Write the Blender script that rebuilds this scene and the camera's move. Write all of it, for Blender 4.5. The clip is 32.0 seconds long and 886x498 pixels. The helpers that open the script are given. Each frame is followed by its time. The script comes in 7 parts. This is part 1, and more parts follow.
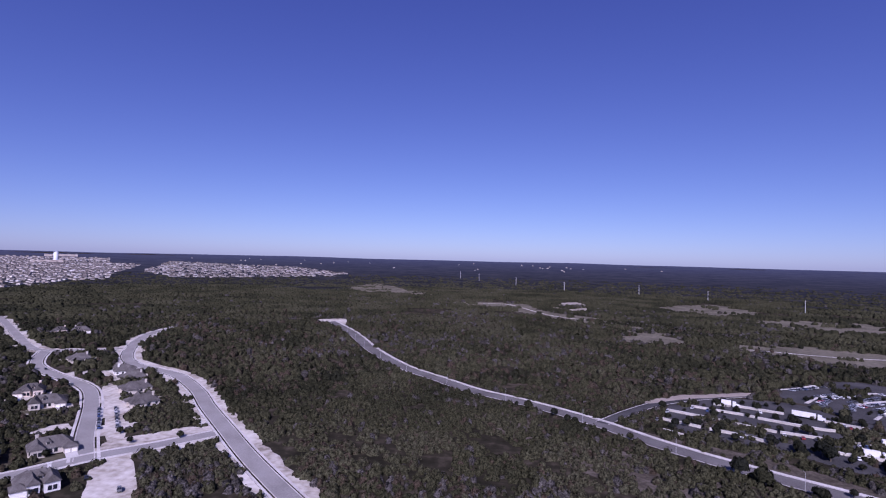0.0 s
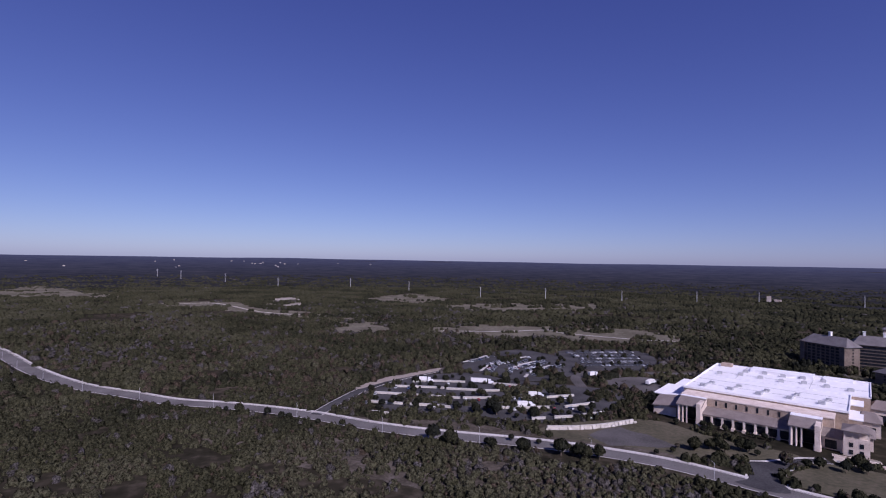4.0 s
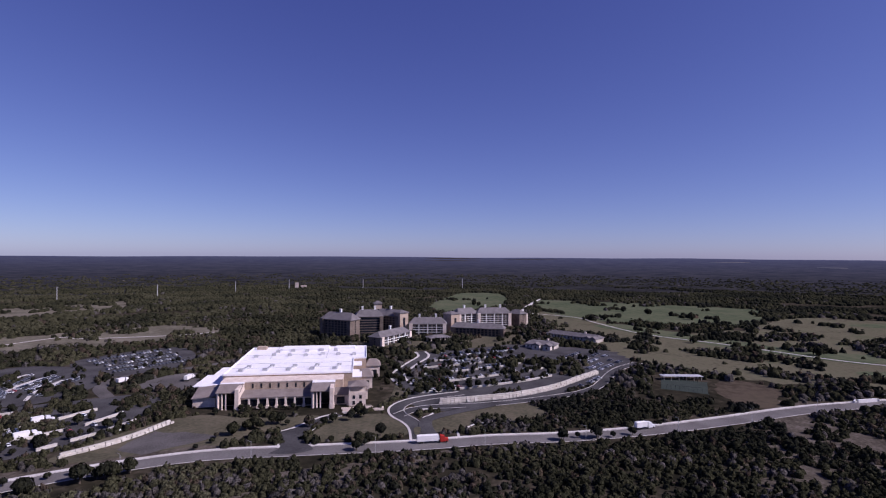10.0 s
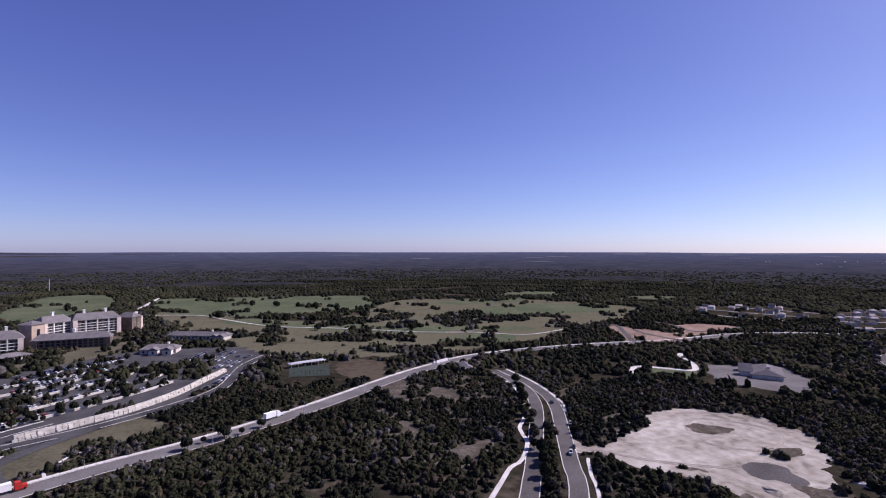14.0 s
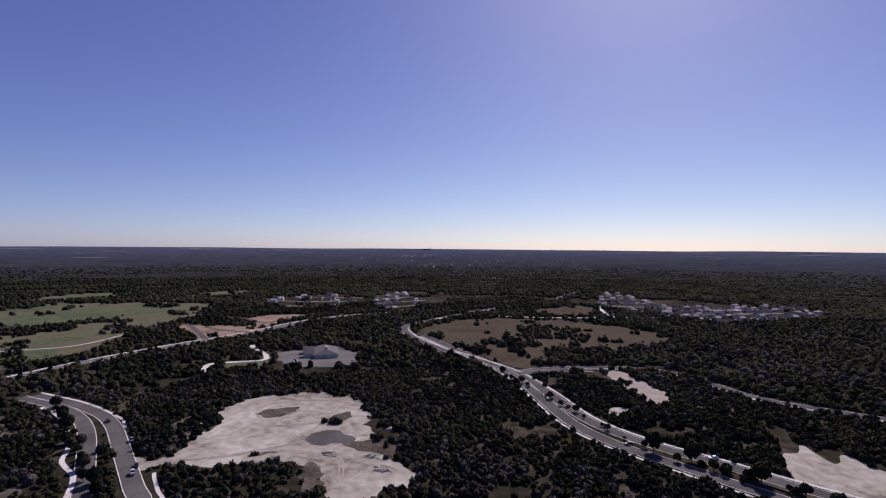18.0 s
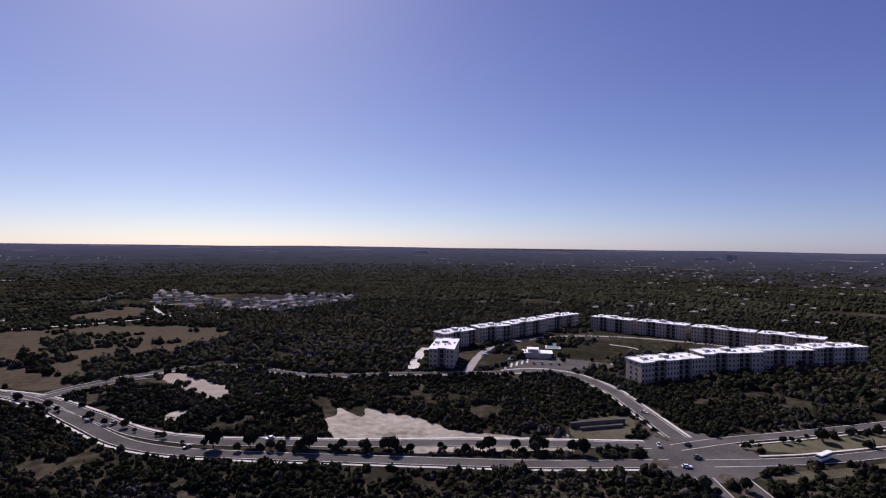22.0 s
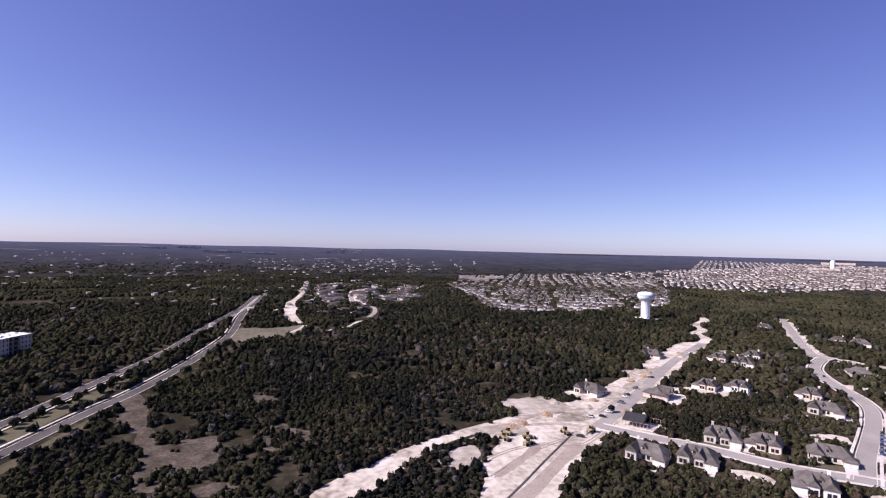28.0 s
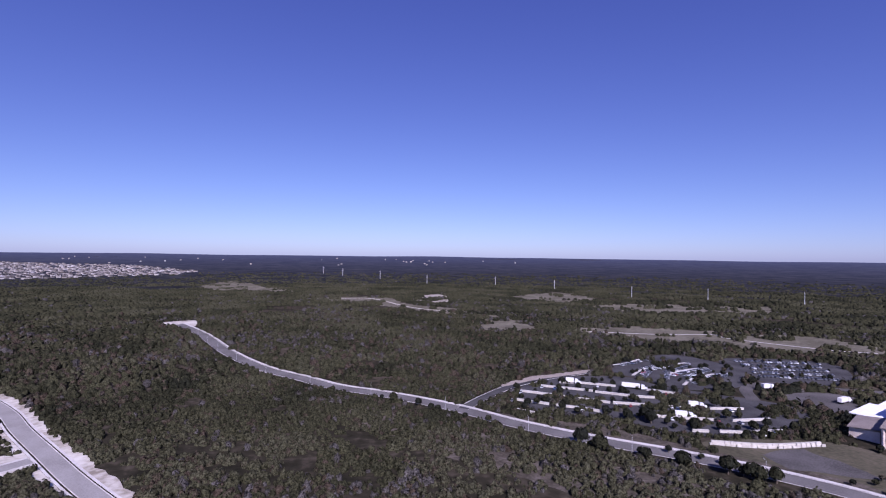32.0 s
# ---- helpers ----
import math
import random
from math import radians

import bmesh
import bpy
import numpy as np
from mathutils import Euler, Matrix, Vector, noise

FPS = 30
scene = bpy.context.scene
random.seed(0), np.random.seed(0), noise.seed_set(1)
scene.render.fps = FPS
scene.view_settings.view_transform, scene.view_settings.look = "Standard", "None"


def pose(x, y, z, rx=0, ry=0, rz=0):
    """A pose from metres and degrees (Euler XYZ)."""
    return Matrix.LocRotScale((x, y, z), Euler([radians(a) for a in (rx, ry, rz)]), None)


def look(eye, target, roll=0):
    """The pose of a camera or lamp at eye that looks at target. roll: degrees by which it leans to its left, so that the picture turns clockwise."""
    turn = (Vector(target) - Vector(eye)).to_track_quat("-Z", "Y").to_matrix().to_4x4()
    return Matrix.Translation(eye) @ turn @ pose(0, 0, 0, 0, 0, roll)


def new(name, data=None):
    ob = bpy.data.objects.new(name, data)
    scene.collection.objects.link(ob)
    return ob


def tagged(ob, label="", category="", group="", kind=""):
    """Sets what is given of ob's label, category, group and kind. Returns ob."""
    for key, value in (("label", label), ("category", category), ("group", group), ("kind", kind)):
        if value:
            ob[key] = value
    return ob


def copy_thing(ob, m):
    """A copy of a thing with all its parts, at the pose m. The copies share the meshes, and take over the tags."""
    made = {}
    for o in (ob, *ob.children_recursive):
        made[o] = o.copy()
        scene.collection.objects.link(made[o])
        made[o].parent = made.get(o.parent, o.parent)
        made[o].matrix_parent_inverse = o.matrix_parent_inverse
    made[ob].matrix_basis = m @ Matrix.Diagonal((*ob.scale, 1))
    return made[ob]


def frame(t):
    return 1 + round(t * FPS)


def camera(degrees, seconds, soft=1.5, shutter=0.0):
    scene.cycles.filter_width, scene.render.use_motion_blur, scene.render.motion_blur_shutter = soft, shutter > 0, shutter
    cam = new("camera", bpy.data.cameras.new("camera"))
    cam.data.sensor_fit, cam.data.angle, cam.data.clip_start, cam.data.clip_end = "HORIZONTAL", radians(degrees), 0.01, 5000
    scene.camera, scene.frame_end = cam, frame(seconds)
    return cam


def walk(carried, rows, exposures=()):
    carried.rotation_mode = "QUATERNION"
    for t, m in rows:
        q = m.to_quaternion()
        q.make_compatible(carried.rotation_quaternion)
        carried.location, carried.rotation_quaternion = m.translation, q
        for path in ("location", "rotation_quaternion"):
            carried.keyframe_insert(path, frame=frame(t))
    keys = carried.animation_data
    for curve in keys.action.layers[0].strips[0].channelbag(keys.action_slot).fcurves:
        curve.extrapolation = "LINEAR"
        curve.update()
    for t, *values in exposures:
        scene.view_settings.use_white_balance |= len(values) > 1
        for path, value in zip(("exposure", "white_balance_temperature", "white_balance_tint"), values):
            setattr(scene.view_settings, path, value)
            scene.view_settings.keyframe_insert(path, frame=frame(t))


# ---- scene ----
# ---- camera: a hovering drone that turns on the spot, 100 m above the ground ----
EYE = 100.0
TURNS = [  # seconds, yaw, pitch, roll
    (0, 6.65, 1.00, -1.43),
    (0.5, 2.99, 1.02, -1.33),
    (1, -2.45, 1.10, -1.23),
    (1.5, -7.21, 1.10, -1.20),
    (2, -10.77, 1.11, -1.14),
    (2.5, -13.85, 1.12, -1.08),
    (4.5, -28.28, 1.05, -0.90),
    (5, -32.58, 1.04, -0.83),
    (5.5, -36.25, 0.97, -0.73),
    (6, -40.32, 0.97, -0.64),
    (6.5, -44.04, 0.97, -0.55),
    (7, -47.96, 0.93, -0.47),
    (7.5, -52.01, 0.88, -0.43),
    (8, -56.16, 0.82, -0.44),
    (8.5, -60.17, 0.79, -0.49),
    (9, -63.77, 0.74, -0.40),
    (9.5, -67.62, 0.66, -0.35),
    (10, -72.00, 0.67, -0.33),
    (10.5, -76.60, 0.60, -0.29),
    (11, -81.83, 0.54, -0.13),
    (11.5, -86.93, 0.47, -0.08),
    (12, -91.80, 0.40, -0.10),
    (12.5, -97.08, 0.36, -0.08),
    (13, -101.82, 0.30, -0.10),
    (13.5, -106.46, 0.20, -0.03),
    (14, -111.35, 0.12, -0.06),
    (14.5, -116.98, 0.05, -0.05),
    (16.5, -139.17, -0.16, -0.36),
    (17, -145.09, -0.20, -0.46),
    (17.5, -150.55, -0.22, -0.41),
    (18, -156.02, -0.23, -0.43),
    (18.5, -161.24, -0.23, -0.40),
    (19, -167.32, -0.27, -0.48),
    (19.5, -173.69, -0.31, -0.51),
    (20, -179.40, -0.36, -0.59),
    (20.5, -184.58, -0.38, -0.57),
    (21, -189.68, -0.37, -0.62),
    (21.5, -195.63, -0.39, -0.70),
    (22, -201.99, -0.39, -0.68),
    (22.5, -207.82, -0.39, -0.77),
    (23, -212.80, -0.40, -0.89),
    (23.5, -217.11, -0.41, -0.91),
    (24, -221.45, -0.40, -0.92),
    (24.5, -225.77, -0.41, -0.99),
    (26.5, -249.17, -0.39, -1.19),
    (27, -259.38, -0.31, -1.28),
    (27.5, -269.65, -0.22, -1.32),
    (28, -279.69, -0.11, -1.34),
    (28.5, -289.15, 0.02, -1.33),
    (29, -299.09, 0.10, -1.36),
    (29.5, -311.51, 0.29, -1.41),
    (30, -324.76, 0.42, -1.39),
    (30.5, -337.18, 0.57, -1.29),
    (31, -348.25, 0.66, -1.12),
    (31.5, -358.19, 0.67, -0.95),
    (32, -368.30, 0.63, -0.69),
]
cam = camera(81.0, 32.0, soft=1.15)
walk(cam, [(t, pose(0, 0, EYE, 90 + p, r, y)) for t, y, p, r in TURNS],
     exposures=[(0.0, 0.02, 5680, 38), (1.0, 0.13, 5680, 36), (2.5, 0.24, 5800, 32.5), (4.5, -0.28, 6100, 31), (7.0, -0.26, 6250, 30), (10.0, -0.02, 6300, 29),
                (12.0, 0.3, 6370, 27), (14.5, 0.44, 6430, 24), (17.0, 0.12, 6650, 21), (19.0, 0.03, 6780, 19.5), (20.5, 0.02, 6800, 19.5), (22.0, 0.12, 6850, 19.5),
                (24.5, 0.42, 6900, 19.5), (26.5, 0.68, 7050, 21), (28.0, 0.70, 6950, 24), (30.0, 0.43, 6350, 29), (32.0, 0.3, 5850, 32)])

# ---- daylight ----
SUN_AZ, SUN_EL = 178.0, 39.0  # degrees clockwise from +y, above the horizon
world = bpy.data.worlds.new("sky")
scene.world = world
world.use_nodes = True
wn = world.node_tree.nodes
sky = wn.new("ShaderNodeTexSky")
sky.sky_type, sky.sun_disc = "NISHITA", False
sky.sun_elevation, sky.sun_rotation = radians(SUN_EL), radians(SUN_AZ)
sky.air_density, sky.dust_density, sky.ozone_density, sky.altitude = 0.7, 0.5, 1.0, 350
split, join = wn.new("ShaderNodeSeparateColor"), wn.new("ShaderNodeCombineColor")
for k, (power, gain) in enumerate(((0.99, 0.75), (1.035, 0.73), (0.76, 1.69))):  # a deep clear autumn blue
    deep, clear = wn.new("ShaderNodeMath"), wn.new("ShaderNodeMath")
    deep.operation, clear.operation = "POWER", "MULTIPLY"
    deep.inputs[1].default_value, clear.inputs[1].default_value = power, gain
    world.node_tree.links.new(split.outputs[k], deep.inputs[0])
    world.node_tree.links.new(deep.outputs[0], clear.inputs[0])
    world.node_tree.links.new(clear.outputs[0], join.inputs[k])
wn["Background"].inputs[1].default_value = 0.082
world.node_tree.links.new(sky.outputs[0], split.inputs[0])
world.node_tree.links.new(join.outputs[0], wn["Background"].inputs[0])
sun = new("sun", bpy.data.lights.new("sun", "SUN"))
sun.data.energy, sun.data.angle, sun.data.color = 4.8, radians(0.6), (1.0, 0.97, 0.97)
away = Vector((math.sin(radians(SUN_AZ)) * math.cos(radians(SUN_EL)),
               math.cos(radians(SUN_AZ)) * math.cos(radians(SUN_EL)), math.sin(radians(SUN_EL))))
sun.matrix_world = look(away * 900, (0, 0, 0))


# ---- materials ----
def material(name, colors, scale=1.0, fine=8.0, rough=0.9, metal=0.0, bump=0.0, per_object=0.0, spec=0.0):
    """A surface whose colour wanders between the given ones at two scales (metres), with fine relief."""
    m = bpy.data.materials.new(name)
    m.use_nodes = True
    nt, bs = m.node_tree, m.node_tree.nodes["Principled BSDF"]
    n, ln = nt.nodes, nt.links
    geo = n.new("ShaderNodeNewGeometry")
    big, small = n.new("ShaderNodeTexNoise"), n.new("ShaderNodeTexNoise")
    big.inputs["Scale"].default_value, big.inputs["Detail"].default_value = 1.0 / scale, 4
    small.inputs["Scale"].default_value, small.inputs["Detail"].default_value = fine / scale, 3
    for tex in (big, small):
        ln.new(geo.outputs["Position"], tex.inputs["Vector"])
    mix = n.new("ShaderNodeMath")
    mix.operation = "MULTIPLY_ADD"
    mix.inputs[1].default_value = 0.45
    ln.new(small.outputs["Fac"], mix.inputs[0])
    half = n.new("ShaderNodeMath")
    half.operation = "MULTIPLY"
    half.inputs[1].default_value = 0.55
    ln.new(big.outputs["Fac"], half.inputs[0])
    ln.new(half.outputs[0], mix.inputs[2])
    ramp = n.new("ShaderNodeValToRGB")
    els = ramp.color_ramp.elements
    lo, hi = 0.36, 0.64
    while len(els) < len(colors):
        els.new(0.5)
    for k, c in enumerate(colors):
        els[k].position = lo + (hi - lo) * k / max(1, len(colors) - 1)
        els[k].color = (*c, 1)
    ln.new(mix.outputs[0], ramp.inputs[0])
    out = ramp.outputs[0]
    if per_object:
        info, hsv = n.new("ShaderNodeObjectInfo"), n.new("ShaderNodeHueSaturation")
        rng = n.new("ShaderNodeMapRange")
        rng.inputs["To Min"].default_value, rng.inputs["To Max"].default_value = 1 - per_object, 1 + per_object
        ln.new(info.outputs["Random"], rng.inputs["Value"])
        ln.new(rng.outputs[0], hsv.inputs["Value"])
        ln.new(out, hsv.inputs["Color"])
        out = hsv.outputs[0]
    ln.new(out, bs.inputs["Base Color"])
    bs.inputs["Roughness"].default_value, bs.inputs["Metallic"].default_value = rough, metal
    bs.inputs["Specular IOR Level"].default_value = spec
    if bump:
        b = n.new("ShaderNodeBump")
        b.inputs["Strength"].default_value, b.inputs["Distance"].default_value = 0.6, bump
        ln.new(small.outputs["Fac"], b.inputs["Height"])
        ln.new(b.outputs[0], bs.inputs["Normal"])
    return m


def foliage(name, greens, cluster=1.0):
    """Leaves: the tint that each tree carries picks its colour, and noise paints leaf clusters and shaded gaps into it.
    """
    m = bpy.data.materials.new(name)
    m.use_nodes = True
    nt, bs = m.node_tree, m.node_tree.nodes["Principled BSDF"]
    n, ln = nt.nodes, nt.links
    at = n.new("ShaderNodeAttribute")
    at.attribute_name = "tint"
    ramp = n.new("ShaderNodeValToRGB")
    els = ramp.color_ramp.elements
    while len(els) < len(greens):
        els.new(0.5)
    for k, (p, c) in enumerate(greens):
        els[k].position, els[k].color = p, (*c, 1)
    ln.new(at.outputs["Fac"], ramp.inputs[0])
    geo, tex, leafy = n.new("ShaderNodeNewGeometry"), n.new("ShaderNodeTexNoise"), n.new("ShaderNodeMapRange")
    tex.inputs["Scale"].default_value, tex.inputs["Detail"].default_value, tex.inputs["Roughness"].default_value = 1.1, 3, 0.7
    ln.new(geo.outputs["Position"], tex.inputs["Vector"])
    for key, val in (("From Min", 0.34), ("From Max", 0.66), ("To Min", 1 - 0.92 * cluster), ("To Max", 1 + 0.85 * cluster)):  # twig and leaf clusters, the shade in their gaps painted dark
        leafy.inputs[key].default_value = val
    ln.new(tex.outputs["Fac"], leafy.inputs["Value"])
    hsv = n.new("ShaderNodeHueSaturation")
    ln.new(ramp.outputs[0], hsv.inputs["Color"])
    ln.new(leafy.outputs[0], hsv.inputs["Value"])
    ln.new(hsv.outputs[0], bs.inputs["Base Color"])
    rough = n.new("ShaderNodeBump")
    rough.inputs["Strength"].default_value, rough.inputs["Distance"].default_value = 0.9, 0.6
    ln.new(tex.outputs["Fac"], rough.inputs["Height"])
    ln.new(rough.outputs[0], bs.inputs["Normal"])
    bs.inputs["Roughness"].default_value = 0.75
    bs.inputs["Specular IOR Level"].default_value = 0.0
    thin, both = n.new("ShaderNodeBsdfTranslucent"), n.new("ShaderNodeMixShader")  # light through the leaves
    ln.new(hsv.outputs[0], thin.inputs["Color"])
    both.inputs[0].default_value = 0.05
    ln.new(bs.outputs[0], both.inputs[1])
    ln.new(thin.outputs[0], both.inputs[2])
    ln.new(both.outputs[0], n["Material Output"].inputs["Surface"])
    return m


M_GROUND = material("dry_brush_ground", [(0.017, 0.0165, 0.0115), (0.034, 0.030, 0.021), (0.085, 0.07, 0.053)], 55, 9)
M_SCRUB = material("dry_scrub", [(0.047, 0.040, 0.031), (0.082, 0.070, 0.056), (0.135, 0.115, 0.098)], 9, 5)
M_COURT = material("green_court_paint", [(0.036, 0.046, 0.040), (0.050, 0.062, 0.054)], 6, 8)
M_TRACK = material("pressed_soil", [(0.25, 0.212, 0.182), (0.36, 0.312, 0.272)], 8, 6)
M_REDEARTH = material("red_graded_earth", [(0.16, 0.11, 0.085), (0.24, 0.17, 0.135), (0.30, 0.225, 0.18)], 25, 7)
M_MEADOW = material("winter_meadow", [(0.052, 0.042, 0.031), (0.085, 0.068, 0.05), (0.064, 0.054, 0.038)], 60, 9, bump=0.1)
M_FAIRWAY = material("golf_turf", [(0.060, 0.075, 0.044), (0.084, 0.099, 0.058), (0.11, 0.114, 0.072)], 70, 8)
M_ROUGHS = material("golf_rough", [(0.072, 0.070, 0.045), (0.118, 0.108, 0.072), (0.088, 0.092, 0.055)], 40, 8)
M_TAN = material("dry_tan_grass", [(0.09, 0.082, 0.060), (0.135, 0.122, 0.092), (0.185, 0.165, 0.13)], 40, 8)
M_LAWN = material("mown_lawn", [(0.064, 0.060, 0.040), (0.092, 0.084, 0.057), (0.12, 0.104, 0.075)], 18, 8)
M_SAND = material("bare_caliche", [(0.155, 0.133, 0.108), (0.275, 0.245, 0.205), (0.355, 0.32, 0.275), (0.44, 0.405, 0.36)], 30, 6, bump=0.15)
M_CHALK = material("white_limestone_dirt", [(0.24, 0.206, 0.164), (0.40, 0.358, 0.303), (0.525, 0.483, 0.422), (0.62, 0.585, 0.53)], 26, 7, bump=0.1)
# a paler grey than the asphalt of the other roads
M_ROADGREY = material("lighter_grey_asphalt", [(0.105, 0.097, 0.093), (0.142, 0.132, 0.128), (0.178, 0.167, 0.162)], 22, 30)
M_ASPHALT = material("grey_asphalt", [(0.066, 0.061, 0.059), (0.097, 0.090, 0.087), (0.130, 0.121, 0.117)], 22, 30)
M_DARKTAR = material("dark_asphalt", [(0.042, 0.041, 0.043), (0.066, 0.064, 0.066), (0.09, 0.087, 0.088)], 20, 25)
M_PALEROAD = material("pale_new_asphalt", [(0.225, 0.211, 0.198), (0.282, 0.265, 0.249), (0.33, 0.312, 0.294)], 20, 30)
M_CONCRETE = material("pale_concrete", [(0.42, 0.39, 0.36), (0.54, 0.51, 0.48), (0.62, 0.59, 0.56)], 9, 14)
GREENS = [(0.0, (0.0132, 0.0148, 0.0138)), (0.3, (0.0220, 0.0232, 0.0142)), (0.6, (0.0455, 0.0450, 0.0255)),
          (0.74, (0.056, 0.055, 0.034)), (0.80, (0.052, 0.039, 0.029)), (0.86, (0.050, 0.046, 0.0425)), (1.0, (0.080, 0.073, 0.070))]
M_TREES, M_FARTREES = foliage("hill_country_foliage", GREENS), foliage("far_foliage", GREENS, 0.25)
M_BARK = material("bark", [(0.09, 0.07, 0.055), (0.15, 0.125, 0.10)], 0.6, 6)


# ---- small mesh kit ----
class Kit:
    """Collects faces of one mesh."""

    def __init__(self):
        self.v, self.f = [], []

    def add(self, verts, faces):
        o = len(self.v)
        self.v += verts
        self.f += [tuple(i + o for i in q) for q in faces]
        return self

    def box(self, x, y, z, sx, sy, sz, turn=0.0):
        """A box by the middle of its base."""
        c, s = math.cos(radians(turn)), math.sin(radians(turn))
        pts = []
        for dz in (0, sz):
            for dx, dy in ((-1, -1), (1, -1), (1, 1), (-1, 1)):
                a, b = dx * sx / 2, dy * sy / 2
                pts.append((x + a * c - b * s, y + a * s + b * c, z + dz))
        return self.add(pts, [(0, 3, 2, 1), (4, 5, 6, 7), (0, 1, 5, 4), (1, 2, 6, 5), (2, 3, 7, 6), (3, 0, 4, 7)])

    def hip(self, x, y, z, sx, sy, h, over=0.5, gable=0.0):
        """A hipped roof along x; gable is how far its ends stand up straight (1: plain gable)."""
        a, b = sx / 2 + over, sy / 2 + over
        r = max(0.05, a - b * (1 - gable))
        t = 0.25
        low = [(x - a, y - b, z), (x + a, y - b, z), (x + a, y + b, z), (x - a, y + b, z)]
        up = [(p[0], p[1], z + t) for p in low]
        return self.add(low + up + [(x - r, y, z + t + h), (x + r, y, z + t + h)],
                        [(0, 3, 2, 1), (0, 1, 5, 4), (1, 2, 6, 5), (2, 3, 7, 6), (3, 0, 4, 7),
                         (4, 5, 9, 8), (6, 7, 8, 9), (5, 6, 9), (7, 4, 8)])

    def tube(self, p, q, r0, r1, sides=8, caps=True):
        p, q = Vector(p), Vector(q)
        d = (q - p).normalized()
        u = d.orthogonal().normalized()
        w = d.cross(u)
        pts = []
        for c, r in ((p, r0), (q, r1)):
            for k in range(sides):
                a = 2 * math.pi * k / sides
                pts.append(tuple(c + r * (u * math.cos(a) + w * math.sin(a))))
        fs = [(k, (k + 1) % sides, sides + (k + 1) % sides, sides + k) for k in range(sides)]
        if caps:
            fs += [tuple(range(sides - 1, -1, -1)), tuple(range(sides, 2 * sides))]
        return self.add(pts, fs)

    def lathe(self, prof, x=0, y=0, sides=24):
        """A turned body from (radius, height) pairs."""
        pts, fs = [], []
        for r, z in prof:
            for k in range(sides):
                a = 2 * math.pi * k / sides
                pts.append((x + r * math.cos(a), y + r * math.sin(a), z))
        for j in range(len(prof) - 1):
            for k in range(sides):
                k2 = (k + 1) % sides
                fs.append((j * sides + k, j * sides + k2, (j + 1) * sides + k2, (j + 1) * sides + k))
        fs.append(tuple(range((len(prof) - 1) * sides, len(prof) * sides)))
        return self.add(pts, fs)

    def mesh(self, name, mat, smooth=False):
        me = bpy.data.meshes.new(name)
        me.from_pydata(self.v, [], self.f)
        me.materials.append(mat)
        if smooth:
            me.polygons.foreach_set("use_smooth", [True] * len(me.polygons))
        me.update()
        return me


def part(name, kit, mat, parent, label="", smooth=False):
    """One mesh object under a thing or a part."""
    me = kit if isinstance(kit, bpy.types.Mesh) else kit.mesh(name, mat, smooth)
    ob = new(name, me)
    ob.parent = parent
    return tagged(ob, label)


def thing(name, label, category, group="", kind="", at=None):
    ob = new(name)
    tagged(ob, label, category, group, kind)
    if at is not None:
        ob.matrix_world = at
    return ob


def solid(name, kit, mat, label, category, group="", kind="", at=None, smooth=False):
    ob = new(name, kit.mesh(name, mat, smooth))
    tagged(ob, label, category, group, kind)
    if at is not None:
        ob.matrix_world = at
    return ob


# ---- the lie of the land: flat near the camera, rising gently to the far hills ----
RISE_FROM, RISE = 1500.0, 78.6 / 3400


def lattice(x, y, scale, seed):
    """Smooth value noise in 0..1 for arrays of places."""
    x, y = np.asarray(x, float) / scale, np.asarray(y, float) / scale
    tab = np.random.RandomState(seed).rand(256, 256)
    i, j = np.floor(x).astype(int), np.floor(y).astype(int)
    a, b = x - i, y - j
    a, b = a * a * (3 - 2 * a), b * b * (3 - 2 * b)
    i, j, i2, j2 = i % 256, j % 256, (i + 1) % 256, (j + 1) % 256
    return (tab[i, j] * (1 - a) + tab[i2, j] * a) * (1 - b) + (tab[i, j2] * (1 - a) + tab[i2, j2] * a) * b


def land(x, y):
    x, y = np.asarray(x, float), np.asarray(y, float)
    r = np.hypot(x, y)
    z = np.maximum(0, r - RISE_FROM) * RISE
    far = np.clip((r - 2600) / 1800, 0, 1)
    return z + far * (lattice(x, y, 620, 5) - 0.62) * 10


def land1(x, y):
    return float(land([x], [y])[0])


def spline(pts, step=6.0, closed=False):
    """Points every few metres along a smooth line through the given ones."""
    p = [np.array(q, float) for q in pts]
    n = len(p)
    out = []
    for k in range(n if closed else n - 1):
        a, b = p[k], p[(k + 1) % n]
        z = p[k - 1] if closed or k else 2 * a - b
        c = p[(k + 2) % n] if closed or k + 2 < n else 2 * b - a
        m = max(2, int(np.hypot(*(b - a)) / step))
        for j in range(m):
            t = j / m
            out.append(0.5 * (2 * a + (b - z) * t + (2 * z - 5 * a + 4 * b - c) * t * t + (3 * a - z - 3 * b + c) * t ** 3))
    if not closed:
        out.append(p[-1])
    return np.array(out)


CELL, SPAN = 4.0, 1700.0
GRID = int(2 * SPAN / CELL)
KEEP = np.ones((GRID, GRID))  # share of trees that may stand in a cell


def clear_line(line, half, keep=0.0):
    for x, y in line:
        i0, i1 = int((x - half + SPAN) / CELL), int((x + half + SPAN) / CELL) + 1
        j0, j1 = int((y - half + SPAN) / CELL), int((y + half + SPAN) / CELL) + 1
        if i0 < 0 or j0 < 0 or i1 >= GRID or j1 >= GRID:
            continue
        ii, jj = np.mgrid[i0:i1, j0:j1]
        d = np.hypot((ii + 0.5) * CELL - SPAN - x, (jj + 0.5) * CELL - SPAN - y)
        KEEP[i0:i1, j0:j1] = np.where(d < half, np.minimum(KEEP[i0:i1, j0:j1], keep), KEEP[i0:i1, j0:j1])


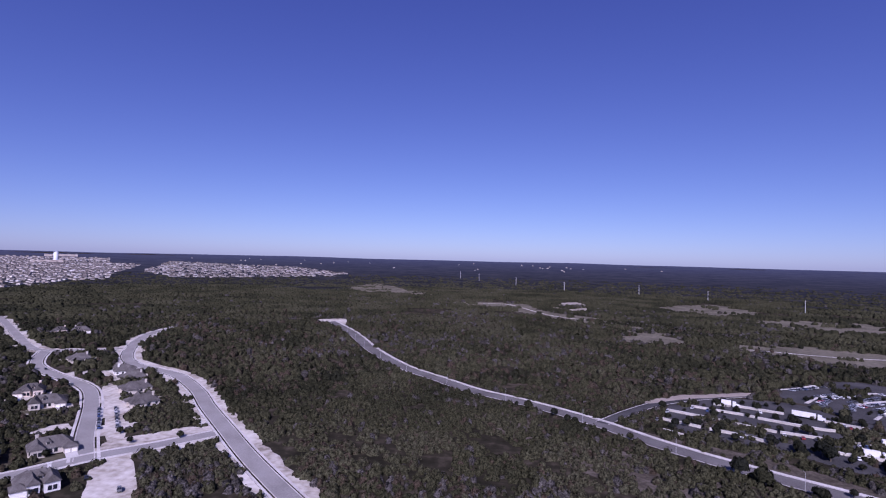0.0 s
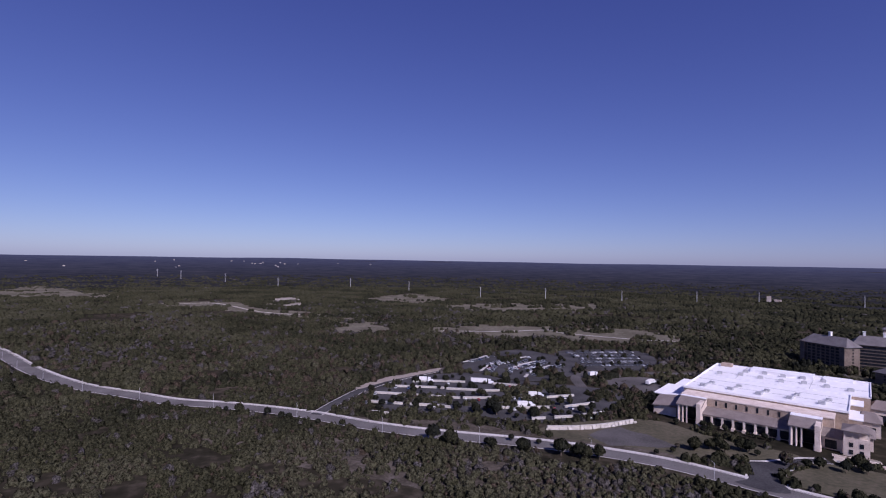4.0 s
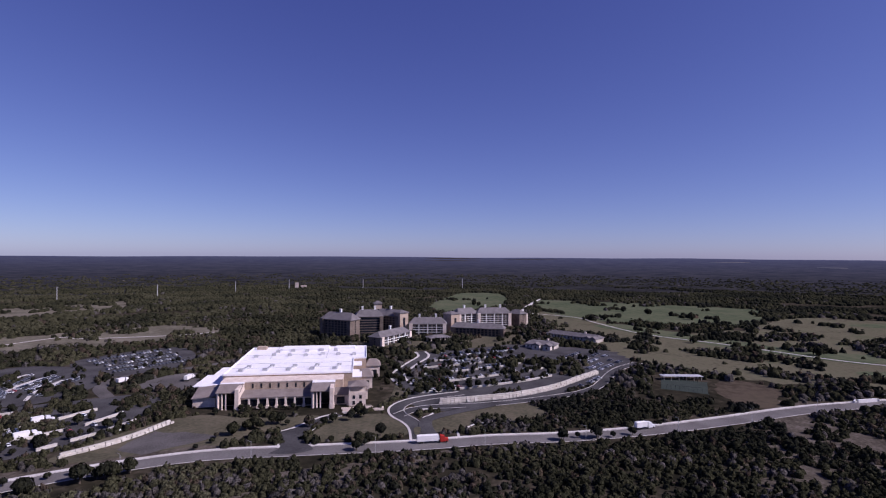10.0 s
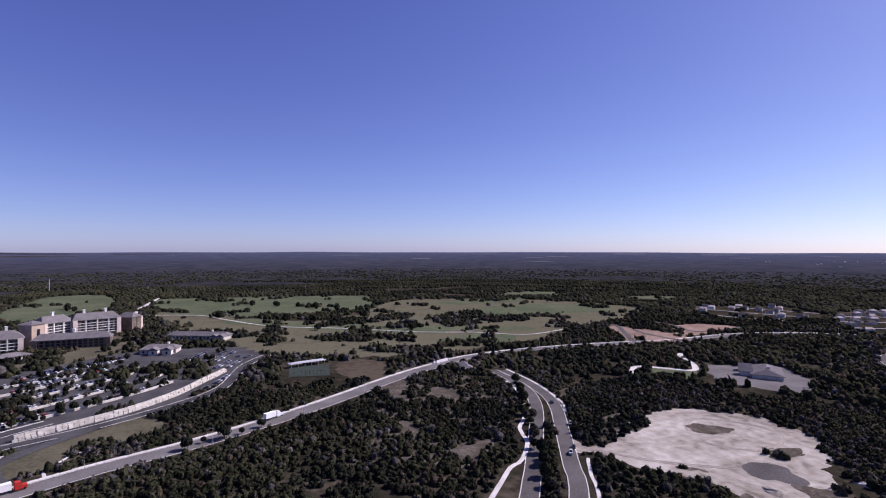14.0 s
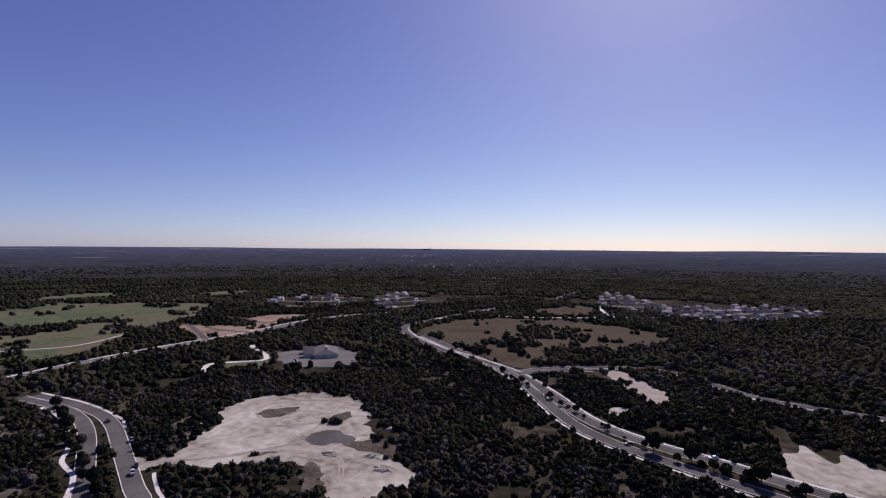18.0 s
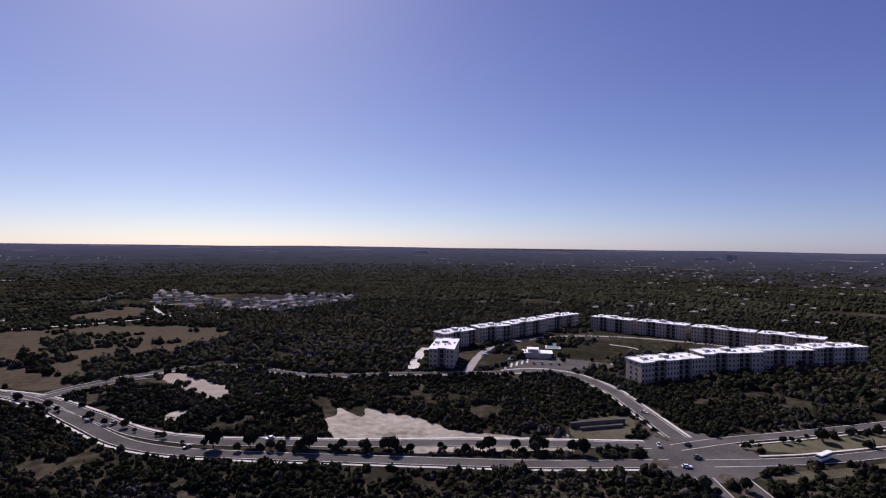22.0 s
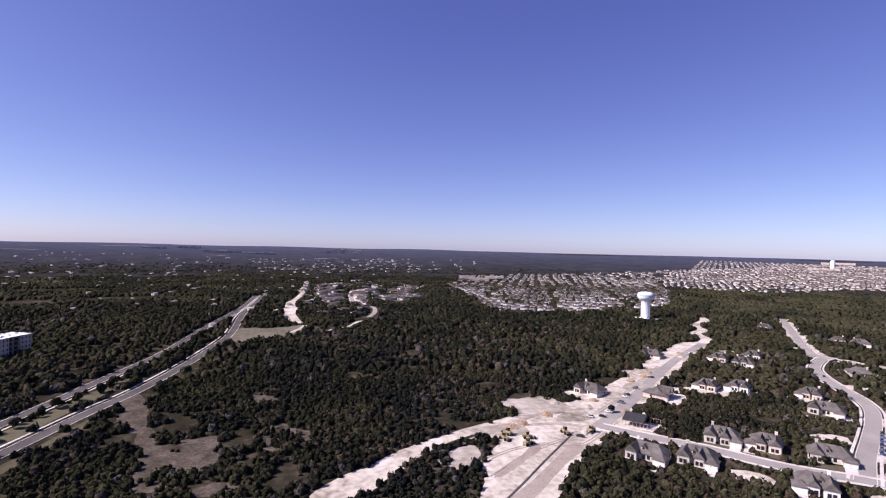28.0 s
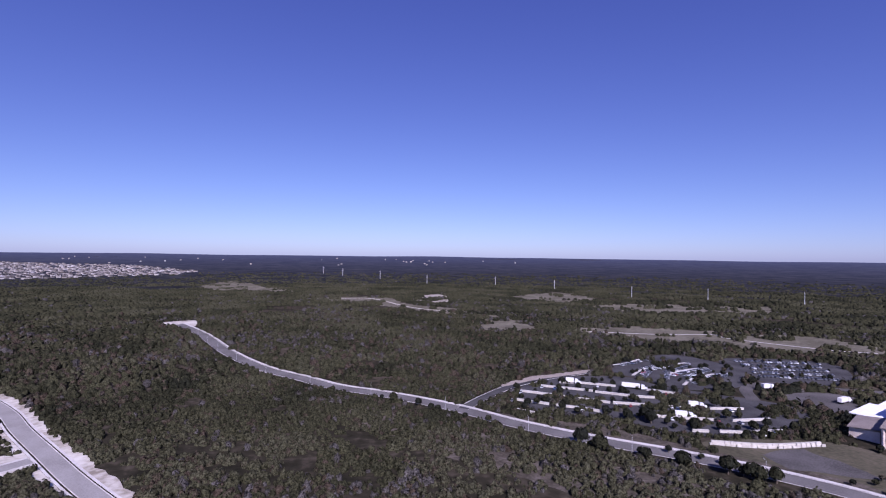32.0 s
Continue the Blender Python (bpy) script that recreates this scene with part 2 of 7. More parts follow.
def inside(poly, x, y):
    r = np.zeros(np.shape(x), bool)
    n = len(poly)
    for k in range(n):
        (x0, y0), (x1, y1) = poly[k], poly[(k + 1) % n]
        if y0 != y1:
            r ^= ((y0 > y) != (y1 > y)) & (x < (x1 - x0) * (y - y0) / (y1 - y0) + x0)
    return r


def clear_area(poly, keep=0.0):
    lo, hi = np.min(poly, 0), np.max(poly, 0)
    i0, j0 = (max(0, int((v + SPAN) / CELL)) for v in lo)
    i1, j1 = (min(GRID, int((v + SPAN) / CELL) + 2) for v in hi)
    if i1 <= i0 or j1 <= j0:
        return
    ii, jj = np.mgrid[i0:i1, j0:j1]
    hit = inside(poly, (ii + 0.5) * CELL - SPAN, (jj + 0.5) * CELL - SPAN)
    KEEP[i0:i1, j0:j1] = np.where(hit & ((KEEP[i0:i1, j0:j1] > 0) | (keep == 0)), keep, KEEP[i0:i1, j0:j1])


def ribbon(line, width, z, thick=0.12):
    """A strip of paving with sides along a line."""
    k = Kit()
    d = np.gradient(line, axis=0)
    d /= np.maximum(np.hypot(d[:, 0], d[:, 1]), 1e-6)[:, None]
    nrm = np.stack([-d[:, 1], d[:, 0]], 1)
    v = []
    for p, q in zip(line, nrm):
        for s in (1, -1):
            x, y = p + q * s * width / 2
            g = land1(x, y)
            v += [(x, y, g + z), (x, y, g + z - thick)]
    f = []
    for i in range(len(line) - 1):
        a, b = 4 * i, 4 * i + 4
        f += [(a, a + 2, b + 2, b), (a + 1, a, b, b + 1), (a + 2, a + 3, b + 3, b + 2)]
    f += [(0, 1, 3, 2), (4 * len(line) - 4, 4 * len(line) - 2, 4 * len(line) - 1, 4 * len(line) - 3)]
    return k.add(v, f)


def beside(line, off):
    d = np.gradient(line, axis=0)
    d /= np.maximum(np.hypot(d[:, 0], d[:, 1]), 1e-6)[:, None]
    return line + np.stack([-d[:, 1], d[:, 0]], 1) * off


LAYER = [0]


def lift():
    """A thin step in height for each layer of paving, so that none lie in one plane."""
    LAYER[0] += 1
    return 0.006 * (LAYER[0] % 12)


def road(name, pts, width, mat, label, walks=(), clear=3.0, kerb=True, step=6.0, z=0.14):
    line = spline(pts, step)
    ob = solid(name, ribbon(line, width, z + lift()), mat, label, "road", kind="structure")
    clear_line(spline(pts, 2.0), width / 2 + clear)
    if kerb:
        for s in (1, -1):
            part("kerb", ribbon(beside(line, s * (width / 2 + 0.2)), 0.4, z + 0.16), M_CONCRETE, ob)
    for off, w in walks:
        wl = beside(line, off)
        solid("pavement", ribbon(wl, w, 0.2 + lift()), M_CONCRETE, "pale concrete pavement beside the road", "pavement", kind="structure")
        clear_line(wl, w / 2 + 2)
    return line


def patch(name, pts, mat, label, category, z=0.05, ragged=0.0, keep=0.0, seed=1, step=5.0):
    """A piece of ground with its own cover and a slightly uneven edge."""
    line = spline(pts, step, closed=True)
    if ragged:
        mid = line.mean(0)
        n1 = lattice(line[:, 0], line[:, 1], 14, seed) - 0.5
        n2 = lattice(line[:, 0], line[:, 1], 5, seed + 1) - 0.5
        out = line - mid
        line = line + out / np.maximum(np.hypot(out[:, 0], out[:, 1]), 1)[:, None] * ((n1 * 1.6 + n2) * ragged)[:, None]
    k = Kit()
    zz = land(line[:, 0], line[:, 1]) + z + lift()
    k.add([(p[0], p[1], h) for p, h in zip(line, zz)], [tuple(range(len(line)))])
    clear_area(line, keep)
    return solid(name, k, mat, label, category, kind="structure")


# ---- ground ----
def make_ground():
    rings = [0.5] + [30 * 1.085 ** k for k in range(62)]
    rings = [r for r in rings if r < 4900] + [4900, 4960]
    seg = 240
    v, f = [(0.0, 0.0, 0.0)], []
    for j, r in enumerate(rings):
        a = np.linspace(0, 2 * math.pi, seg, endpoint=False)
        x, y = r * np.cos(a), r * np.sin(a)
        z = land(x, y) - (60 if j == len(rings) - 1 else 0)
        v += list(zip(x.tolist(), y.tolist(), z.tolist()))
    for k in range(seg):
        f.append((0, 1 + k, 1 + (k + 1) % seg))
    for j in range(len(rings) - 1):
        o, p = 1 + j * seg, 1 + (j + 1) * seg
        for k in range(seg):
            k2 = (k + 1) % seg
            f.append((o + k, p + k, p + k2, o + k2))
    solid("ground", Kit().add(v, f), M_GROUND, "dry brown hill country ground under brush", "ground", kind="structure", smooth=True)


make_ground()


def distance():
    """The plain before the horizon, too far to shift: a plain backdrop with haze put in as glow."""
    m = bpy.data.materials.new("hazy_distance")
    m.use_nodes = True
    nt, bs = m.node_tree, m.node_tree.nodes["Principled BSDF"]
    n, ln = nt.nodes, nt.links
    geo, tex, ramp = n.new("ShaderNodeNewGeometry"), n.new("ShaderNodeTexNoise"), n.new("ShaderNodeValToRGB")
    tex.inputs["Scale"].default_value, tex.inputs["Detail"].default_value, tex.inputs["Roughness"].default_value = 1 / 80, 10, 0.74
    ln.new(geo.outputs["Position"], tex.inputs["Vector"])
    ln.new(tex.outputs["Fac"], ramp.inputs[0])
    e = ramp.color_ramp.elements
    e[0].position, e[0].color, e[1].position, e[1].color = 0.36, (0.012, 0.0125, 0.0125, 1), 0.70, (0.046, 0.045, 0.044, 1)
    ln.new(ramp.outputs[0], bs.inputs["Base Color"])
    bs.inputs["Roughness"].default_value, bs.inputs["Specular IOR Level"].default_value = 1.0, 0.0
    # blue emission stands in for haze and strengthens with distance
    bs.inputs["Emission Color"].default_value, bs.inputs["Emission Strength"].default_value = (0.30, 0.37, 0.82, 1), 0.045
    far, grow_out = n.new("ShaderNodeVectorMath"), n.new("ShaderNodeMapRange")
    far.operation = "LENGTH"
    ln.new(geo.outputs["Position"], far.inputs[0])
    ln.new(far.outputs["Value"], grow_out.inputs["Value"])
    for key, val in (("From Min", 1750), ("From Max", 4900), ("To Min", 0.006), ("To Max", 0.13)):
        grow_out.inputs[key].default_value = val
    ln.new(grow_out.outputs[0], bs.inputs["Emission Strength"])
    rings, seg = [1440, 1520, 1640, 1800, 2000, 2300, 2650, 3000, 3400, 3800, 4200, 4600, 4930], 240
    v, f = [], []
    for r in rings:
        a = np.linspace(0, 2 * math.pi, seg, endpoint=False)
        x, y = r * np.cos(a), r * np.sin(a)
        z = land(x, y) + (0.8 if r > 1500 else -3)
        v += list(zip(x.tolist(), y.tolist(), z.tolist()))
    for j in range(len(rings) - 1):
        for k in range(seg):
            k2 = (k + 1) % seg
            f.append((j * seg + k, (j + 1) * seg + k, (j + 1) * seg + k2, j * seg + k2))
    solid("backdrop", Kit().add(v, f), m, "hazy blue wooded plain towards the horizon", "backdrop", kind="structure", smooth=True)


distance()


def shoulder(line, off, width, seed, label="ragged white bare soil along the street"):
    """A strip of bare soil of uneven width beside a street."""
    mid = beside(line, off)
    n = (lattice(mid[:, 0], mid[:, 1], 13, seed) - 0.5) * 1.3 + (lattice(mid[:, 0], mid[:, 1], 5, seed + 1) - 0.5)
    s = 1 if off > 0 else -1
    inner, outer = beside(line, off - s * width / 2), mid + (mid - line) / abs(off) * (width / 2 * (1 + n))[:, None]
    v = [(p[0], p[1], 0.06) for p in inner] + [(p[0], p[1], 0.03) for p in outer]
    m = len(line)
    solid("soil_strip", Kit().add(v, [(i, i + 1, m + i + 1, m + i) for i in range(m - 1)]), M_CHALK, label, "bare soil", kind="structure")
    clear_line(mid, width / 2)

# ---- roads ----
ROAD_A = [(-257, 763), (-195, 660), (-138, 546), (-91, 470), (-51, 427), (-23, 397), (8, 376), (35, 355), (61, 331), (84, 304),
          (110, 279), (134, 260), (157, 243), (181, 222), (208, 191), (228, 152), (254, 99), (276, 61), (294, 22), (318, -18),
          (350, -62), (392, -115), (418, -155), (442, -200), (453, -260), (454, -308), (450, -377), (441, -445), (446, -547),
          (430, -615), (390, -680)]
A = road("road", ROAD_A, 12, M_ROADGREY, "two-lane grey asphalt road with pale kerbs through brush", walks=[(8.3, 2.3)], clear=5)
road("road", [(-257, 760), (-271, 726), (-314, 717)], 9, M_CHALK, "white unpaved end of the road", kerb=False)
patch("clearing", [(-262, 740), (-232, 735), (-228, 770), (-250, 800), (-285, 775)], M_CHALK, "white cleared turning place at the road end", "clearing", ragged=6)
road("road", [(63, 333), (86, 361), (112, 387), (146, 408), (190, 426)], 8, M_DARKTAR, "dark asphalt side road to the car park", walks=[])

# divided avenue that passes below, between the fork and the crossroads
AVE_W = [(388, -196), (349, -195), (324, -191), (301, -183), (276, -170), (246, -151), (223, -136), (203, -123), (187, -112), (120, -68), (30, -47), (-70, -58), (-140, -90), (-172, -124), (-181, -145), (-191, -166)]
AVE_E = [(384, -203), (350, -203), (325, -200), (301, -195), (277, -185), (250, -170), (225, -156), (200, -142), (183, -133), (115, -88), (30, -66), (-70, -76), (-150, -100), (-184, -111), (-195, -136), (-205, -160)]
road("road", AVE_W, 7.5, M_ASPHALT, "grey asphalt carriageway of the divided avenue", clear=2.5)
road("road", AVE_E, 7.5, M_ASPHALT, "grey asphalt carriageway of the divided avenue", clear=2.5)
for pts in ([(387, -208.5), (353, -208), (329, -206), (305, -201), (288, -196.5), (278, -191.5), (271, -187)], [(207, -156), (203, -153), (198, -150), (190, -145), (179, -139.5), (150, -121), (110, -96)]):
    solid("pavement", ribbon(spline(pts, 3), 1.6, 0.22), M_CONCRETE, "pale concrete footpath along the avenue", "pavement", kind="structure")
    clear_line(spline(pts, 3), 2.5)
patch("road_mouth", [(232, -163), (222, -165), (212, -160), (218, -154), (229, -157)], M_SAND, "pale gravel mouth of the clearing's track", "road", z=0.1, ragged=1, step=2)
clear_area([(301, -185), (276, -176), (246, -158), (223, -143), (203, -130), (204, -135), (226, -149), (250, -163), (277, -178), (300, -189)], 1.0)
WIND = spline([(352, -189.5), (330, -185.5), (311, -178.5), (293, -170.5), (281, -164), (268, -156), (257, -147), (247, -143), (235, -139), (221, -129), (214, -122), (211, -116), (198, -104), (185, -92)], 3)
solid("pavement", ribbon(WIND, 2.2, 0.22), M_CONCRETE, "winding pale concrete footpath beside the avenue", "pavement", kind="structure")
clear_line(WIND, 4)

# boulevard to the south
BLVD_F = [(198, -1214), (215, -999), (257, -851), (289, -708), (307, -585), (272, -520), (212, -466), (170, -440), (117, -402), (76, -352), (45, -309),
          (12, -285), (-20, -272), (-50, -259), (-87, -246), (-111, -238), (-150, -222), (-195, -203)]
BLVD_N = [(255, -524), (196, -470), (150, -430), (112, -390), (80, -342), (52, -300), (27, -278), (-1, -263), (-30, -249), (-78, -227), (-122, -207), (-150, -196), (-190, -182)]
road("road", BLVD_F, 8, M_ASPHALT, "grey asphalt boulevard carriageway with pale kerbs", walks=[(6.5, 1.8)], clear=3)
road("road", BLVD_N, 8, M_ASPHALT, "grey asphalt boulevard carriageway with pale kerbs", walks=[(-6.5, 1.6)], clear=3)
road("road", [(-206, -176), (-230, -168), (-265, -159), (-324, -150), (-383, -139), (-480, -132), (-600, -132), (-743, -150), (-871, -160), (-1100, -172)], 7.4, M_ASPHALT,
     "grey asphalt boulevard carriageway beside woodland", walks=[(7.5, 1.4)], clear=4)
road("road", [(-206, -196), (-240, -194), (-280, -188), (-340, -181), (-410, -175), (-500, -167), (-654, -170), (-850, -170), (-1035, -184)], 7.4, M_ASPHALT,
     "grey asphalt boulevard carriageway beside woodland", walks=[(-7, 1.2)], clear=4)
patch("crossroads", [(-186, -200), (-180, -172), (-196, -158), (-222, -160), (-238, -178), (-236, -206), (-216, -216)], M_ASPHALT, "wide grey asphalt crossroads", "road", z=0.2)
# roads of the apartment block
road("road", [(114, -403), (97, -424), (64, -446), (20, -460), (-12, -448), (-39, -416), (-62, -399), (-97, -390), (-127, -383), (-162, -372), (-200, -362)], 8, M_ASPHALT,
     "narrow grey road along the apartment block", walks=[(-6, 1.6)])
road("road", [(-200, -362), (-228, -358), (-246, -336), (-246, -294), (-234, -254), (-218, -206)], 9, M_ASPHALT, "grey entry road of the apartment block", walks=[(7, 1.8), (-7, 1.4)])

# streets of the new housing estate
S1 = road("street", [(-428, 645), (-423, 594), (-405, 545), (-380, 498), (-348, 450), (-318, 422), (-290, 409), (-258, 392), (-218, 354), (-188, 318), (-156, 282), (-122, 244), (-86, 207), (-50, 172)], 8.4, M_PALEROAD,
     "pale new asphalt street with white kerbs", walks=[(6.0, 1.2), (-6.0, 1.2)], clear=5)
shoulder(S1, 9.6, 6.0, 61)
shoulder(S1, -9.2, 5.0, 63)
S2 = road("street", [(-379, 490), (-402, 474), (-426, 466), (-448, 462), (-476, 476), (-538, 525), (-614, 586), (-720, 672)], 8.5, M_PALEROAD, "pale new street bordered by white soil", clear=4)
shoulder(S2, 8, 6, 65)
shoulder(S2, -8, 6, 67)
road("street", [(-440, 458), (-418, 428), (-394, 402), (-363, 381), (-335, 366), (-313, 355), (-289, 338), (-265, 312), (-244, 286), (-219, 254), (-195, 226)], 8, M_PALEROAD, "pale asphalt street with parked cars", walks=[(6, 1.4), (-6, 1.4)], clear=5)
S3 = road("street", [(-277, 141), (-258, 160), (-239, 181), (-213, 204), (-195, 230), (-175, 250), (-156, 272)], 9, M_PALEROAD, "pale asphalt cross street of the estate", walks=[(5.8, 1.5), (-5.8, 1.5)], clear=4)
shoulder(S3[-9:], 9, 5, 69)
shoulder(S3[-9:], -9, 6, 71)
patch("building_plot", [(-186, 220), (-177, 233), (-152, 205), (-129, 176), (-118, 162), (-134, 152), (-146, 168), (-168, 196)], M_CHALK, "glaring white graded building plot", "building plot", ragged=2)
road("street", [(-520, 385), (-500, 362), (-446, 303), (-392, 250), (-344, 206), (-307, 171), (-286, 150), (-275, 141)], 8.5, M_PALEROAD, "pale construction street through white soil", clear=6, kerb=False)
patch("construction_ground", [(-190, 52), (-222, 60), (-244, 66), (-262, 76), (-272, 70), (-262, 50), (-238, 28), (-215, 10), (-190, -12), (-215, -14), (-240, 10), (-264, 36), (-282, 64), (-302, 100), (-318, 126), (-332, 156), (-384, 213), (-442, 270),
      (-492, 322), (-520, 352), (-530, 372), (-516, 384), (-490, 364), (-440, 312), (-395, 270), (-350, 222), (-302, 176), (-262, 140), (-228, 106), (-190, 75)], M_CHALK,
      "white scraped limestone construction ground", "construction ground", ragged=6, z=0.03)
road("dirt_track", [(-515, 372), (-545, 408), (-590, 426), (-612, 452), (-652, 470), (-700, 520), (-735, 540)], 13, M_CHALK, "winding white dirt track", kerb=False, clear=3)
patch("trench_strip", [(-254, 114), (-247, 117), (-226, 97), (-206, 80), (-190, 64), (-194, 58), (-211, 75), (-232, 94)], M_TRACK, "brown graded strip of soil", "soil", z=0.1, ragged=1, step=3)
patch("trench_strip", [(-256, 94), (-247, 94), (-231, 78), (-220, 66), (-224, 64), (-235, 77)], M_TRACK, "brown graded strip of soil", "soil", z=0.1, ragged=1.5, step=3)
solid("trench", ribbon(spline([(-266, 119), (-237, 94), (-213, 74), (-190, 54)], 4), 1.1, 0.22, 0.1), M_DARKTAR, "long dark open trench in white soil", "trench", kind="structure")
for pts in ([(-235, 60), (-248, 78), (-255, 99), (-251, 118), (-283, 154)], [(-220, 62), (-243, 86), (-256, 105), (-267, 125), (-290, 150)], [(-259, 56), (-279, 84), (-284, 116), (-276, 136)], [(-250, 44), (-272, 72), (-300, 112), (-310, 150)], [(-300, 150), (-330, 182), (-372, 222), (-420, 268)]):
    for off in (-1.0, 1.0):
        solid("tyre_track", ribbon(beside(spline(pts, 3), off), 0.8, 0.16 + lift(), 0.05), M_TRACK, "brown tyre track pressed into white soil", "tyre track", kind="structure")
for pts in ([(-324, 92), (-336, 112), (-333, 132), (-313, 139), (-301, 123), (-305, 102)], [(-330, 170), (-345, 180), (-338, 192), (-325, 182)], [(-392, 236), (-410, 250), (-400, 262), (-386, 250)],
            [(-276, 66), (-286, 84), (-280, 98), (-268, 88)], [(-292, 120), (-304, 136), (-296, 146), (-284, 132)], [(-240, 40), (-256, 58), (-246, 62), (-232, 48)], [(-352, 196), (-368, 212), (-362, 222), (-346, 206)]):
    patch("spoil_patch", pts, M_SAND, "brown spoil and brush at the edge of the white soil", "soil", z=0.16, ragged=4, keep=0.3, step=3)
patch("building_plot", [(-288, 349), (-282, 355), (-240, 308), (-198, 257), (-203, 250), (-246, 300)], M_CHALK, "white bare plot along the street", "building plot", ragged=2, z=0.06, step=3)
patch("building_plot", [(-204, 250), (-190, 266), (-176, 279), (-167, 277), (-166, 269), (-182, 258), (-197, 242)], M_CHALK, "white bare soil along the cross street", "building plot", ragged=1.5, z=0.06, step=3)

# cleared ground
patch("quarry_clearing", [(223, -157), (217, -171), (230, -191), (248, -204), (251, -224), (255, -247), (248, -261), (230, -287), (197, -288), (170, -275), (150, -240), (140, -222), (118, -212), (98, -200), (100, -187), (124, -170), (144, -189), (159, -191), (174, -184), (195, -174), (209, -165)],
      M_SAND, "pale bare caliche clearing with tyre tracks", "clearing", ragged=8, seed=3, step=3, keep=0.02)
for pts, mat, txt in (([(223, -238), (224, -249), (216, -258), (207, -256), (203, -246), (208, -237)], M_SCRUB, "dry brown scrub island in the clearing"), ([(181, -236), (181, -247), (178, -262), (173, -259), (173, -241)], M_SCRUB, "ragged strip of dry scrub"),
                      ([(182, -190), (179, -197), (173, -199), (172, -195)], M_SCRUB, "small scrub patch on bare soil"), ([(150, -220), (141, -232), (122, -231), (119, -220), (130, -214), (144, -215)], M_SCRUB, "dry brown scrub beside the clearing"),
                      ([(148, -179), (150, -190), (141, -188), (131, -178), (131, -168), (139, -169)], M_SCRUB, "dry brown scrub patch"), ([(252, -201), (251, -213), (238, -212), (229, -201), (229, -189)], M_SCRUB, "dry grass at the clearing's edge"),
                      ([(175, -217), (173, -226), (163, -231), (153, -223), (160, -213)], M_ASPHALT, "grey gravel patch in the clearing")):
    patch("scrub_patch", pts, mat, txt, "scrub", z=0.14, ragged=7, keep=0.5 if mat is M_SCRUB else 0, step=1.5)
for pts in ([(218, -232), (227, -239), (232, -252), (222, -266), (206, -275), (194, -271), (185, -257), (184, -241), (195, -228), (206, -224)], [(240, -240), (243, -256), (230, -276), (208, -282), (192, -276)], [(222, -160), (206, -172), (190, -186), (176, -206), (172, -214)], [(128, -182), (140, -200), (152, -204), (168, -200)]):
    for off in (-0.9, 0.9):
        solid("tyre_track", ribbon(beside(spline(pts, 3), off), 0.9, 0.16 + lift(), 0.05), M_TRACK, "darker tyre track pressed into pale soil", "tyre track", kind="structure")
patch("quarry_clearing", [(-46, -292), (-55, -305), (-60, -318), (-70, -295), (-77, -309), (-86, -298), (-103, -277), (-112, -257), (-126, -247), (-150, -231), (-166, -230), (-153, -210), (-130, -219), (-110, -225), (-87, -236), (-72, -243), (-60, -261), (-51, -267)], M_SAND,
      "pale bare soil clearing beside the boulevard", "clearing", ragged=3, seed=8, step=3)
patch("scrub_patch", [(-30, -258), (-40, -284), (-49, -266), (-62, -250), (-48, -248)], M_SCRUB, "brown scrub at the end of the clearing", "scrub", z=0.12, ragged=3, keep=0.3, step=3)
SILT = spline([(-30, -258), (-60, -243), (-86, -230), (-112, -223), (-135, -216), (-153, -209)], 4)
solid("silt_fence", ribbon(SILT, 0.15, 0.95, 0.95), M_DARKTAR, "long low dark silt fence along the clearing", "fence", kind="structure")
patch("bare_strip", [(44, -444), (14, -412), (0, -376), (9, -354), (24, -382), (44, -414)], M_TRACK, "pale bare soil among brush", "clearing", ragged=5, seed=12, keep=0.12, step=3)
patch("bare_strip", [(34, -342), (23, -341), (24, -330), (34, -325)], M_SAND, "pale bare soil among brush", "clearing", ragged=3, seed=12, step=3)
patch("meadow", [(276, -585), (268, -647), (243, -690), (171, -712), (123, -712), (63, -690), (10, -650), (0, -604), (48, -536), (94, -520), (128, -486), (150, -470), (181, -484), (237, -508), (272, -545)], M_MEADOW, "wide dry winter meadow", "meadow", ragged=9, keep=0.06)
patch("meadow", [(156, -468), (122, -500), (100, -470), (104, -418), (138, -434)], M_MEADOW, "dry brown grass at the junction", "meadow", ragged=6, keep=0.15)
patch("meadow", [(190, -745), (205, -800), (150, -915), (100, -850), (82, -800)], M_MEADOW, "dry winter meadow", "meadow", ragged=10, keep=0.15)
for pts in ([(179, -640), (145, -655), (122, -565), (145, -540)], [(111, -603), (92, -620), (78, -548), (94, -532)], [(262, -690), (200, -722), (196, -712), (250, -680)]):
    clear_area(pts, 0.62)  # groves in the meadow
road("street", [(299, -652), (275, -703), (211, -722), (142, -744), (52, -792), (-40, -830)], 6, M_CONCRETE, "pale lane behind the meadow", kerb=False, clear=2, z=0.5)
road("street", [(117, -917), (93, -817), (79, -787)], 6, M_CONCRETE, "pale lane to a low building", kerb=False, clear=2, z=0.5)
road("road", [(112, -399), (90, -420), (60, -436)], 9, M_ASPHALT, "grey junction of the side road", clear=2, z=0.24)
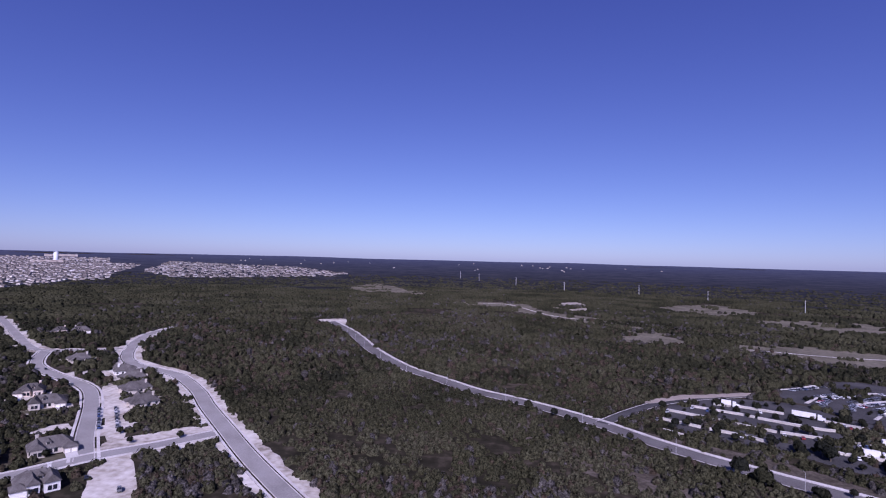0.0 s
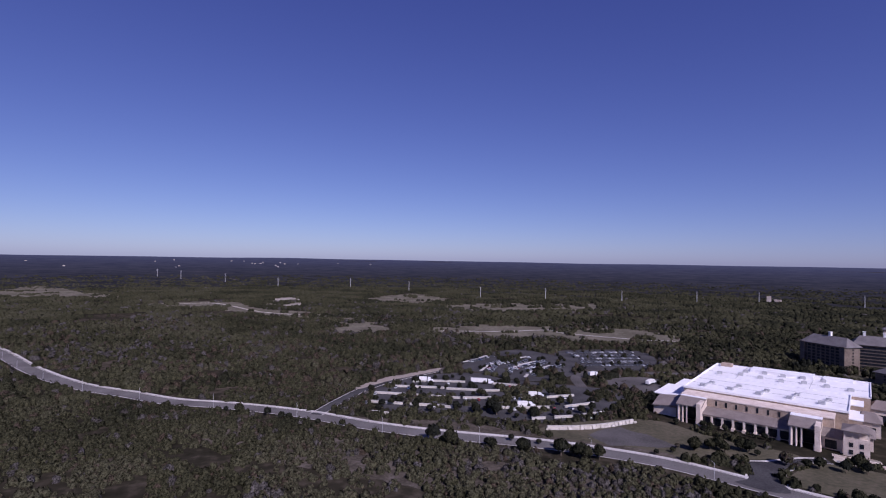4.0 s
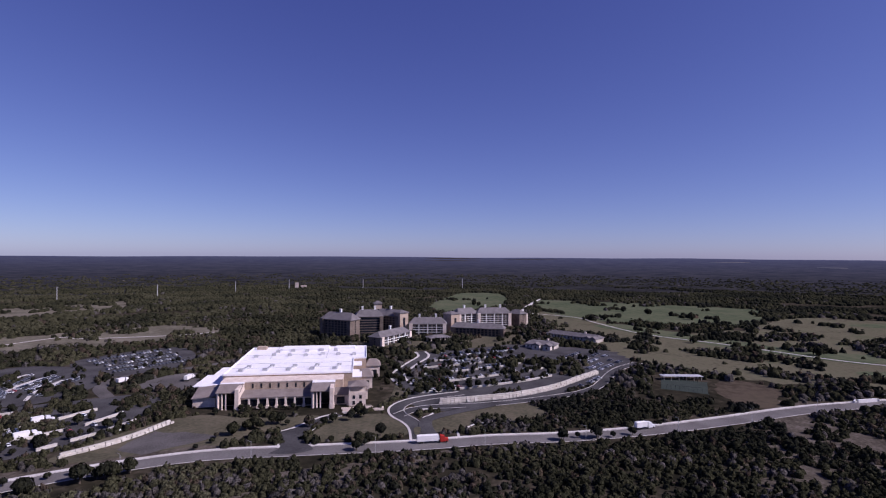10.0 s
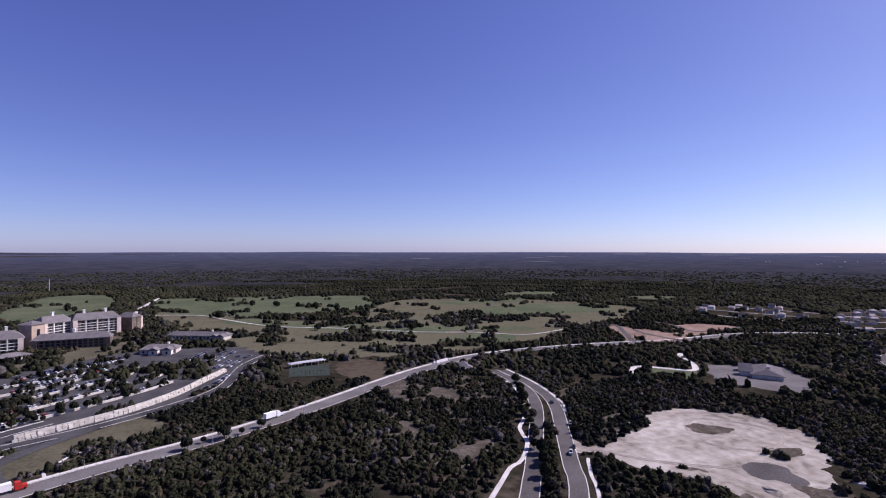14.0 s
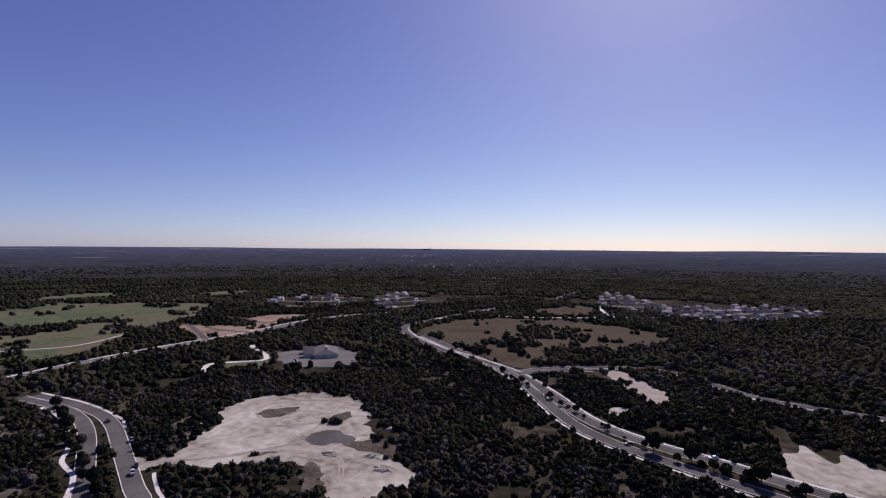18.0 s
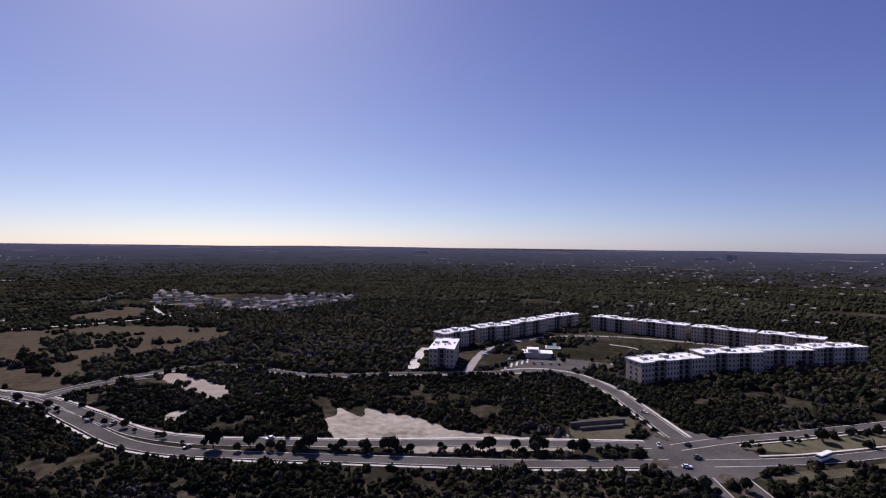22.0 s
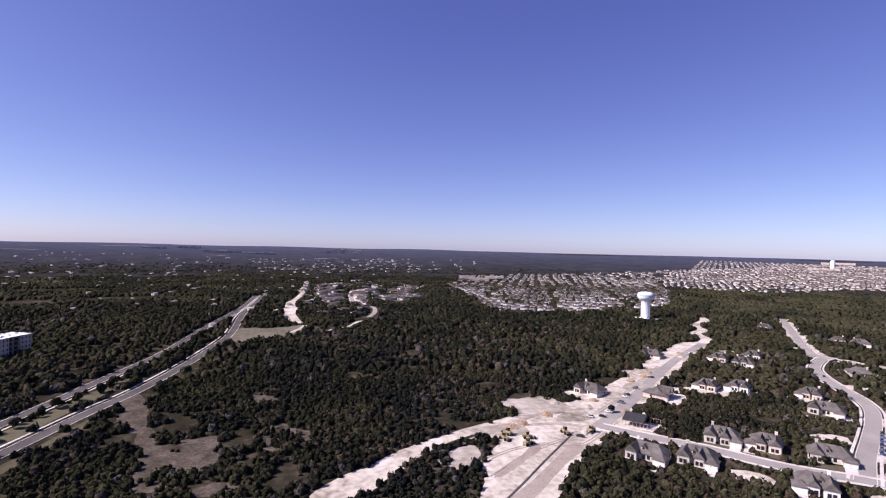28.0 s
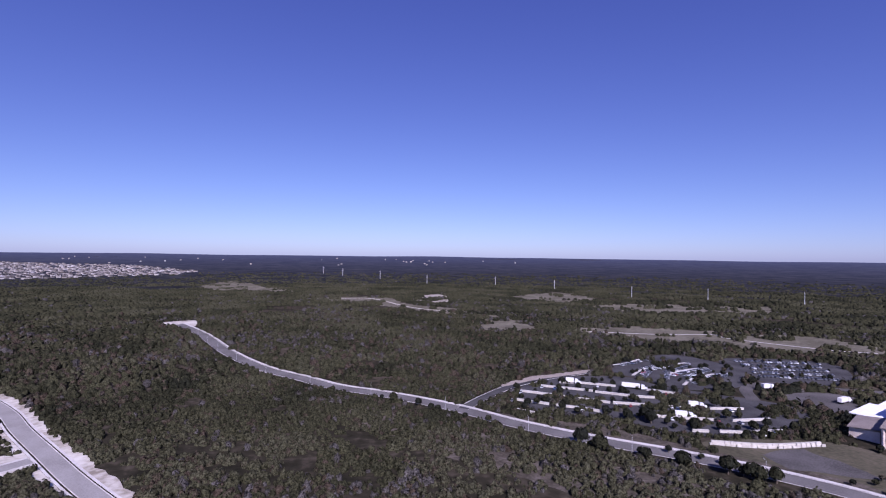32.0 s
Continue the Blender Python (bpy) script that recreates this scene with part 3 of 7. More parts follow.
# earthworks beyond the road
patch("red_earth", [(559, -453), (531, -469), (481, -432), (448, -395), (478, -404), (521, -429)], M_REDEARTH, "reddish graded earth of a building site", "clearing", z=0.2, ragged=5, keep=0.03)
patch("red_earth", [(521, -460), (514, -482), (450, -476), (434, -441), (451, -416)], M_REDEARTH, "reddish graded earth of a building site", "clearing", z=0.2, ragged=5, keep=0.03)
patch("red_earth", [(525, -521), (531, -580), (484, -600), (460, -502), (473, -485)], M_REDEARTH, "reddish graded earth of a building site", "clearing", z=0.2, ragged=5, keep=0.05)
for pts in ([(587, -424), (565, -465), (504, -433), (453, -400)], [(521, -460), (483, -452), (430, -455)], [(569, -538), (530, -535), (480, -525), (486, -617)], [(446, -547), (421, -461), (427, -496), (445, -549), (441, -584)][1:]):
    road("street", pts, 6, M_ASPHALT, "grey new street of a building site", kerb=False, clear=3, z=0.4)
patch("glade", [(-375, -147), (-355, -129), (-312, -110), (-279, -95), (-263, -82), (-269, -67), (-254, -62), (-238, -66), (-226, -76), (-218, -84), (-257, -96), (-286, -111), (-321, -130)], M_SCRUB, "dry brown glade among brush", "glade", ragged=5, keep=0.2, step=3)
for pts in ([(-354, -64), (-357, -53), (-344, -42), (-335, -57)], [(-276, -84), (-280, -70), (-264, -63), (-254, -70)], [(-300, -40), (-280, -20), (-250, -30), (-270, -48)], [(-235, -40), (-215, -50), (-222, -62)]):
    patch("glade", pts, M_SCRUB, "patch of dry soil among brush", "glade", ragged=5, keep=0.25, step=3)
patch("brushland", [(1, 342), (66, 285), (151, 206), (219, 125), (259, 70), (182, 130), (91, 207), (1, 298)], M_SCRUB, "dry brown brushland on the near side of the road", "brushland", z=0.02, ragged=6, keep=0.84)
patch("brushland", [(414, -102), (412, -142), (375, -170), (330, -172), (290, -155), (250, -128), (219, -108), (213, -99), (240, -70), (290, -60), (350, -90)], M_SCRUB, "dry brown brushland with scattered dark trees", "brushland", z=0.02, ragged=6, keep=0.66)

# golf course
patch("golf_rough", [(636, -42), (697, -60), (800, -170), (905, -225), (1000, -330), (900, -560), (722, -640), (638, -560), (559, -400), (496, -305), (481, -194), (470, -120), (487, -77), (520, -32), (570, -6), (680, 60), (800, 90), (900, 130), (930, 90), (800, 0)],
      M_ROUGHS, "tan winter golf rough dotted with oaks", "rough", ragged=12, keep=0.24)
patch("golf_fairway", [(1166, 153), (1175, 60), (1167, -41), (1150, -150), (1116, -253), (1010, -245), (933, -224), (845, -173), (823, -100), (823, -46), (833, 22), (870, 70), (940, 112)], M_FAIRWAY, "wide green golf fairway", "fairway", z=0.12, ragged=8, keep=0.13)
patch("golf_fairway", [(930, 331), (1193, 371), (1326, 369), (1320, 275), (1044, 205), (866, 258)], M_FAIRWAY, "green golf fairway on the rise behind the hotel", "fairway", ragged=12, keep=0.004)
for pts in ([(767, 20), (699, -54), (639, -117), (605, -178), (582, -226), (605, -235), (680, -155), (752, -73), (801, -12)], [(541, -203), (562, -259), (553, -296), (518, -297), (507, -259), (518, -213)],
            [(713, -268), (760, -320), (809, -382), (839, -514), (756, -588), (702, -582), (694, -453), (712, -381)], [(646, -220), (621, -286), (586, -352), (568, -334), (580, -267), (611, -208)],
            [(900, -330), (960, -420), (940, -540), (880, -480)], [(1010, -520), (1090, -620), (1040, -740), (980, -640)], [(830, -700), (900, -800), (850, -880), (800, -780)]):
    patch("golf_fairway", pts, M_FAIRWAY, "narrow green golf fairway between trees", "fairway", z=0.2, ragged=6, keep=0.16)
patch("golf_rough", [(581, -38), (583, -107), (537, -171), (505, -172), (502, -114), (520, -51)], M_ROUGHS, "dry tan grass beside the car park", "rough", z=0.17, ragged=6, keep=0.06)
for pts in ([(728, -41), (767, -59), (779, -101), (728, -106), (704, -84)], [(712, -104), (817, -159), (810, -193), (690, -157), (660, -128)], [(744, -181), (781, -230), (762, -251), (716, -227), (713, -186)],
            [(614, -66), (620, -100), (608, -138), (577, -157), (557, -127), (580, -81)], [(729, -253), (745, -298), (701, -375), (649, -389), (635, -292), (672, -245)], [(589, -249), (603, -285), (587, -314), (565, -295), (571, -256)],
            [(512, -94), (528, -138), (496, -169), (513, -205), (525, -268), (471, -252), (447, -184), (462, -115)], [(943, 123), (965, 83), (911, 79)], [(687, 59), (696, 18), (667, -10), (636, 17), (641, 49)]):
    clear_area(pts, 0.72)  # groves on the golf course
for pts, txt, sandy in (([(-446, 1465), (-446, 1690), (-395, 1690), (-188, 1385), (-288, 1376)], "tan clearing in the far woods", 0),
                        ([(-127, 1154), (-59, 1202), (41, 1207), (91, 1034), (180, 930), (157, 835), (81, 921), (3, 1044)], "long tan golf fairway in the distance", 0),
                        ([(107, 1109), (151, 1290), (190, 1270), (169, 1072)], "pale sandy golf green", 1),
                        ([(178, 843), (204, 834), (238, 755), (228, 685), (176, 656), (159, 699)], "tan golf green among trees", 0),
                        ([(332, 1190), (509, 1364), (536, 1200), (484, 1054), (390, 1078)], "tan golf fairway in the distance", 0),
                        ([(454, 1017), (525, 1030), (675, 996), (811, 962), (722, 841), (579, 853), (460, 881)], "broad tan golf fairway in the distance", 0),
                        ([(268, 672), (395, 688), (482, 634), (566, 590), (568, 505), (514, 463), (444, 501), (390, 552), (328, 584)], "tan golf fairway between trees", 0)):
    patch("golf_fairway", pts, M_SAND if sandy else M_TAN, txt, "fairway", ragged=22, keep=0.3, z=1.5 if pts[0][1] > 1400 else 0.05)
road("cart_path", [(293, 655), (368, 626), (444, 617), (445, 585), (501, 506), (539, 480)], 2.6, M_CONCRETE, "pale golf cart path along the fairway", kerb=False, clear=2, z=0.4)
road("cart_path", [(-58, 1172), (15, 1161), (86, 969), (171, 884)], 5, M_CHALK, "white track across the fairway", kerb=False, clear=2, z=0.4)
road("cart_path", [(904, 149), (868, 58), (806, 21), (712, -40), (662, -121), (599, -204), (573, -264), (536, -315), (553, -376), (564, -400)], 2.6, M_CONCRETE, "pale concrete golf cart path", kerb=False, clear=1, z=0.4)
road("cart_path", [(773, 140), (869, 146), (970, 157), (1067, 157), (1200, 157)], 7, M_CONCRETE, "pale concrete track up to the fairway", kerb=False, clear=1, z=0.4)
patch("practice_court", [(463, -39), (463, -40), (457, -71), (456, -72), (419, -67), (418, -66), (424, -37), (425, -36)], M_COURT, "dark green-grey tennis court surface", "court", z=0.25)
clear_area([(472, -30), (466, -92), (396, -86), (402, -28)], 0)
patch("pond_bed", [(463, -80), (463, -118), (399, -104), (405, -80)], M_MEADOW, "dry brown pond bed", "pond bed", ragged=6)

# hotel grounds
patch("car_park", [(104, 330), (134, 405), (210, 408), (230, 372), (285, 316), (262, 280), (193, 266), (150, 302)], M_DARKTAR, "dark asphalt terraced car park", "car park", keep=0.3)
patch("car_park", [(213, 428), (240, 465), (311, 495), (332, 436), (296, 372), (243, 362), (222, 402)], M_DARKTAR, "dark curved car park", "car park", keep=0.16)
patch("car_park", [(350, 470), (440, 441), (384, 366), (318, 385)], M_DARKTAR, "far dark car park full of cars", "car park", keep=0.12)
road("service_road", [(270, 330), (290, 362), (322, 374), (358, 352), (410, 330)], 9, M_ASPHALT, "grey service road behind the hall", kerb=False)
patch("service_yard", [(300, 338), (340, 344), (352, 318), (338, 300), (300, 288)], M_ASPHALT, "grey concrete loading yard", "yard", z=0.1, keep=0.08)
patch("verge", [(82, 321), (116, 283), (191, 216), (214, 190), (221, 201), (180, 243), (144, 284), (100, 311)], M_SCRUB, "dry brown verge between car park and road", "verge", ragged=3, keep=0.22, step=3)
patch("soil_bank", [(106, 394), (133, 413), (163, 424), (195, 434), (191, 425), (161, 413), (130, 400), (105, 385)], M_TRACK, "pale bare soil bank along the side road", "bank", ragged=2, step=3, z=0.3)
patch("dry_basin", [(199, 240), (200, 240), (228, 244), (229, 243), (236, 204), (235, 203), (198, 220), (197, 221)], M_ASPHALT, "pale grey dry detention basin", "basin", ragged=3, z=0.1)
patch("lawn", [(180, 258), (252, 250), (262, 214), (232, 190), (205, 205)], M_LAWN, "dry mown bank round the basin", "lawn", z=0.03)
patch("lawn", [(256, 232), (268, 205), (283, 172), (262, 175), (248, 182), (236, 200)], M_LAWN, "mown green lawn before the hall", "lawn")
patch("lawn", [(262, 160), (285, 160), (298, 142), (298, 130), (286, 118), (270, 108), (244, 148)], M_LAWN, "mown green lawn at the drive", "lawn")
patch("car_park", [(360, 148), (453, 176), (518, 170), (580, 101), (572, -4), (502, -15), (439, 8), (383, 37), (348, 62), (316, 112)], M_DARKTAR, "dark asphalt car park full of cars and small trees", "car park", keep=0.2)
road("drive", [(300, 126), (320, 117), (342, 78), (376, 37), (410, 12), (480, -4), (520, -24)], 8, M_DARKTAR, "dark asphalt drive below the retaining wall", walks=[])
road("drive", [(372, 151), (398, 168), (440, 174), (481, 176), (504, 188)], 8, M_DARKTAR, "dark curved drive to the hotel door", walks=[(5.5, 1.8), (-5.5, 1.8)])
patch("drive", [(221, 163), (228, 162), (240, 169), (248, 176), (257, 173), (268, 171), (266, 166), (257, 163), (246, 159), (238, 151), (233, 145), (225, 151)], M_DARKTAR, "dark asphalt mouth of the hall's drive", "drive", z=0.3, step=3)
road("drive", [(255, 169), (266, 168.5), (280, 166), (289, 161)], 6, M_DARKTAR, "dark asphalt drive along the hall's lawn", walks=[(4.2, 1.0)])
solid("pavement", ribbon(spline([(229, 163), (240, 171), (247, 178), (257, 174.5), (269, 172)], 3), 1.0, 0.36), M_CONCRETE, "pale kerb round the drive's mouth", "kerb", kind="structure")
solid("pavement", ribbon(spline([(238, 149), (247, 157), (258, 161), (272, 163)], 3), 0.9, 0.36), M_CONCRETE, "pale kerb round the drive's mouth", "kerb", kind="structure")
road("drive", [(262, 97), (281, 106), (292, 115), (301, 126), (311, 132), (322, 133), (334, 129), (348, 118), (362, 103)], 9, M_DARKTAR, "dark asphalt entrance drive that curves to the car park", walks=[(5.4, 1.0)], step=3)
road("drive", [(268, 92), (284, 102), (297, 106), (308, 101), (320, 93), (333, 82), (342, 76)], 8, M_DARKTAR, "dark asphalt drive towards the lower lane", walks=[], step=3, kerb=False, z=0.34)
patch("traffic_island", [(280, 108), (270, 103.5), (270, 101), (283, 105)], M_LAWN, "long kerbed island in the drive's mouth", "traffic island", z=0.42, step=2)
solid("pavement", ribbon(spline([(300, 110), (307, 107.5), (314, 107), (318, 111), (317, 116), (312, 118)], 2), 1.3, 0.3), M_CONCRETE, "curled pale footpath on the lawn", "pavement", kind="structure")
solid("pavement", ribbon(spline([(276, 80), (284, 82), (295, 78), (303, 75), (301, 71)], 2), 1.4, 0.3), M_CONCRETE, "curled pale footpath beside the road", "pavement", kind="structure")
patch("lawn", [(278, 96), (300, 108), (330, 92), (352, 56), (330, 40), (300, 66)], M_LAWN, "dry lawn on the bank below the car park", "lawn", keep=0.22)
patch("lawn", [(322, 150), (345, 142), (400, 170), (440, 190), (432, 182), (345, 150)], M_LAWN, "green lawn beside the hall", "lawn", z=0.04)
patch("hotel_garden", [(500, 240), (560, 300), (640, 260), (720, 200), (745, 120), (640, 100), (585, 105), (520, 172)], M_LAWN, "hotel garden ground", "garden", keep=0.5)
patch("school_yard", [(325, -364), (300, -345), (284, -343), (257, -354), (243, -367), (256, -395), (286, -422), (306, -431), (322, -421), (326, -399), (334, -380)], M_ROADGREY, "pale paved yard round a low building", "yard", z=0.1, ragged=3, keep=0.16, step=3)
patch("lawn", [(327, -350), (341, -336), (347, -320), (334, -311), (314, -322), (302, -330), (317, -345)], M_FAIRWAY, "small green lawn among trees", "lawn", ragged=2, step=3)
road("service_road", [(385, -398), (373, -386), (352, -375), (334, -362), (327, -350), (341, -335), (354, -322), (350, -309), (324, -289)], 5, M_CONCRETE, "pale lane round the lawn", kerb=False, clear=1.5, step=4)
# apartment court
for pts, txt in (([(-197, -164), (-203, -165), (-203, -159), (-198, -157), (-194, -158)], "dark planted traffic island at the crossroads"), ([(-200, -156), (-201, -152), (-190, -133), (-186, -133), (-190, -146)], "dry median island of the avenue"),
                 ([(-216, -237), (-215, -228), (-211, -205), (-208, -208), (-210, -224)], "narrow grass island between entry lanes"), ([(-185, -189), (-187, -182), (-182, -179), (-181, -183)], "small kerbed traffic island")):
    patch("traffic_island", pts, M_SCRUB, txt, "traffic island", z=0.42, step=2)
for pts in ([(-431, -173), (-468, -167), (-482, -154), (-447, -147), (-409, -158)], [(-249, -194), (-274, -194), (-267, -185), (-238, -183)], [(-527, -159), (-646, -167), (-636, -154), (-543, -144)]):
    clear_area(pts, 0.9)  # groves in the median
patch("court_ground", [(-160, -385), (-190, -470), (-270, -505), (-400, -560), (-470, -440), (-520, -320), (-500, -300), (-390, -330), (-300, -345), (-240, -350)], M_GROUND,
      "dry grass court inside the apartment ring", "court", keep=0.34)
patch("lawn", [(-298, -443), (-370, -446), (-430, -415), (-392, -382), (-340, -365), (-300, -360), (-262, -388)], M_SCRUB, "dry grass round the pool", "lawn", z=0.1, keep=0.28)
road("drive", [(-172, -372), (-205, -420), (-235, -452), (-295, -482), (-354, -484), (-416, -450), (-474, -377), (-492, -335)], 7, M_PALEROAD, "pale concrete drive inside the apartment ring", kerb=False, clear=2)
road("ramp", [(-175, -474), (-155, -440), (-135, -397)], 9, M_CONCRETE, "pale concrete ramp beside the apartment block", kerb=False, clear=2)
patch("parking_bay", [(-205, -368), (-240, -400), (-270, -395), (-300, -352), (-262, -348), (-230, -362)], M_ASPHALT, "grey forecourt of the clubhouse", "forecourt", z=0.13)
for k in range(5):
    solid("kerbed_island", ribbon(spline([(-206 - 7 * k, -372 - 3 * k), (-214 - 7 * k, -384 - 3 * k)], 3), 1.6, 0.4, 0.3), M_CONCRETE, "pale kerbed island between parking bays", "kerb", kind="structure")
road("garden_path", [(-300, -356), (-340, -372), (-370, -400), (-360, -430)], 2.2, M_CONCRETE, "pale garden path in the court", kerb=False, clear=1)
patch("lawn", [(-168, -226), (-183, -246), (-216, -244), (-205, -222), (-185, -212)], M_LAWN, "green lawn at the monument wall", "lawn", ragged=2)
patch("lawn", [(-236, -186), (-262, -182), (-330, -172), (-400, -164), (-400, -154), (-330, -160), (-264, -168)], M_ROUGHS, "dry grass median of the boulevard", "median", keep=0.0)
patch("lawn", [(-222, -158), (-262, -150), (-320, -143), (-318, -138), (-262, -143), (-220, -150)], M_LAWN, "green mown verge", "verge", keep=0.0)


# ---- woods ----
def sprays(rs, leaves, size, v, f, s):
    """Loose leaf sprays over a crown."""
    for j in range(leaves):
        a, e = 2 * math.pi * rs.rand(), math.asin(min(1, 1.25 * rs.rand() - 0.25))
        d = np.array([math.cos(a) * math.cos(e), math.sin(a) * math.cos(e), math.sin(e)])
        c = d * np.array([0.95, 0.95, 0.62]) * (0.78 + 0.3 * rs.rand()) + np.array([0, 0, 0.45])
        u = np.cross(d, rs.randn(3))
        u /= np.linalg.norm(u)
        w = np.cross(d + 0.22 * rs.randn(3), u)
        w /= np.linalg.norm(w)
        h = size * (0.7 + 0.6 * rs.rand())
        o = len(v)
        v += [tuple(c - u * h), tuple(c + w * h * 0.8), tuple(c + u * h), tuple(c - w * h * 0.8)]
        f += [(o, o + 1, o + 2), (o, o + 2, o + 3)]
        s += [0.2 + 0.8 * rs.rand()] * 4


def crown(rs, leaves, lumps, size):
    """One crown about a metre wide in all, from a knobbly core and loose leaf sprays: vertices, triangles and a shade for each vertex."""
    v, f, s = [], [], []
    if lumps <= 0:  # a broad dome, for woods far off: rings of so many sides
        rings = [(1.0, 0.0), (0.86, 0.58)] if lumps else [(1.0, 0.0), (0.8, 0.66)]
        n = 5 if lumps else 4
        for r, z in rings:
            for k in range(n):
                a = 2 * math.pi * (k + rs.rand() * 0.6) / n
                q = r * (0.72 + 0.5 * rs.rand())
                v.append((q * math.cos(a), q * math.sin(a), z + (0.3 * rs.rand() - 0.15 if z else 0.12 * rs.rand())))
                s.append(rs.rand())
        v.append((0.5 * rs.rand() - 0.25, 0.5 * rs.rand() - 0.25, 0.86 + 0.16 * rs.rand()))
        s.append(0.7)
        for k in range(n):
            k2 = (k + 1) % n
            f += [(k, k2, n + k2), (k, n + k2, n + k), (n + k, n + k2, 2 * n)]
        if leaves:
            sprays(rs, leaves, size, v, f, s)
    else:
        for j in range(lumps):
            if j == 0:
                c, q = np.array([0, 0, 0.52]), 0.74
            else:
                a = 2 * math.pi * (j + rs.rand() * 0.6) / (lumps - 1)
                c = np.array([0.52 * math.cos(a), 0.52 * math.sin(a), 0.34 + 0.34 * rs.rand()])
                q = 0.38 + 0.2 * rs.rand()
            o = len(v)
            for p in ((0, 0, -0.75), (1, 0, 0), (0.31, 0.95, 0), (-0.81, 0.59, 0.1), (-0.81, -0.59, 0), (0.31, -0.95, 0.1), (0, 0, 0.8)):
                p = np.array(p) * q * (0.8 + 0.4 * rs.rand(3))
                v.append(tuple(c + p))
                s.append(0.3 + 0.5 * rs.rand())
            for k in range(5):
                a, b = o + 1 + k, o + 1 + (k + 1) % 5
                f += [(a, b, o + 6), (b, a, o)]
        sprays(rs, leaves, size, v, f, s)
    return np.array(v), np.array(f), np.array(s)


def grow(name, label, xs, ys, radius, height, tint, kinds, seed, mat=None):
    """One mesh of many crowns at the given places."""
    rs = np.random.RandomState(seed)
    pick = rs.randint(len(kinds), size=len(xs))
    V, F, T, off = [], [], [], 0
    zs = land(xs, ys)
    for k, (v, f, s) in enumerate(kinds):
        w = np.where(pick == k)[0]
        if not len(w):
            continue
        a = rs.rand(len(w)) * 2 * math.pi
        ca, sa = np.cos(a)[:, None], np.sin(a)[:, None]
        r, h = radius[w][:, None], height[w][:, None]
        st = (0.8 + 0.4 * rs.rand(len(w)))[:, None]
        x, y = v[:, 0][None] * r * st, v[:, 1][None] * r / st
        P = np.stack([x * ca - y * sa + xs[w][:, None], x * sa + y * ca + ys[w][:, None], v[:, 2][None] * h + zs[w][:, None] - 0.15], 2)
        V.append(P.reshape(-1, 3))
        F.append((f[None] + (np.arange(len(w)) * len(v))[:, None, None] + off).reshape(-1, 3))
        T.append(np.clip(tint[w][:, None] + (s[None] - 0.5) * 0.14 * (tint[w][:, None] < 0.78), 0, 1).reshape(-1))
        off += len(w) * len(v)
    V, F, T = np.concatenate(V), np.concatenate(F), np.concatenate(T)
    me = bpy.data.meshes.new(name)
    me.vertices.add(len(V))
    me.vertices.foreach_set("co", V.astype(np.float32).ravel())
    me.loops.add(len(F) * 3)
    me.loops.foreach_set("vertex_index", F.astype(np.int32).ravel())
    me.polygons.add(len(F))
    me.polygons.foreach_set("loop_start", np.arange(0, len(F) * 3, 3, dtype=np.int32))
    me.attributes.new("tint", "FLOAT", "POINT").data.foreach_set("value", T.astype(np.float32))
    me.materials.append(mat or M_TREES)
    if mat:  # soft shading for crowns far off
        me.polygons.foreach_set("use_smooth", [True] * len(me.polygons))
    me.update(calc_edges=True)
    return tagged(new(name, me), label, "woodland", kind="stuff")


def tints(x, y, rs):
    """Live oak and cedar greens, with drifts of bare grey trees and a few russet ones."""
    t = 0.06 + 0.46 * lattice(x, y, 45, 21) + 0.16 * lattice(x, y, 16, 25) + 0.13 * (rs.rand(len(x)) - 0.5)
    t = np.clip(t, 0.02, 0.72)
    r, az = np.hypot(x, y), np.degrees(np.arctan2(x, y)) % 360
    oaks = np.interp(az, (0, 35, 60, 90, 120, 160, 180, 215, 240, 280, 320, 360), (0.15, 0.13, 0.06, -0.06, -0.1, -0.08, -0.04, -0.02, -0.08, -0.20, 0.06, 0.17))
    calm = np.interp(az, (140, 200, 260, 310, 345), (1.0, 0.7, 0.35, 0.4, 1.0))  # fewer bare trees towards the west
    pale = np.interp(az, (105, 150, 195, 225, 250), (0.0, 0.6, 1.0, 0.9, 0.2)) * np.clip((r - 400) / 150, 0, 1)  # open grey oak woods to the south
    north = np.interp(az, (0, 45, 70, 300, 330, 360), (1.0, 1.0, 0.0, 0.0, 1.0, 1.0)) * np.clip((400 - r) / 160, 0, 1)  # younger green oaks
    t = np.clip(t + oaks + 0.14 * north + 0.32 * pale, 0.0, 0.72)  # the tint shifts with bearing: darker east and west, paler north
    bare = lattice(x, y, 70, 22) * 0.6 + lattice(x, y, 18, 23) * 0.4 + 0.1 * pale + 0.16 * np.clip(oaks, 0, 1)
    t = np.where(rs.rand(len(x)) < calm * np.clip((bare - 0.52) * 2.2, 0.03, 0.42) * np.clip(1.3 - np.hypot(x, y) / 1100, 0.08, 1), 0.84 + 0.16 * rs.rand(len(x)), t)
    return np.where(rs.rand(len(x)) < (0.05 + 0.16 * (lattice(x, y, 90, 24) > 0.55)) * np.clip((1000 - np.hypot(x, y)) / 400, 0, 1), 0.76 + 0.05 * rs.rand(len(x)), t)


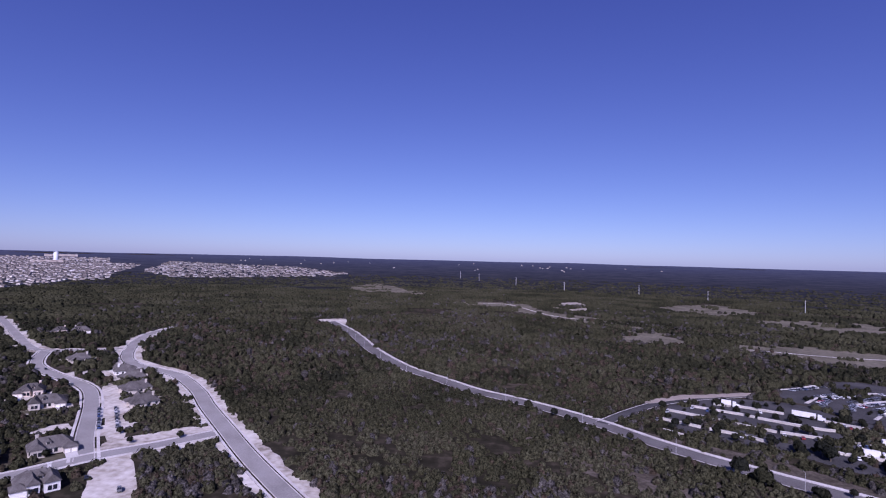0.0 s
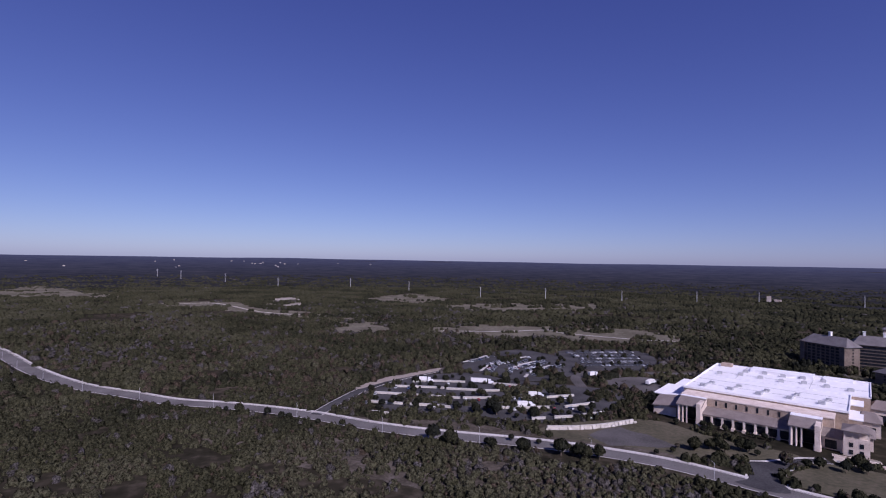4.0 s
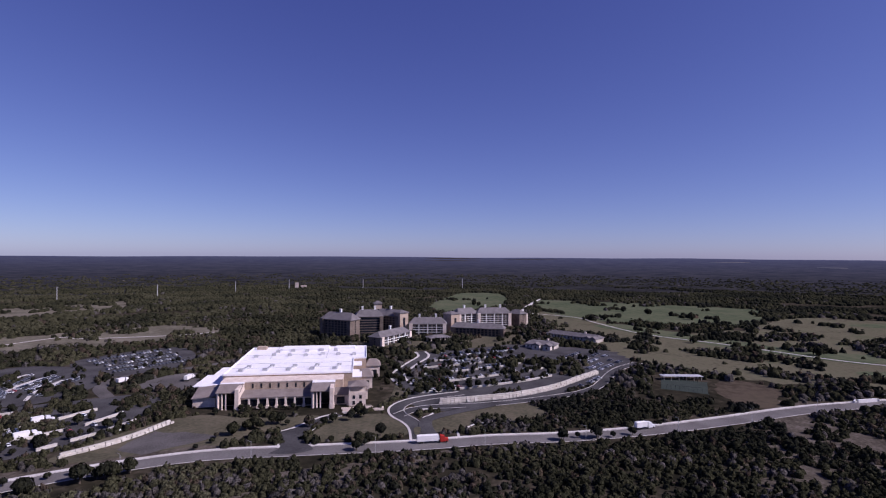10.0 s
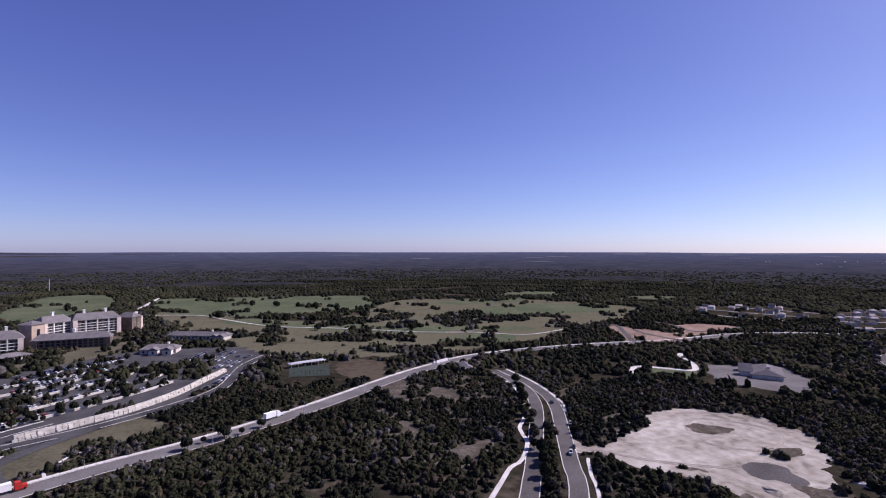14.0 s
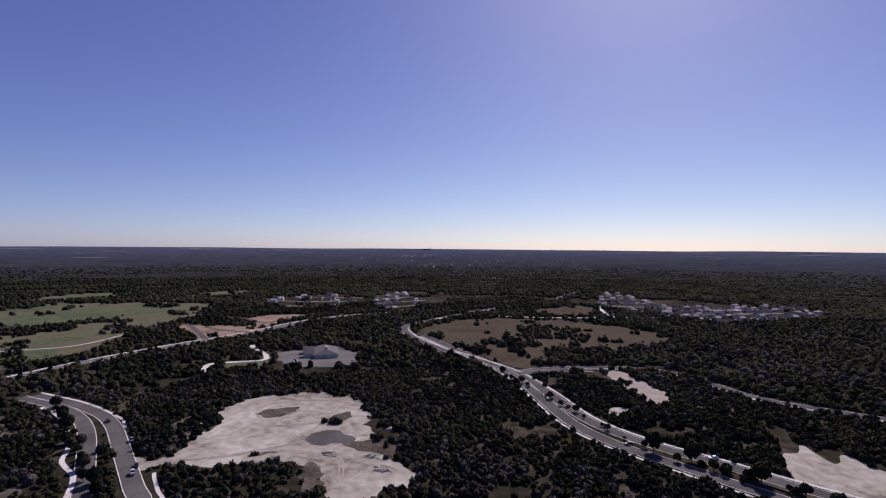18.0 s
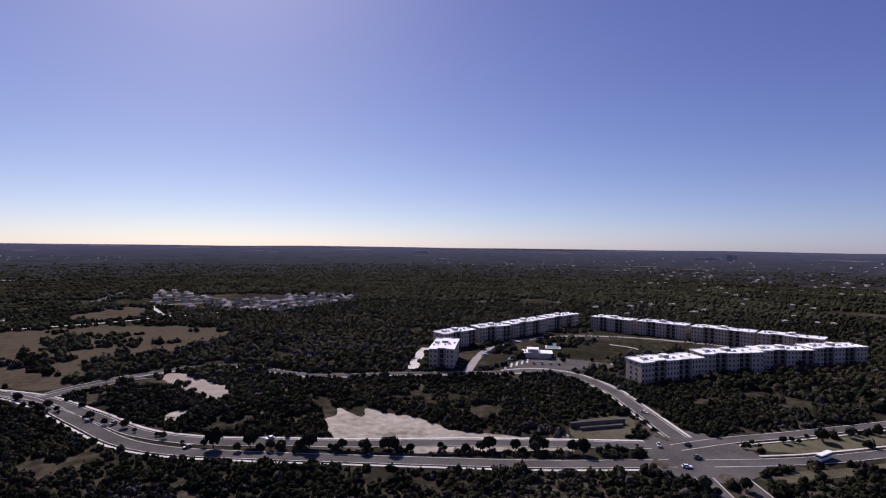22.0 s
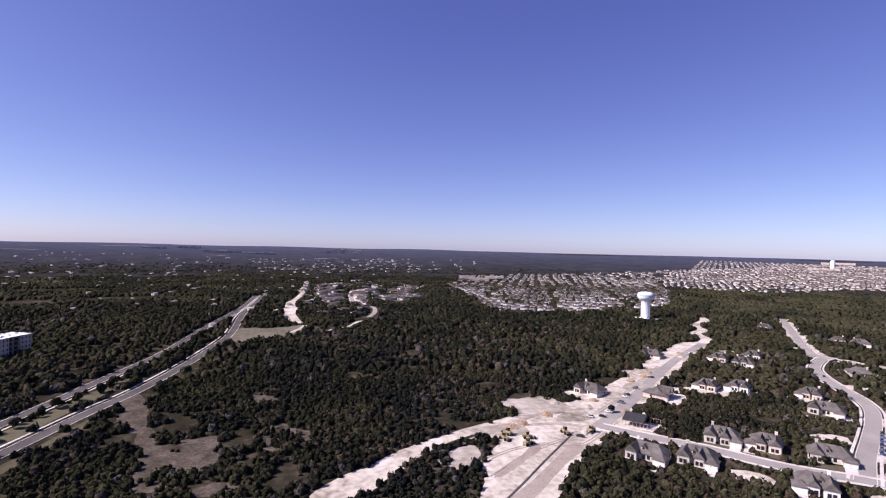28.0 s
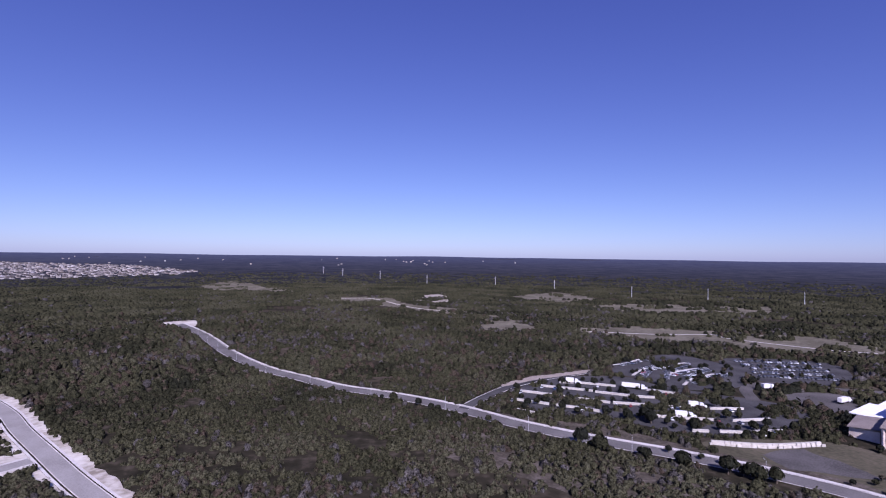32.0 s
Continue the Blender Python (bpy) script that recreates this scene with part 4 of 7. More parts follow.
def scatter(r0, r1, each, rs, power=1.0):
    """Places in a ring, one to so many square metres, where trees may stand."""
    n = int(math.pi * (r1 * r1 - r0 * r0) / each)
    r = np.sqrt(rs.rand(n) * (r1 * r1 - r0 * r0) + r0 * r0)
    a = rs.rand(n) * 2 * math.pi
    x, y = r * np.cos(a), r * np.sin(a)
    ok = np.ones(n, bool)
    near = r < SPAN - 20
    i, j = ((x[near] + SPAN) / CELL).astype(int), ((y[near] + SPAN) / CELL).astype(int)
    share = KEEP[i, j]
    clump = lattice(x[near], y[near], 34, 41) * 0.7 + lattice(x[near], y[near], 11, 42) * 0.3
    ok[near] = (share > 0.99) | ((share > 0) & (clump < 0.2 + 0.62 * share) & (rs.rand(near.sum()) < 0.9))
    gap = lattice(x, y, 28, 31) * 0.55 + lattice(x, y, 9, 32) * 0.45
    ok &= gap > np.where(r < 900, 0.29, 0.215)
    if r0 > 800:  # long thin glades in the far woods
        glade = lattice(a * 1500 / 260, r / 70 + 40, 1.0, 51) * 0.75 + lattice(a * 1500 / 90, r / 40, 1.0, 52) * 0.25
        ok &= glade > 0.26
        ok &= rs.rand(n) < np.clip((2350 - r) / 800, 0, 1)
    return x[ok], y[ok]


def plant():
    for poly in FAR_TOWNS:
        clear_area(poly, 0.3)
    rs = np.random.RandomState(7)
    fine = [crown(rs, 6, -1, 0.34) for _ in range(16)]
    dome = [crown(rs, 1, -1, 0.5) for _ in range(14)]
    tiny = [crown(rs, 0, 0, 0) for _ in range(10)]
    for name, label, r0, r1, each, lo, hi, kinds in (
            ("brushwood", "cedar and live oak brush below the camera", 0, 190, 12, 1.3, 2.6, fine),
            ("forest", "dense dark live oak and cedar woodland", 190, 420, 6.8, 1.1, 2.4, fine),
            ("woodland", "dense olive woodland with bare grey trees", 420, 900, 21, 2.0, 3.9, dome),
            ("far_woodland", "dark wooded plain", 900, 1650, 62, 3.0, 6.2, tiny),
            ("distant_woodland", "dark woods towards the horizon", 1650, 2300, 190, 4, 8, tiny)):
        x, y = scatter(r0, r1, each, rs)
        if r0 > 1600:
            ok = np.ones(len(x), bool)
            for poly in FAR_TOWNS:
                ok &= ~(inside(poly, x, y) & (rs.rand(len(x)) < 0.8))
            x, y = x[ok], y[ok]
        rad = (lo + (hi - lo) * rs.rand(len(x)) ** 1.4) * (0.72 + 0.56 * lattice(x, y, 13 if r0 < 800 else 40, 61))
        grow(name, label, x, y, rad, np.minimum(rad * (1.15 + 0.7 * rs.rand(len(x))), 7.5 if r0 < 900 else 6.0 if r0 < 1600 else 3.5), tints(x, y, rs), kinds, len(x), M_FARTREES if r0 >= 900 else None)


FAR_TOWNS = [[(-1536, 1026), (-1198, 1463), (-2265, 2763), (-3150, 2313)],
             [(-1400, 1883), (-1097, 1614), (-691, 2020), (-677, 2227), (-1075, 2617), (-1867, 2743)],
             [(-1355, 865), (-1154, 1021), (-1255, 1483), (-1715, 2305), (-2418, 2318), (-2083, 1385)],
             [(-1489, 266), (-809, 226), (-787, 293), (-829, 448), (-886, 582), (-1199, 802), (-1540, 928), (-1824, 760), (-1744, 388)]]
patch("estate_ground", [(-1489, 266), (-1150, 246), (-809, 226), (-787, 293), (-829, 448), (-886, 582), (-1199, 802), (-1480, 880), (-1600, 760), (-1600, 420)], M_GROUND,
      "pale ground of the dense housing estate", "estate ground", z=0.6, keep=0.3)


# ---- materials of the built things ----
M_STONE = material("tan_stucco_stone", [(0.31, 0.235, 0.178), (0.41, 0.322, 0.255), (0.47, 0.38, 0.31)], 7, 6, per_object=0.06)
M_LIME = material("pale_limestone", [(0.53, 0.43, 0.36), (0.65, 0.55, 0.475), (0.73, 0.64, 0.565)], 4, 9, bump=0.03, per_object=0.05)
M_APT = material("beige_stucco", [(0.37, 0.298, 0.238), (0.44, 0.362, 0.295), (0.51, 0.425, 0.352)], 9, 5, per_object=0.08)
M_APTROSE = material("brownish_brick", [(0.21, 0.16, 0.13), (0.28, 0.22, 0.185)], 5, 9, per_object=0.08)
M_MEMBRANE = material("white_roof_membrane", [(0.74, 0.72, 0.73), (0.80, 0.79, 0.80), (0.84, 0.83, 0.84)], 14, 5, rough=0.6)
M_METALROOF = material("grey_standing_seam_roof", [(0.115, 0.105, 0.108), (0.15, 0.138, 0.14), (0.185, 0.172, 0.173)], 6, 12, rough=0.6, per_object=0.07)
M_TANROOF = material("tan_standing_seam_roof", [(0.17, 0.142, 0.13), (0.215, 0.182, 0.167), (0.255, 0.22, 0.203)], 6, 12, rough=0.6)
M_SHINGLE = material("grey_shingles", [(0.070, 0.063, 0.060), (0.105, 0.096, 0.091), (0.145, 0.134, 0.128)], 3.5, 9, bump=0.03, per_object=0.18)
M_PALESHINGLE = material("brown_grey_shingles", [(0.055, 0.048, 0.046), (0.10, 0.088, 0.083), (0.155, 0.138, 0.13)], 14, 3, per_object=0.3)
M_MIXROOF = material("mixed_far_roofing", [(0.06, 0.053, 0.05), (0.12, 0.105, 0.10), (0.24, 0.22, 0.21), (0.55, 0.53, 0.52)], 60, 1)
M_FARFIELD = material("faded_far_fields", [(0.10, 0.10, 0.105), (0.19, 0.185, 0.19)], 60, 4)
M_LIGHTROOF = material("weathered_pale_roofing", [(0.30, 0.25, 0.22), (0.42, 0.36, 0.32), (0.55, 0.50, 0.46)], 30, 2)
# stucco darkened to carry the hotel's shade; also the dark monument stone
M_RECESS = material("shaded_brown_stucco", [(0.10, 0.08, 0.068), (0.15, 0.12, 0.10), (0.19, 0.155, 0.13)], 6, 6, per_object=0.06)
M_TANWALL = material("tan_house_walls", [(0.30, 0.25, 0.21), (0.48, 0.43, 0.39), (0.66, 0.62, 0.58)], 22, 2)
M_BLOCK = material("white_quarried_limestone", [(0.41, 0.375, 0.325), (0.52, 0.485, 0.43), (0.61, 0.575, 0.525)], 3, 7, bump=0.05, per_object=0.08)
M_WHITE = material("white_paint", [(0.70, 0.68, 0.66), (0.80, 0.79, 0.77)], 3, 7, rough=0.55, per_object=0.04)
M_CREAM = material("cream_brick", [(0.40, 0.35, 0.30), (0.51, 0.465, 0.415), (0.60, 0.56, 0.51)], 3, 9, per_object=0.12)
M_GLASS = material("dark_window_glass", [(0.012, 0.014, 0.02), (0.025, 0.028, 0.038)], 3, 3, rough=0.08, spec=0.6)
M_DARK = material("dark_metal", [(0.03, 0.03, 0.034), (0.05, 0.05, 0.055)], 2, 5, rough=0.5)
M_STEEL = material("galvanised_steel", [(0.42, 0.42, 0.43), (0.55, 0.55, 0.56)], 2, 6, rough=0.45, metal=0.3)
M_RUBBER = material("tyre_rubber", [(0.015, 0.015, 0.016), (0.03, 0.03, 0.03)], 0.5, 5)
M_TIMBER = material("raw_timber", [(0.22, 0.15, 0.10), (0.36, 0.27, 0.19)], 2, 8)
M_YELLOW = material("machine_yellow", [(0.26, 0.20, 0.10), (0.36, 0.29, 0.17)], 1.5, 6, rough=0.5)
M_RED = material("red_cab_paint", [(0.36, 0.03, 0.025), (0.46, 0.05, 0.04)], 1.5, 6, rough=0.3)
M_WATER = material("pool_water", [(0.13, 0.19, 0.23), (0.2, 0.27, 0.31)], 4, 5, rough=0.1)
M_TANK = material("white_tank_paint", [(0.66, 0.68, 0.72), (0.78, 0.80, 0.84)], 8, 4, rough=0.45)
M_TANKBLUE = material("pale_blue_tank_band", [(0.30, 0.42, 0.62), (0.36, 0.48, 0.68)], 8, 4, rough=0.45)
CAR_PAINTS = [material("car_paint_" + n, [c, tuple(min(1, v * 1.12) for v in c)], 2, 4, rough=0.28, spec=0.5)
              for n, c in (("white", (0.72, 0.72, 0.73)), ("silver", (0.40, 0.41, 0.43)), ("black", (0.018, 0.018, 0.02)),
                           ("grey", (0.12, 0.125, 0.135)), ("red", (0.30, 0.03, 0.03)), ("blue", (0.04, 0.07, 0.16)))]
rnd = random.Random(11)


def put(me, name, parent, x=0, y=0, z=0, turn=0.0, label=""):
    """A part that shares its mesh with its likes."""
    ob = part(name, me, None, parent, label)
    ob.matrix_local = pose(x, y, z, 0, 0, turn)
    return ob


def bearing(a, b):
    return math.degrees(math.atan2(b[1] - a[1], b[0] - a[0]))


# shared window meshes: a dark pane in a pale surround
def window_mesh(name, w, h, mat, deep=0.25):
    return Kit().box(0, 0, 0, w, deep, h).mesh(name, mat)


W_SMALL = window_mesh("window", 1.5, 1.7, M_GLASS)
W_TALL = window_mesh("window", 1.7, 2.3, M_GLASS)
W_WIDE = window_mesh("window", 3.0, 2.0, M_GLASS)
W_HALL = window_mesh("window", 5.2, 4.6, M_GLASS)
W_SLOT = window_mesh("window", 1.1, 3.0, M_GLASS)
BALC = Kit().box(0, -0.45, 0, 3.2, 0.9, 0.2).box(0, -0.85, 0.2, 3.2, 0.08, 0.85).mesh("balcony", M_DARK)
# dark box on the wall face, for the shade inside a recessed balcony
NICHE = window_mesh("balcony_niche", 2.8, 2.7, M_GLASS, 0.3)
W_NARROW = window_mesh("window", 1.1, 1.7, M_GLASS)


def facade(parent, x0, x1, y, z0, floors, storey, n, me, out=-1, name="window", skip=()):
    """Rows of windows along a wall that faces -y (out -1) or +y."""
    for f in range(floors):
        for k in range(n):
            if k not in skip:
                put(me, name, parent, x0 + (x1 - x0) * (k + 0.5) / n, y + out * 0.05, z0 + f * storey, 0)


# ---- the hall ----
def make_hall():
    b = thing("convention_hall", "large tan convention hall with a flat white roof and arcaded front", "hall", at=pose(315, 216, 0, 0, 0, -63.4))
    top = 15.4
    part("wall", Kit().box(0, 25, 0, 88, 50, top), M_STONE, b)
    part("wall", Kit().box(5, 76, 0, 98, 52, top), M_STONE, b)
    roof = part("roof", Kit().box(0, 25, top, 89, 51, 0.6), M_MEMBRANE, b, "flat white membrane roof")
    part("parapet", Kit().box(0, -0.2, top + 0.6, 89, 0.6, 0.7).box(44.2, 25, top + 0.6, 0.6, 49.6, 0.7).box(-44.2, 25, top + 0.6, 0.6, 49.6, 0.7), M_MEMBRANE, roof)
    rear = part("roof", Kit().box(5, 76.3, top, 99, 52, 0.9), M_MEMBRANE, b, "wider flat white rear roof, a step higher")
    part("parapet", Kit().box(5, 102.1, top + 0.9, 99, 0.6, 0.7).box(54.2, 76, top + 0.9, 0.6, 51.6, 0.7).box(-44.2, 76, top + 0.9, 0.6, 51.6, 0.7), M_MEMBRANE, rear)
    part("roof", Kit().box(2, 93, top + 0.9, 40, 15, 1.9), M_MEMBRANE, b, "raised white plant roof")
    part("roof", Kit().box(36, 95, top + 0.9, 17, 10, 1.5), M_MEMBRANE, b, "raised white plant roof")
    part("stair_head", Kit().box(-36, 97, top + 0.9, 8, 6, 2.4), M_STONE, b, "tan stair head on the roof")
    part("roof_seam", Kit().box(0, 20, top + 0.6, 86, 0.35, 0.18).box(0, 36, top + 0.6, 86, 0.35, 0.18), M_STEEL, roof)
    part("roof_seam", Kit().box(5, 68, top + 0.9, 96, 0.35, 0.18).box(-22, 76, top + 0.9, 0.35, 50, 0.18).box(22, 76, top + 0.9, 0.35, 50, 0.18), M_STEEL, rear)
    duct = Kit().box(0, 0, 0.25, 1.0, 13, 0.8).box(0, -6.8, 0, 3.4, 2.6, 1.7).box(0, 6.8, 0, 3.0, 2.2, 1.5).mesh("roof_duct", M_STEEL)
    for k in range(5):
        put(duct, "roof_duct", b, -33 + k * 16.4, 17 + (k % 2) * 1.5, top + 0.62, -12, "long grey roof duct between two units")
    vent = Kit().box(0, 0, 0, 3.4, 2.8, 1.7).box(0, 0, 1.7, 2.4, 1.8, 0.4).mesh("vent", M_STEEL)
    for k in range(7):
        put(vent, "vent", b, -34 + k * 13.0, 60 + (k * 5 % 7), top + 0.92, 8, "small grey roof vent")
    for k in range(5):
        put(vent, "vent", b, -20 + k * 12.0, 80 + (k * 3 % 5), top + 0.92, 4, "small grey roof vent")
    # middle tier with slot windows, and the sloping roof before it
    part("wall", Kit().box(-2, -7, 0, 80, 14, 13.8), M_STONE, b)
    part("coping", Kit().box(-2, -7, 13.8, 80.6, 14.6, 0.6), M_LIME, b, "pale stone coping")
    for k in range(9):
        put(W_SLOT, "window", b, -27 + k * 5.6, -14.05, 9.9)
    for x0, x1 in ((-27, 19), (32, 42)):
        k = Kit().add([(x0, -14, 8.6), (x1, -14, 8.6), (x1, -27, 6.6), (x0, -27, 6.6), (x0, -14, 9.0), (x1, -14, 9.0), (x1, -27, 7.0), (x0, -27, 7.0)],
                      [(0, 1, 2, 3), (7, 6, 5, 4), (3, 2, 6, 7), (0, 3, 7, 4), (2, 1, 5, 6)])
        lean = part("lean_to_roof", k, M_TANROOF, b, "brown-grey standing seam lean-to roof")
        for q in range(int((x1 - x0) / 1.9)):
            x = x0 + 0.9 + q * 1.9
            part("seam", Kit().add([(x, -14, 9.0), (x + 0.14, -14, 9.0), (x + 0.14, -27, 7.0), (x, -27, 7.0), (x, -14, 9.14), (x + 0.14, -14, 9.14), (x + 0.14, -27, 7.14), (x, -27, 7.14)],
                                   [(7, 6, 5, 4), (0, 3, 7, 4), (2, 1, 5, 6)]), M_TANROOF, lean)
        part("wall", Kit().box((x0 + x1) / 2, -19.4, 0, x1 - x0, 10.8, 6.3), M_LIME, b)
        n = max(1, int((x1 - x0) / 5.6))
        for q in range(n):
            x = x0 + (q + 0.5) * (x1 - x0) / n
            put(W_HALL, "window", b, x, -24.9, 0.6)
            part("mullion", Kit().box(x, -25.05, 0.6, 0.16, 0.12, 4.6).box(x, -25.05, 3.2, 5.2, 0.12, 0.16), M_DARK, b)
        for q in range(n + 1):
            x = x0 + q * (x1 - x0) / n
            part("pillar", Kit().box(x, -26.2, 0, 1.1, 1.4, 6.6).box(x, -26.4, 0, 1.9, 2.2, 1.6), M_LIME, b)
    # two portals
    for x, y0 in ((-34, 3), (25.5, 0)):
        p = part("portal", Kit().box(x - 6.0, y0 - 22, 0, 1.8, 18, 11).box(x + 6.1, y0 - 23, 0, 2.4, 22, 13.4).box(x, y0 - 16, 0, 10, 10, 12.6), M_LIME, b, "pale stone entrance portal")
        part("portal_roof", Kit().add([(x - 7.4, y0 - 32, 10.6), (x + 7.6, y0 - 32, 10.6), (x + 7.6, y0 - 20, 13.6), (x - 7.4, y0 - 20, 13.6), (x - 7.4, y0 - 32, 11.1), (x + 7.6, y0 - 32, 11.1), (x + 7.6, y0 - 20, 14.1), (x - 7.4, y0 - 20, 14.1)],
                                      [(3, 2, 1, 0), (4, 5, 6, 7), (0, 1, 5, 4), (1, 2, 6, 5), (2, 3, 7, 6), (3, 0, 4, 7)]), M_TANROOF, p)
        part("portal_top", Kit().box(x, y0 - 16, 13.6, 15, 9, 0.6), M_MEMBRANE, p, "flat white portal roof")
        for dx in (-6.0, -3.6, -1.2):
            part("column", Kit().tube((x + dx, y0 - 31, 0), (x + dx, y0 - 31, 10.7), 0.6, 0.5, 10), M_LIME, p)
        part("pier", Kit().box(x + 6.1, y0 - 31, 0, 2.6, 3.4, 11.2).box(x + 6.1, y0 - 31.4, 0, 3.4, 4.4, 2.6), M_LIME, p)
        part("glazing", Kit().box(x, y0 - 21.2, 0.3, 9.6, 0.3, 10), M_GLASS, p)
        part("transom", Kit().box(x, y0 - 21.5, 3.4, 9.6, 0.25, 0.25).box(x, y0 - 21.5, 6.8, 9.6, 0.25, 0.25), M_DARK, p)
    # corner tower with loggia
    t = part("corner_tower", Kit().box(48, -24, 0, 11, 13, 8.6).box(48, -21.5, 8.6, 11, 8, 4.4), M_LIME, b, "stone corner tower with a loggia")
    part("tower_roof", Kit().hip(48, -24, 13.0, 11, 13, 2.4, 0.9), M_TANROOF, t)
    part("balustrade", Kit().box(48, -30.3, 8.6, 11, 0.3, 1.0), M_LIME, t)
    for k in range(4):
        part("column", Kit().box(43.1 + k * 3.26, -29.9, 8.6, 0.7, 0.7, 4.4), M_LIME, t)
    for k in range(2):
        put(W_TALL, "window", b, 45.8 + k * 4.4, -30.55, 4.9)
        put(W_TALL, "window", b, 45.8 + k * 4.4, -30.55, 1.2)
    # bays that step out down the long side, with dark openings under gabled roofs
    for x, y, h in ((49.5, -6, 11), (53, 24, 12.5), (59.5, 60, 13)):
        w = part("side_bay", Kit().box(x, y, 0, 11, 17, h - 4), M_LIME, b, "pale side bay with a brown-grey gabled roof")
        part("bay_roof", Kit().hip(x, y, h - 4, 11, 17, 4.2, 1.0, 0.6), M_TANROOF, w)
        part("bay_window", Kit().box(x + 5.6, y, 0.8, 0.3, 11, 5.4), M_GLASS, w)
        part("bay_window", Kit().box(x, y - 8.6, 0.8, 6.5, 0.3, 5.0), M_GLASS, w)
    for y, d, h in ((16, 24, 11), (42, 17, 13)):
        part("wall", Kit().box(47, y, 0, 7, d, h), M_STONE, b)
        part("roof", Kit().box(47, y, h, 7.4, d + 0.4, 0.5), M_MEMBRANE, b, "white side roof")
    # loading side
    part("loading_annex", Kit().box(-51, 26, 0, 14, 60, 9), M_STONE, b, "low tan loading annex")
    part("roof", Kit().box(-51, 26, 9, 14.6, 60.6, 0.7), M_MEMBRANE, b, "white annex roof")
    part("dock_canopy", Kit().box(-63, 30, 5.4, 9, 36, 0.5), M_MEMBRANE, b)
    for k in range(7):
        part("dock_door", Kit().box(-58.2, 4 + k * 8, 0.9, 0.3, 4.2, 4.4), M_WHITE, b, "white dock door")
    part("lean_to_roof", Kit().add([(-58, -7, 9.4), (-41.5, -7, 11.4), (-41.5, -22, 7.4), (-58, -22, 5.6), (-58, -7, 9.8), (-41.5, -7, 11.8), (-41.5, -22, 7.8), (-58, -22, 6.0)],
                                   [(3, 2, 1, 0), (4, 5, 6, 7), (0, 1, 5, 4), (1, 2, 6, 5), (2, 3, 7, 6), (3, 0, 4, 7)]), M_TANROOF, b)
    part("wall", Kit().box(-50.5, -14, 0, 14, 13, 6.0), M_LIME, b)
    part("terrace_wall", Kit().box(52, -41, 0, 26, 1.0, 1.4).box(64.5, -34, 0, 1.0, 13, 1.4).box(48, -36, 0, 20, 0.8, 1.0), M_LIME, b, "low pale stone terrace wall")


make_hall()
clear_area([(258, 250), (284, 170), (302, 148), (345, 140), (432, 182), (440, 215), (395, 310), (300, 275)])
patch("plaza", [(292, 160), (300, 163), (314, 155), (312, 149), (300, 147)], M_SAND, "pale paved plaza before the corner tower", "plaza", z=0.08)


# ---- hotel ----
def hotel_wing(label, mid, turn, length, deep, high, floors, bays, white=True, chimneys=1, ends=True, roof_h=5.5, gable=0.35):
    b = thing("hotel_wing", label, "hotel wing", at=pose(mid[0], mid[1], 0, 0, 0, turn))
    # the shade of the balcony recesses is in this wall's colour
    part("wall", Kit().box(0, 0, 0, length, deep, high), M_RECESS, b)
    part("roof", Kit().hip(0, 0, high, length, deep, roof_h, 1.4, gable), M_METALROOF, b, "grey standing seam hipped roof")
    storey = (high - 1.2) / floors
    facade(b, -length / 2 + 1, length / 2 - 1, -deep / 2, 0.9, floors, storey, bays, W_WIDE)
    if white:
        step = (length - 2) / bays
        for k in range(0, bays + 1, 2):
            part("pier", Kit().box(-length / 2 + 1 + k * step, -deep / 2 - 0.7, 0, 0.9, 1.4, high), M_WHITE, b, "white balcony pier")
        for f in range(1, floors):
            part("balcony_slab", Kit().box(0, -deep / 2 - 0.65, f * storey + 0.25, length - 2, 1.3, 0.4), M_WHITE, b, "white balcony slab")
    if ends:
        for s in (-1, 1):
            # end walls of the shaded wings take the same darkened stucco
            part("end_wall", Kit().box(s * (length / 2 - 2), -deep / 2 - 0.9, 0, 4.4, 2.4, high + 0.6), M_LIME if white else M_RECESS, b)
            for f in range(floors):
                ob = put(W_SMALL, "window", b, s * (length / 2 + 0.02), 0, 1 + f * storey, 90)
    for k in range(chimneys):
        part("chimney", Kit().box(-length / 2 + length * (k + 0.6) / (chimneys + 0.2), 0.6, high + 2, 2.2, 2.2, roof_h + 1.6).box(-length / 2 + length * (k + 0.6) / (chimneys + 0.2), 0.6, high + roof_h + 3.6, 2.8, 2.8, 0.5),
             M_WHITE, b, "white chimney stack")
    clear_area([tuple((pose(mid[0], mid[1], 0, 0, 0, turn) @ Vector((sx * (length / 2 + 3), sy * (deep / 2 + 3), 0)))[:2]) for sx, sy in ((-1, -1), (1, -1), (1, 1), (-1, 1))])
    return b


def hotel_tower(label, x, y, turn, w, h):
    b = thing("hotel_tower", label, "tower", at=pose(x, y, 0, 0, 0, turn))
    part("wall", Kit().box(0, 0, 0, w, w, h), M_STONE, b)
    part("cornice", Kit().box(0, 0, h - 0.1, w + 0.8, w + 0.8, 0.7), M_LIME, b)
    part("roof", Kit().hip(0, 0, h + 0.6, w, w, 3.4, 1.3), M_METALROOF, b)
    part("window", Kit().box(0, -w / 2, h * 0.35, 3.4, 0.3, h * 0.45), M_GLASS, b, "tall dark stair window")
    return b


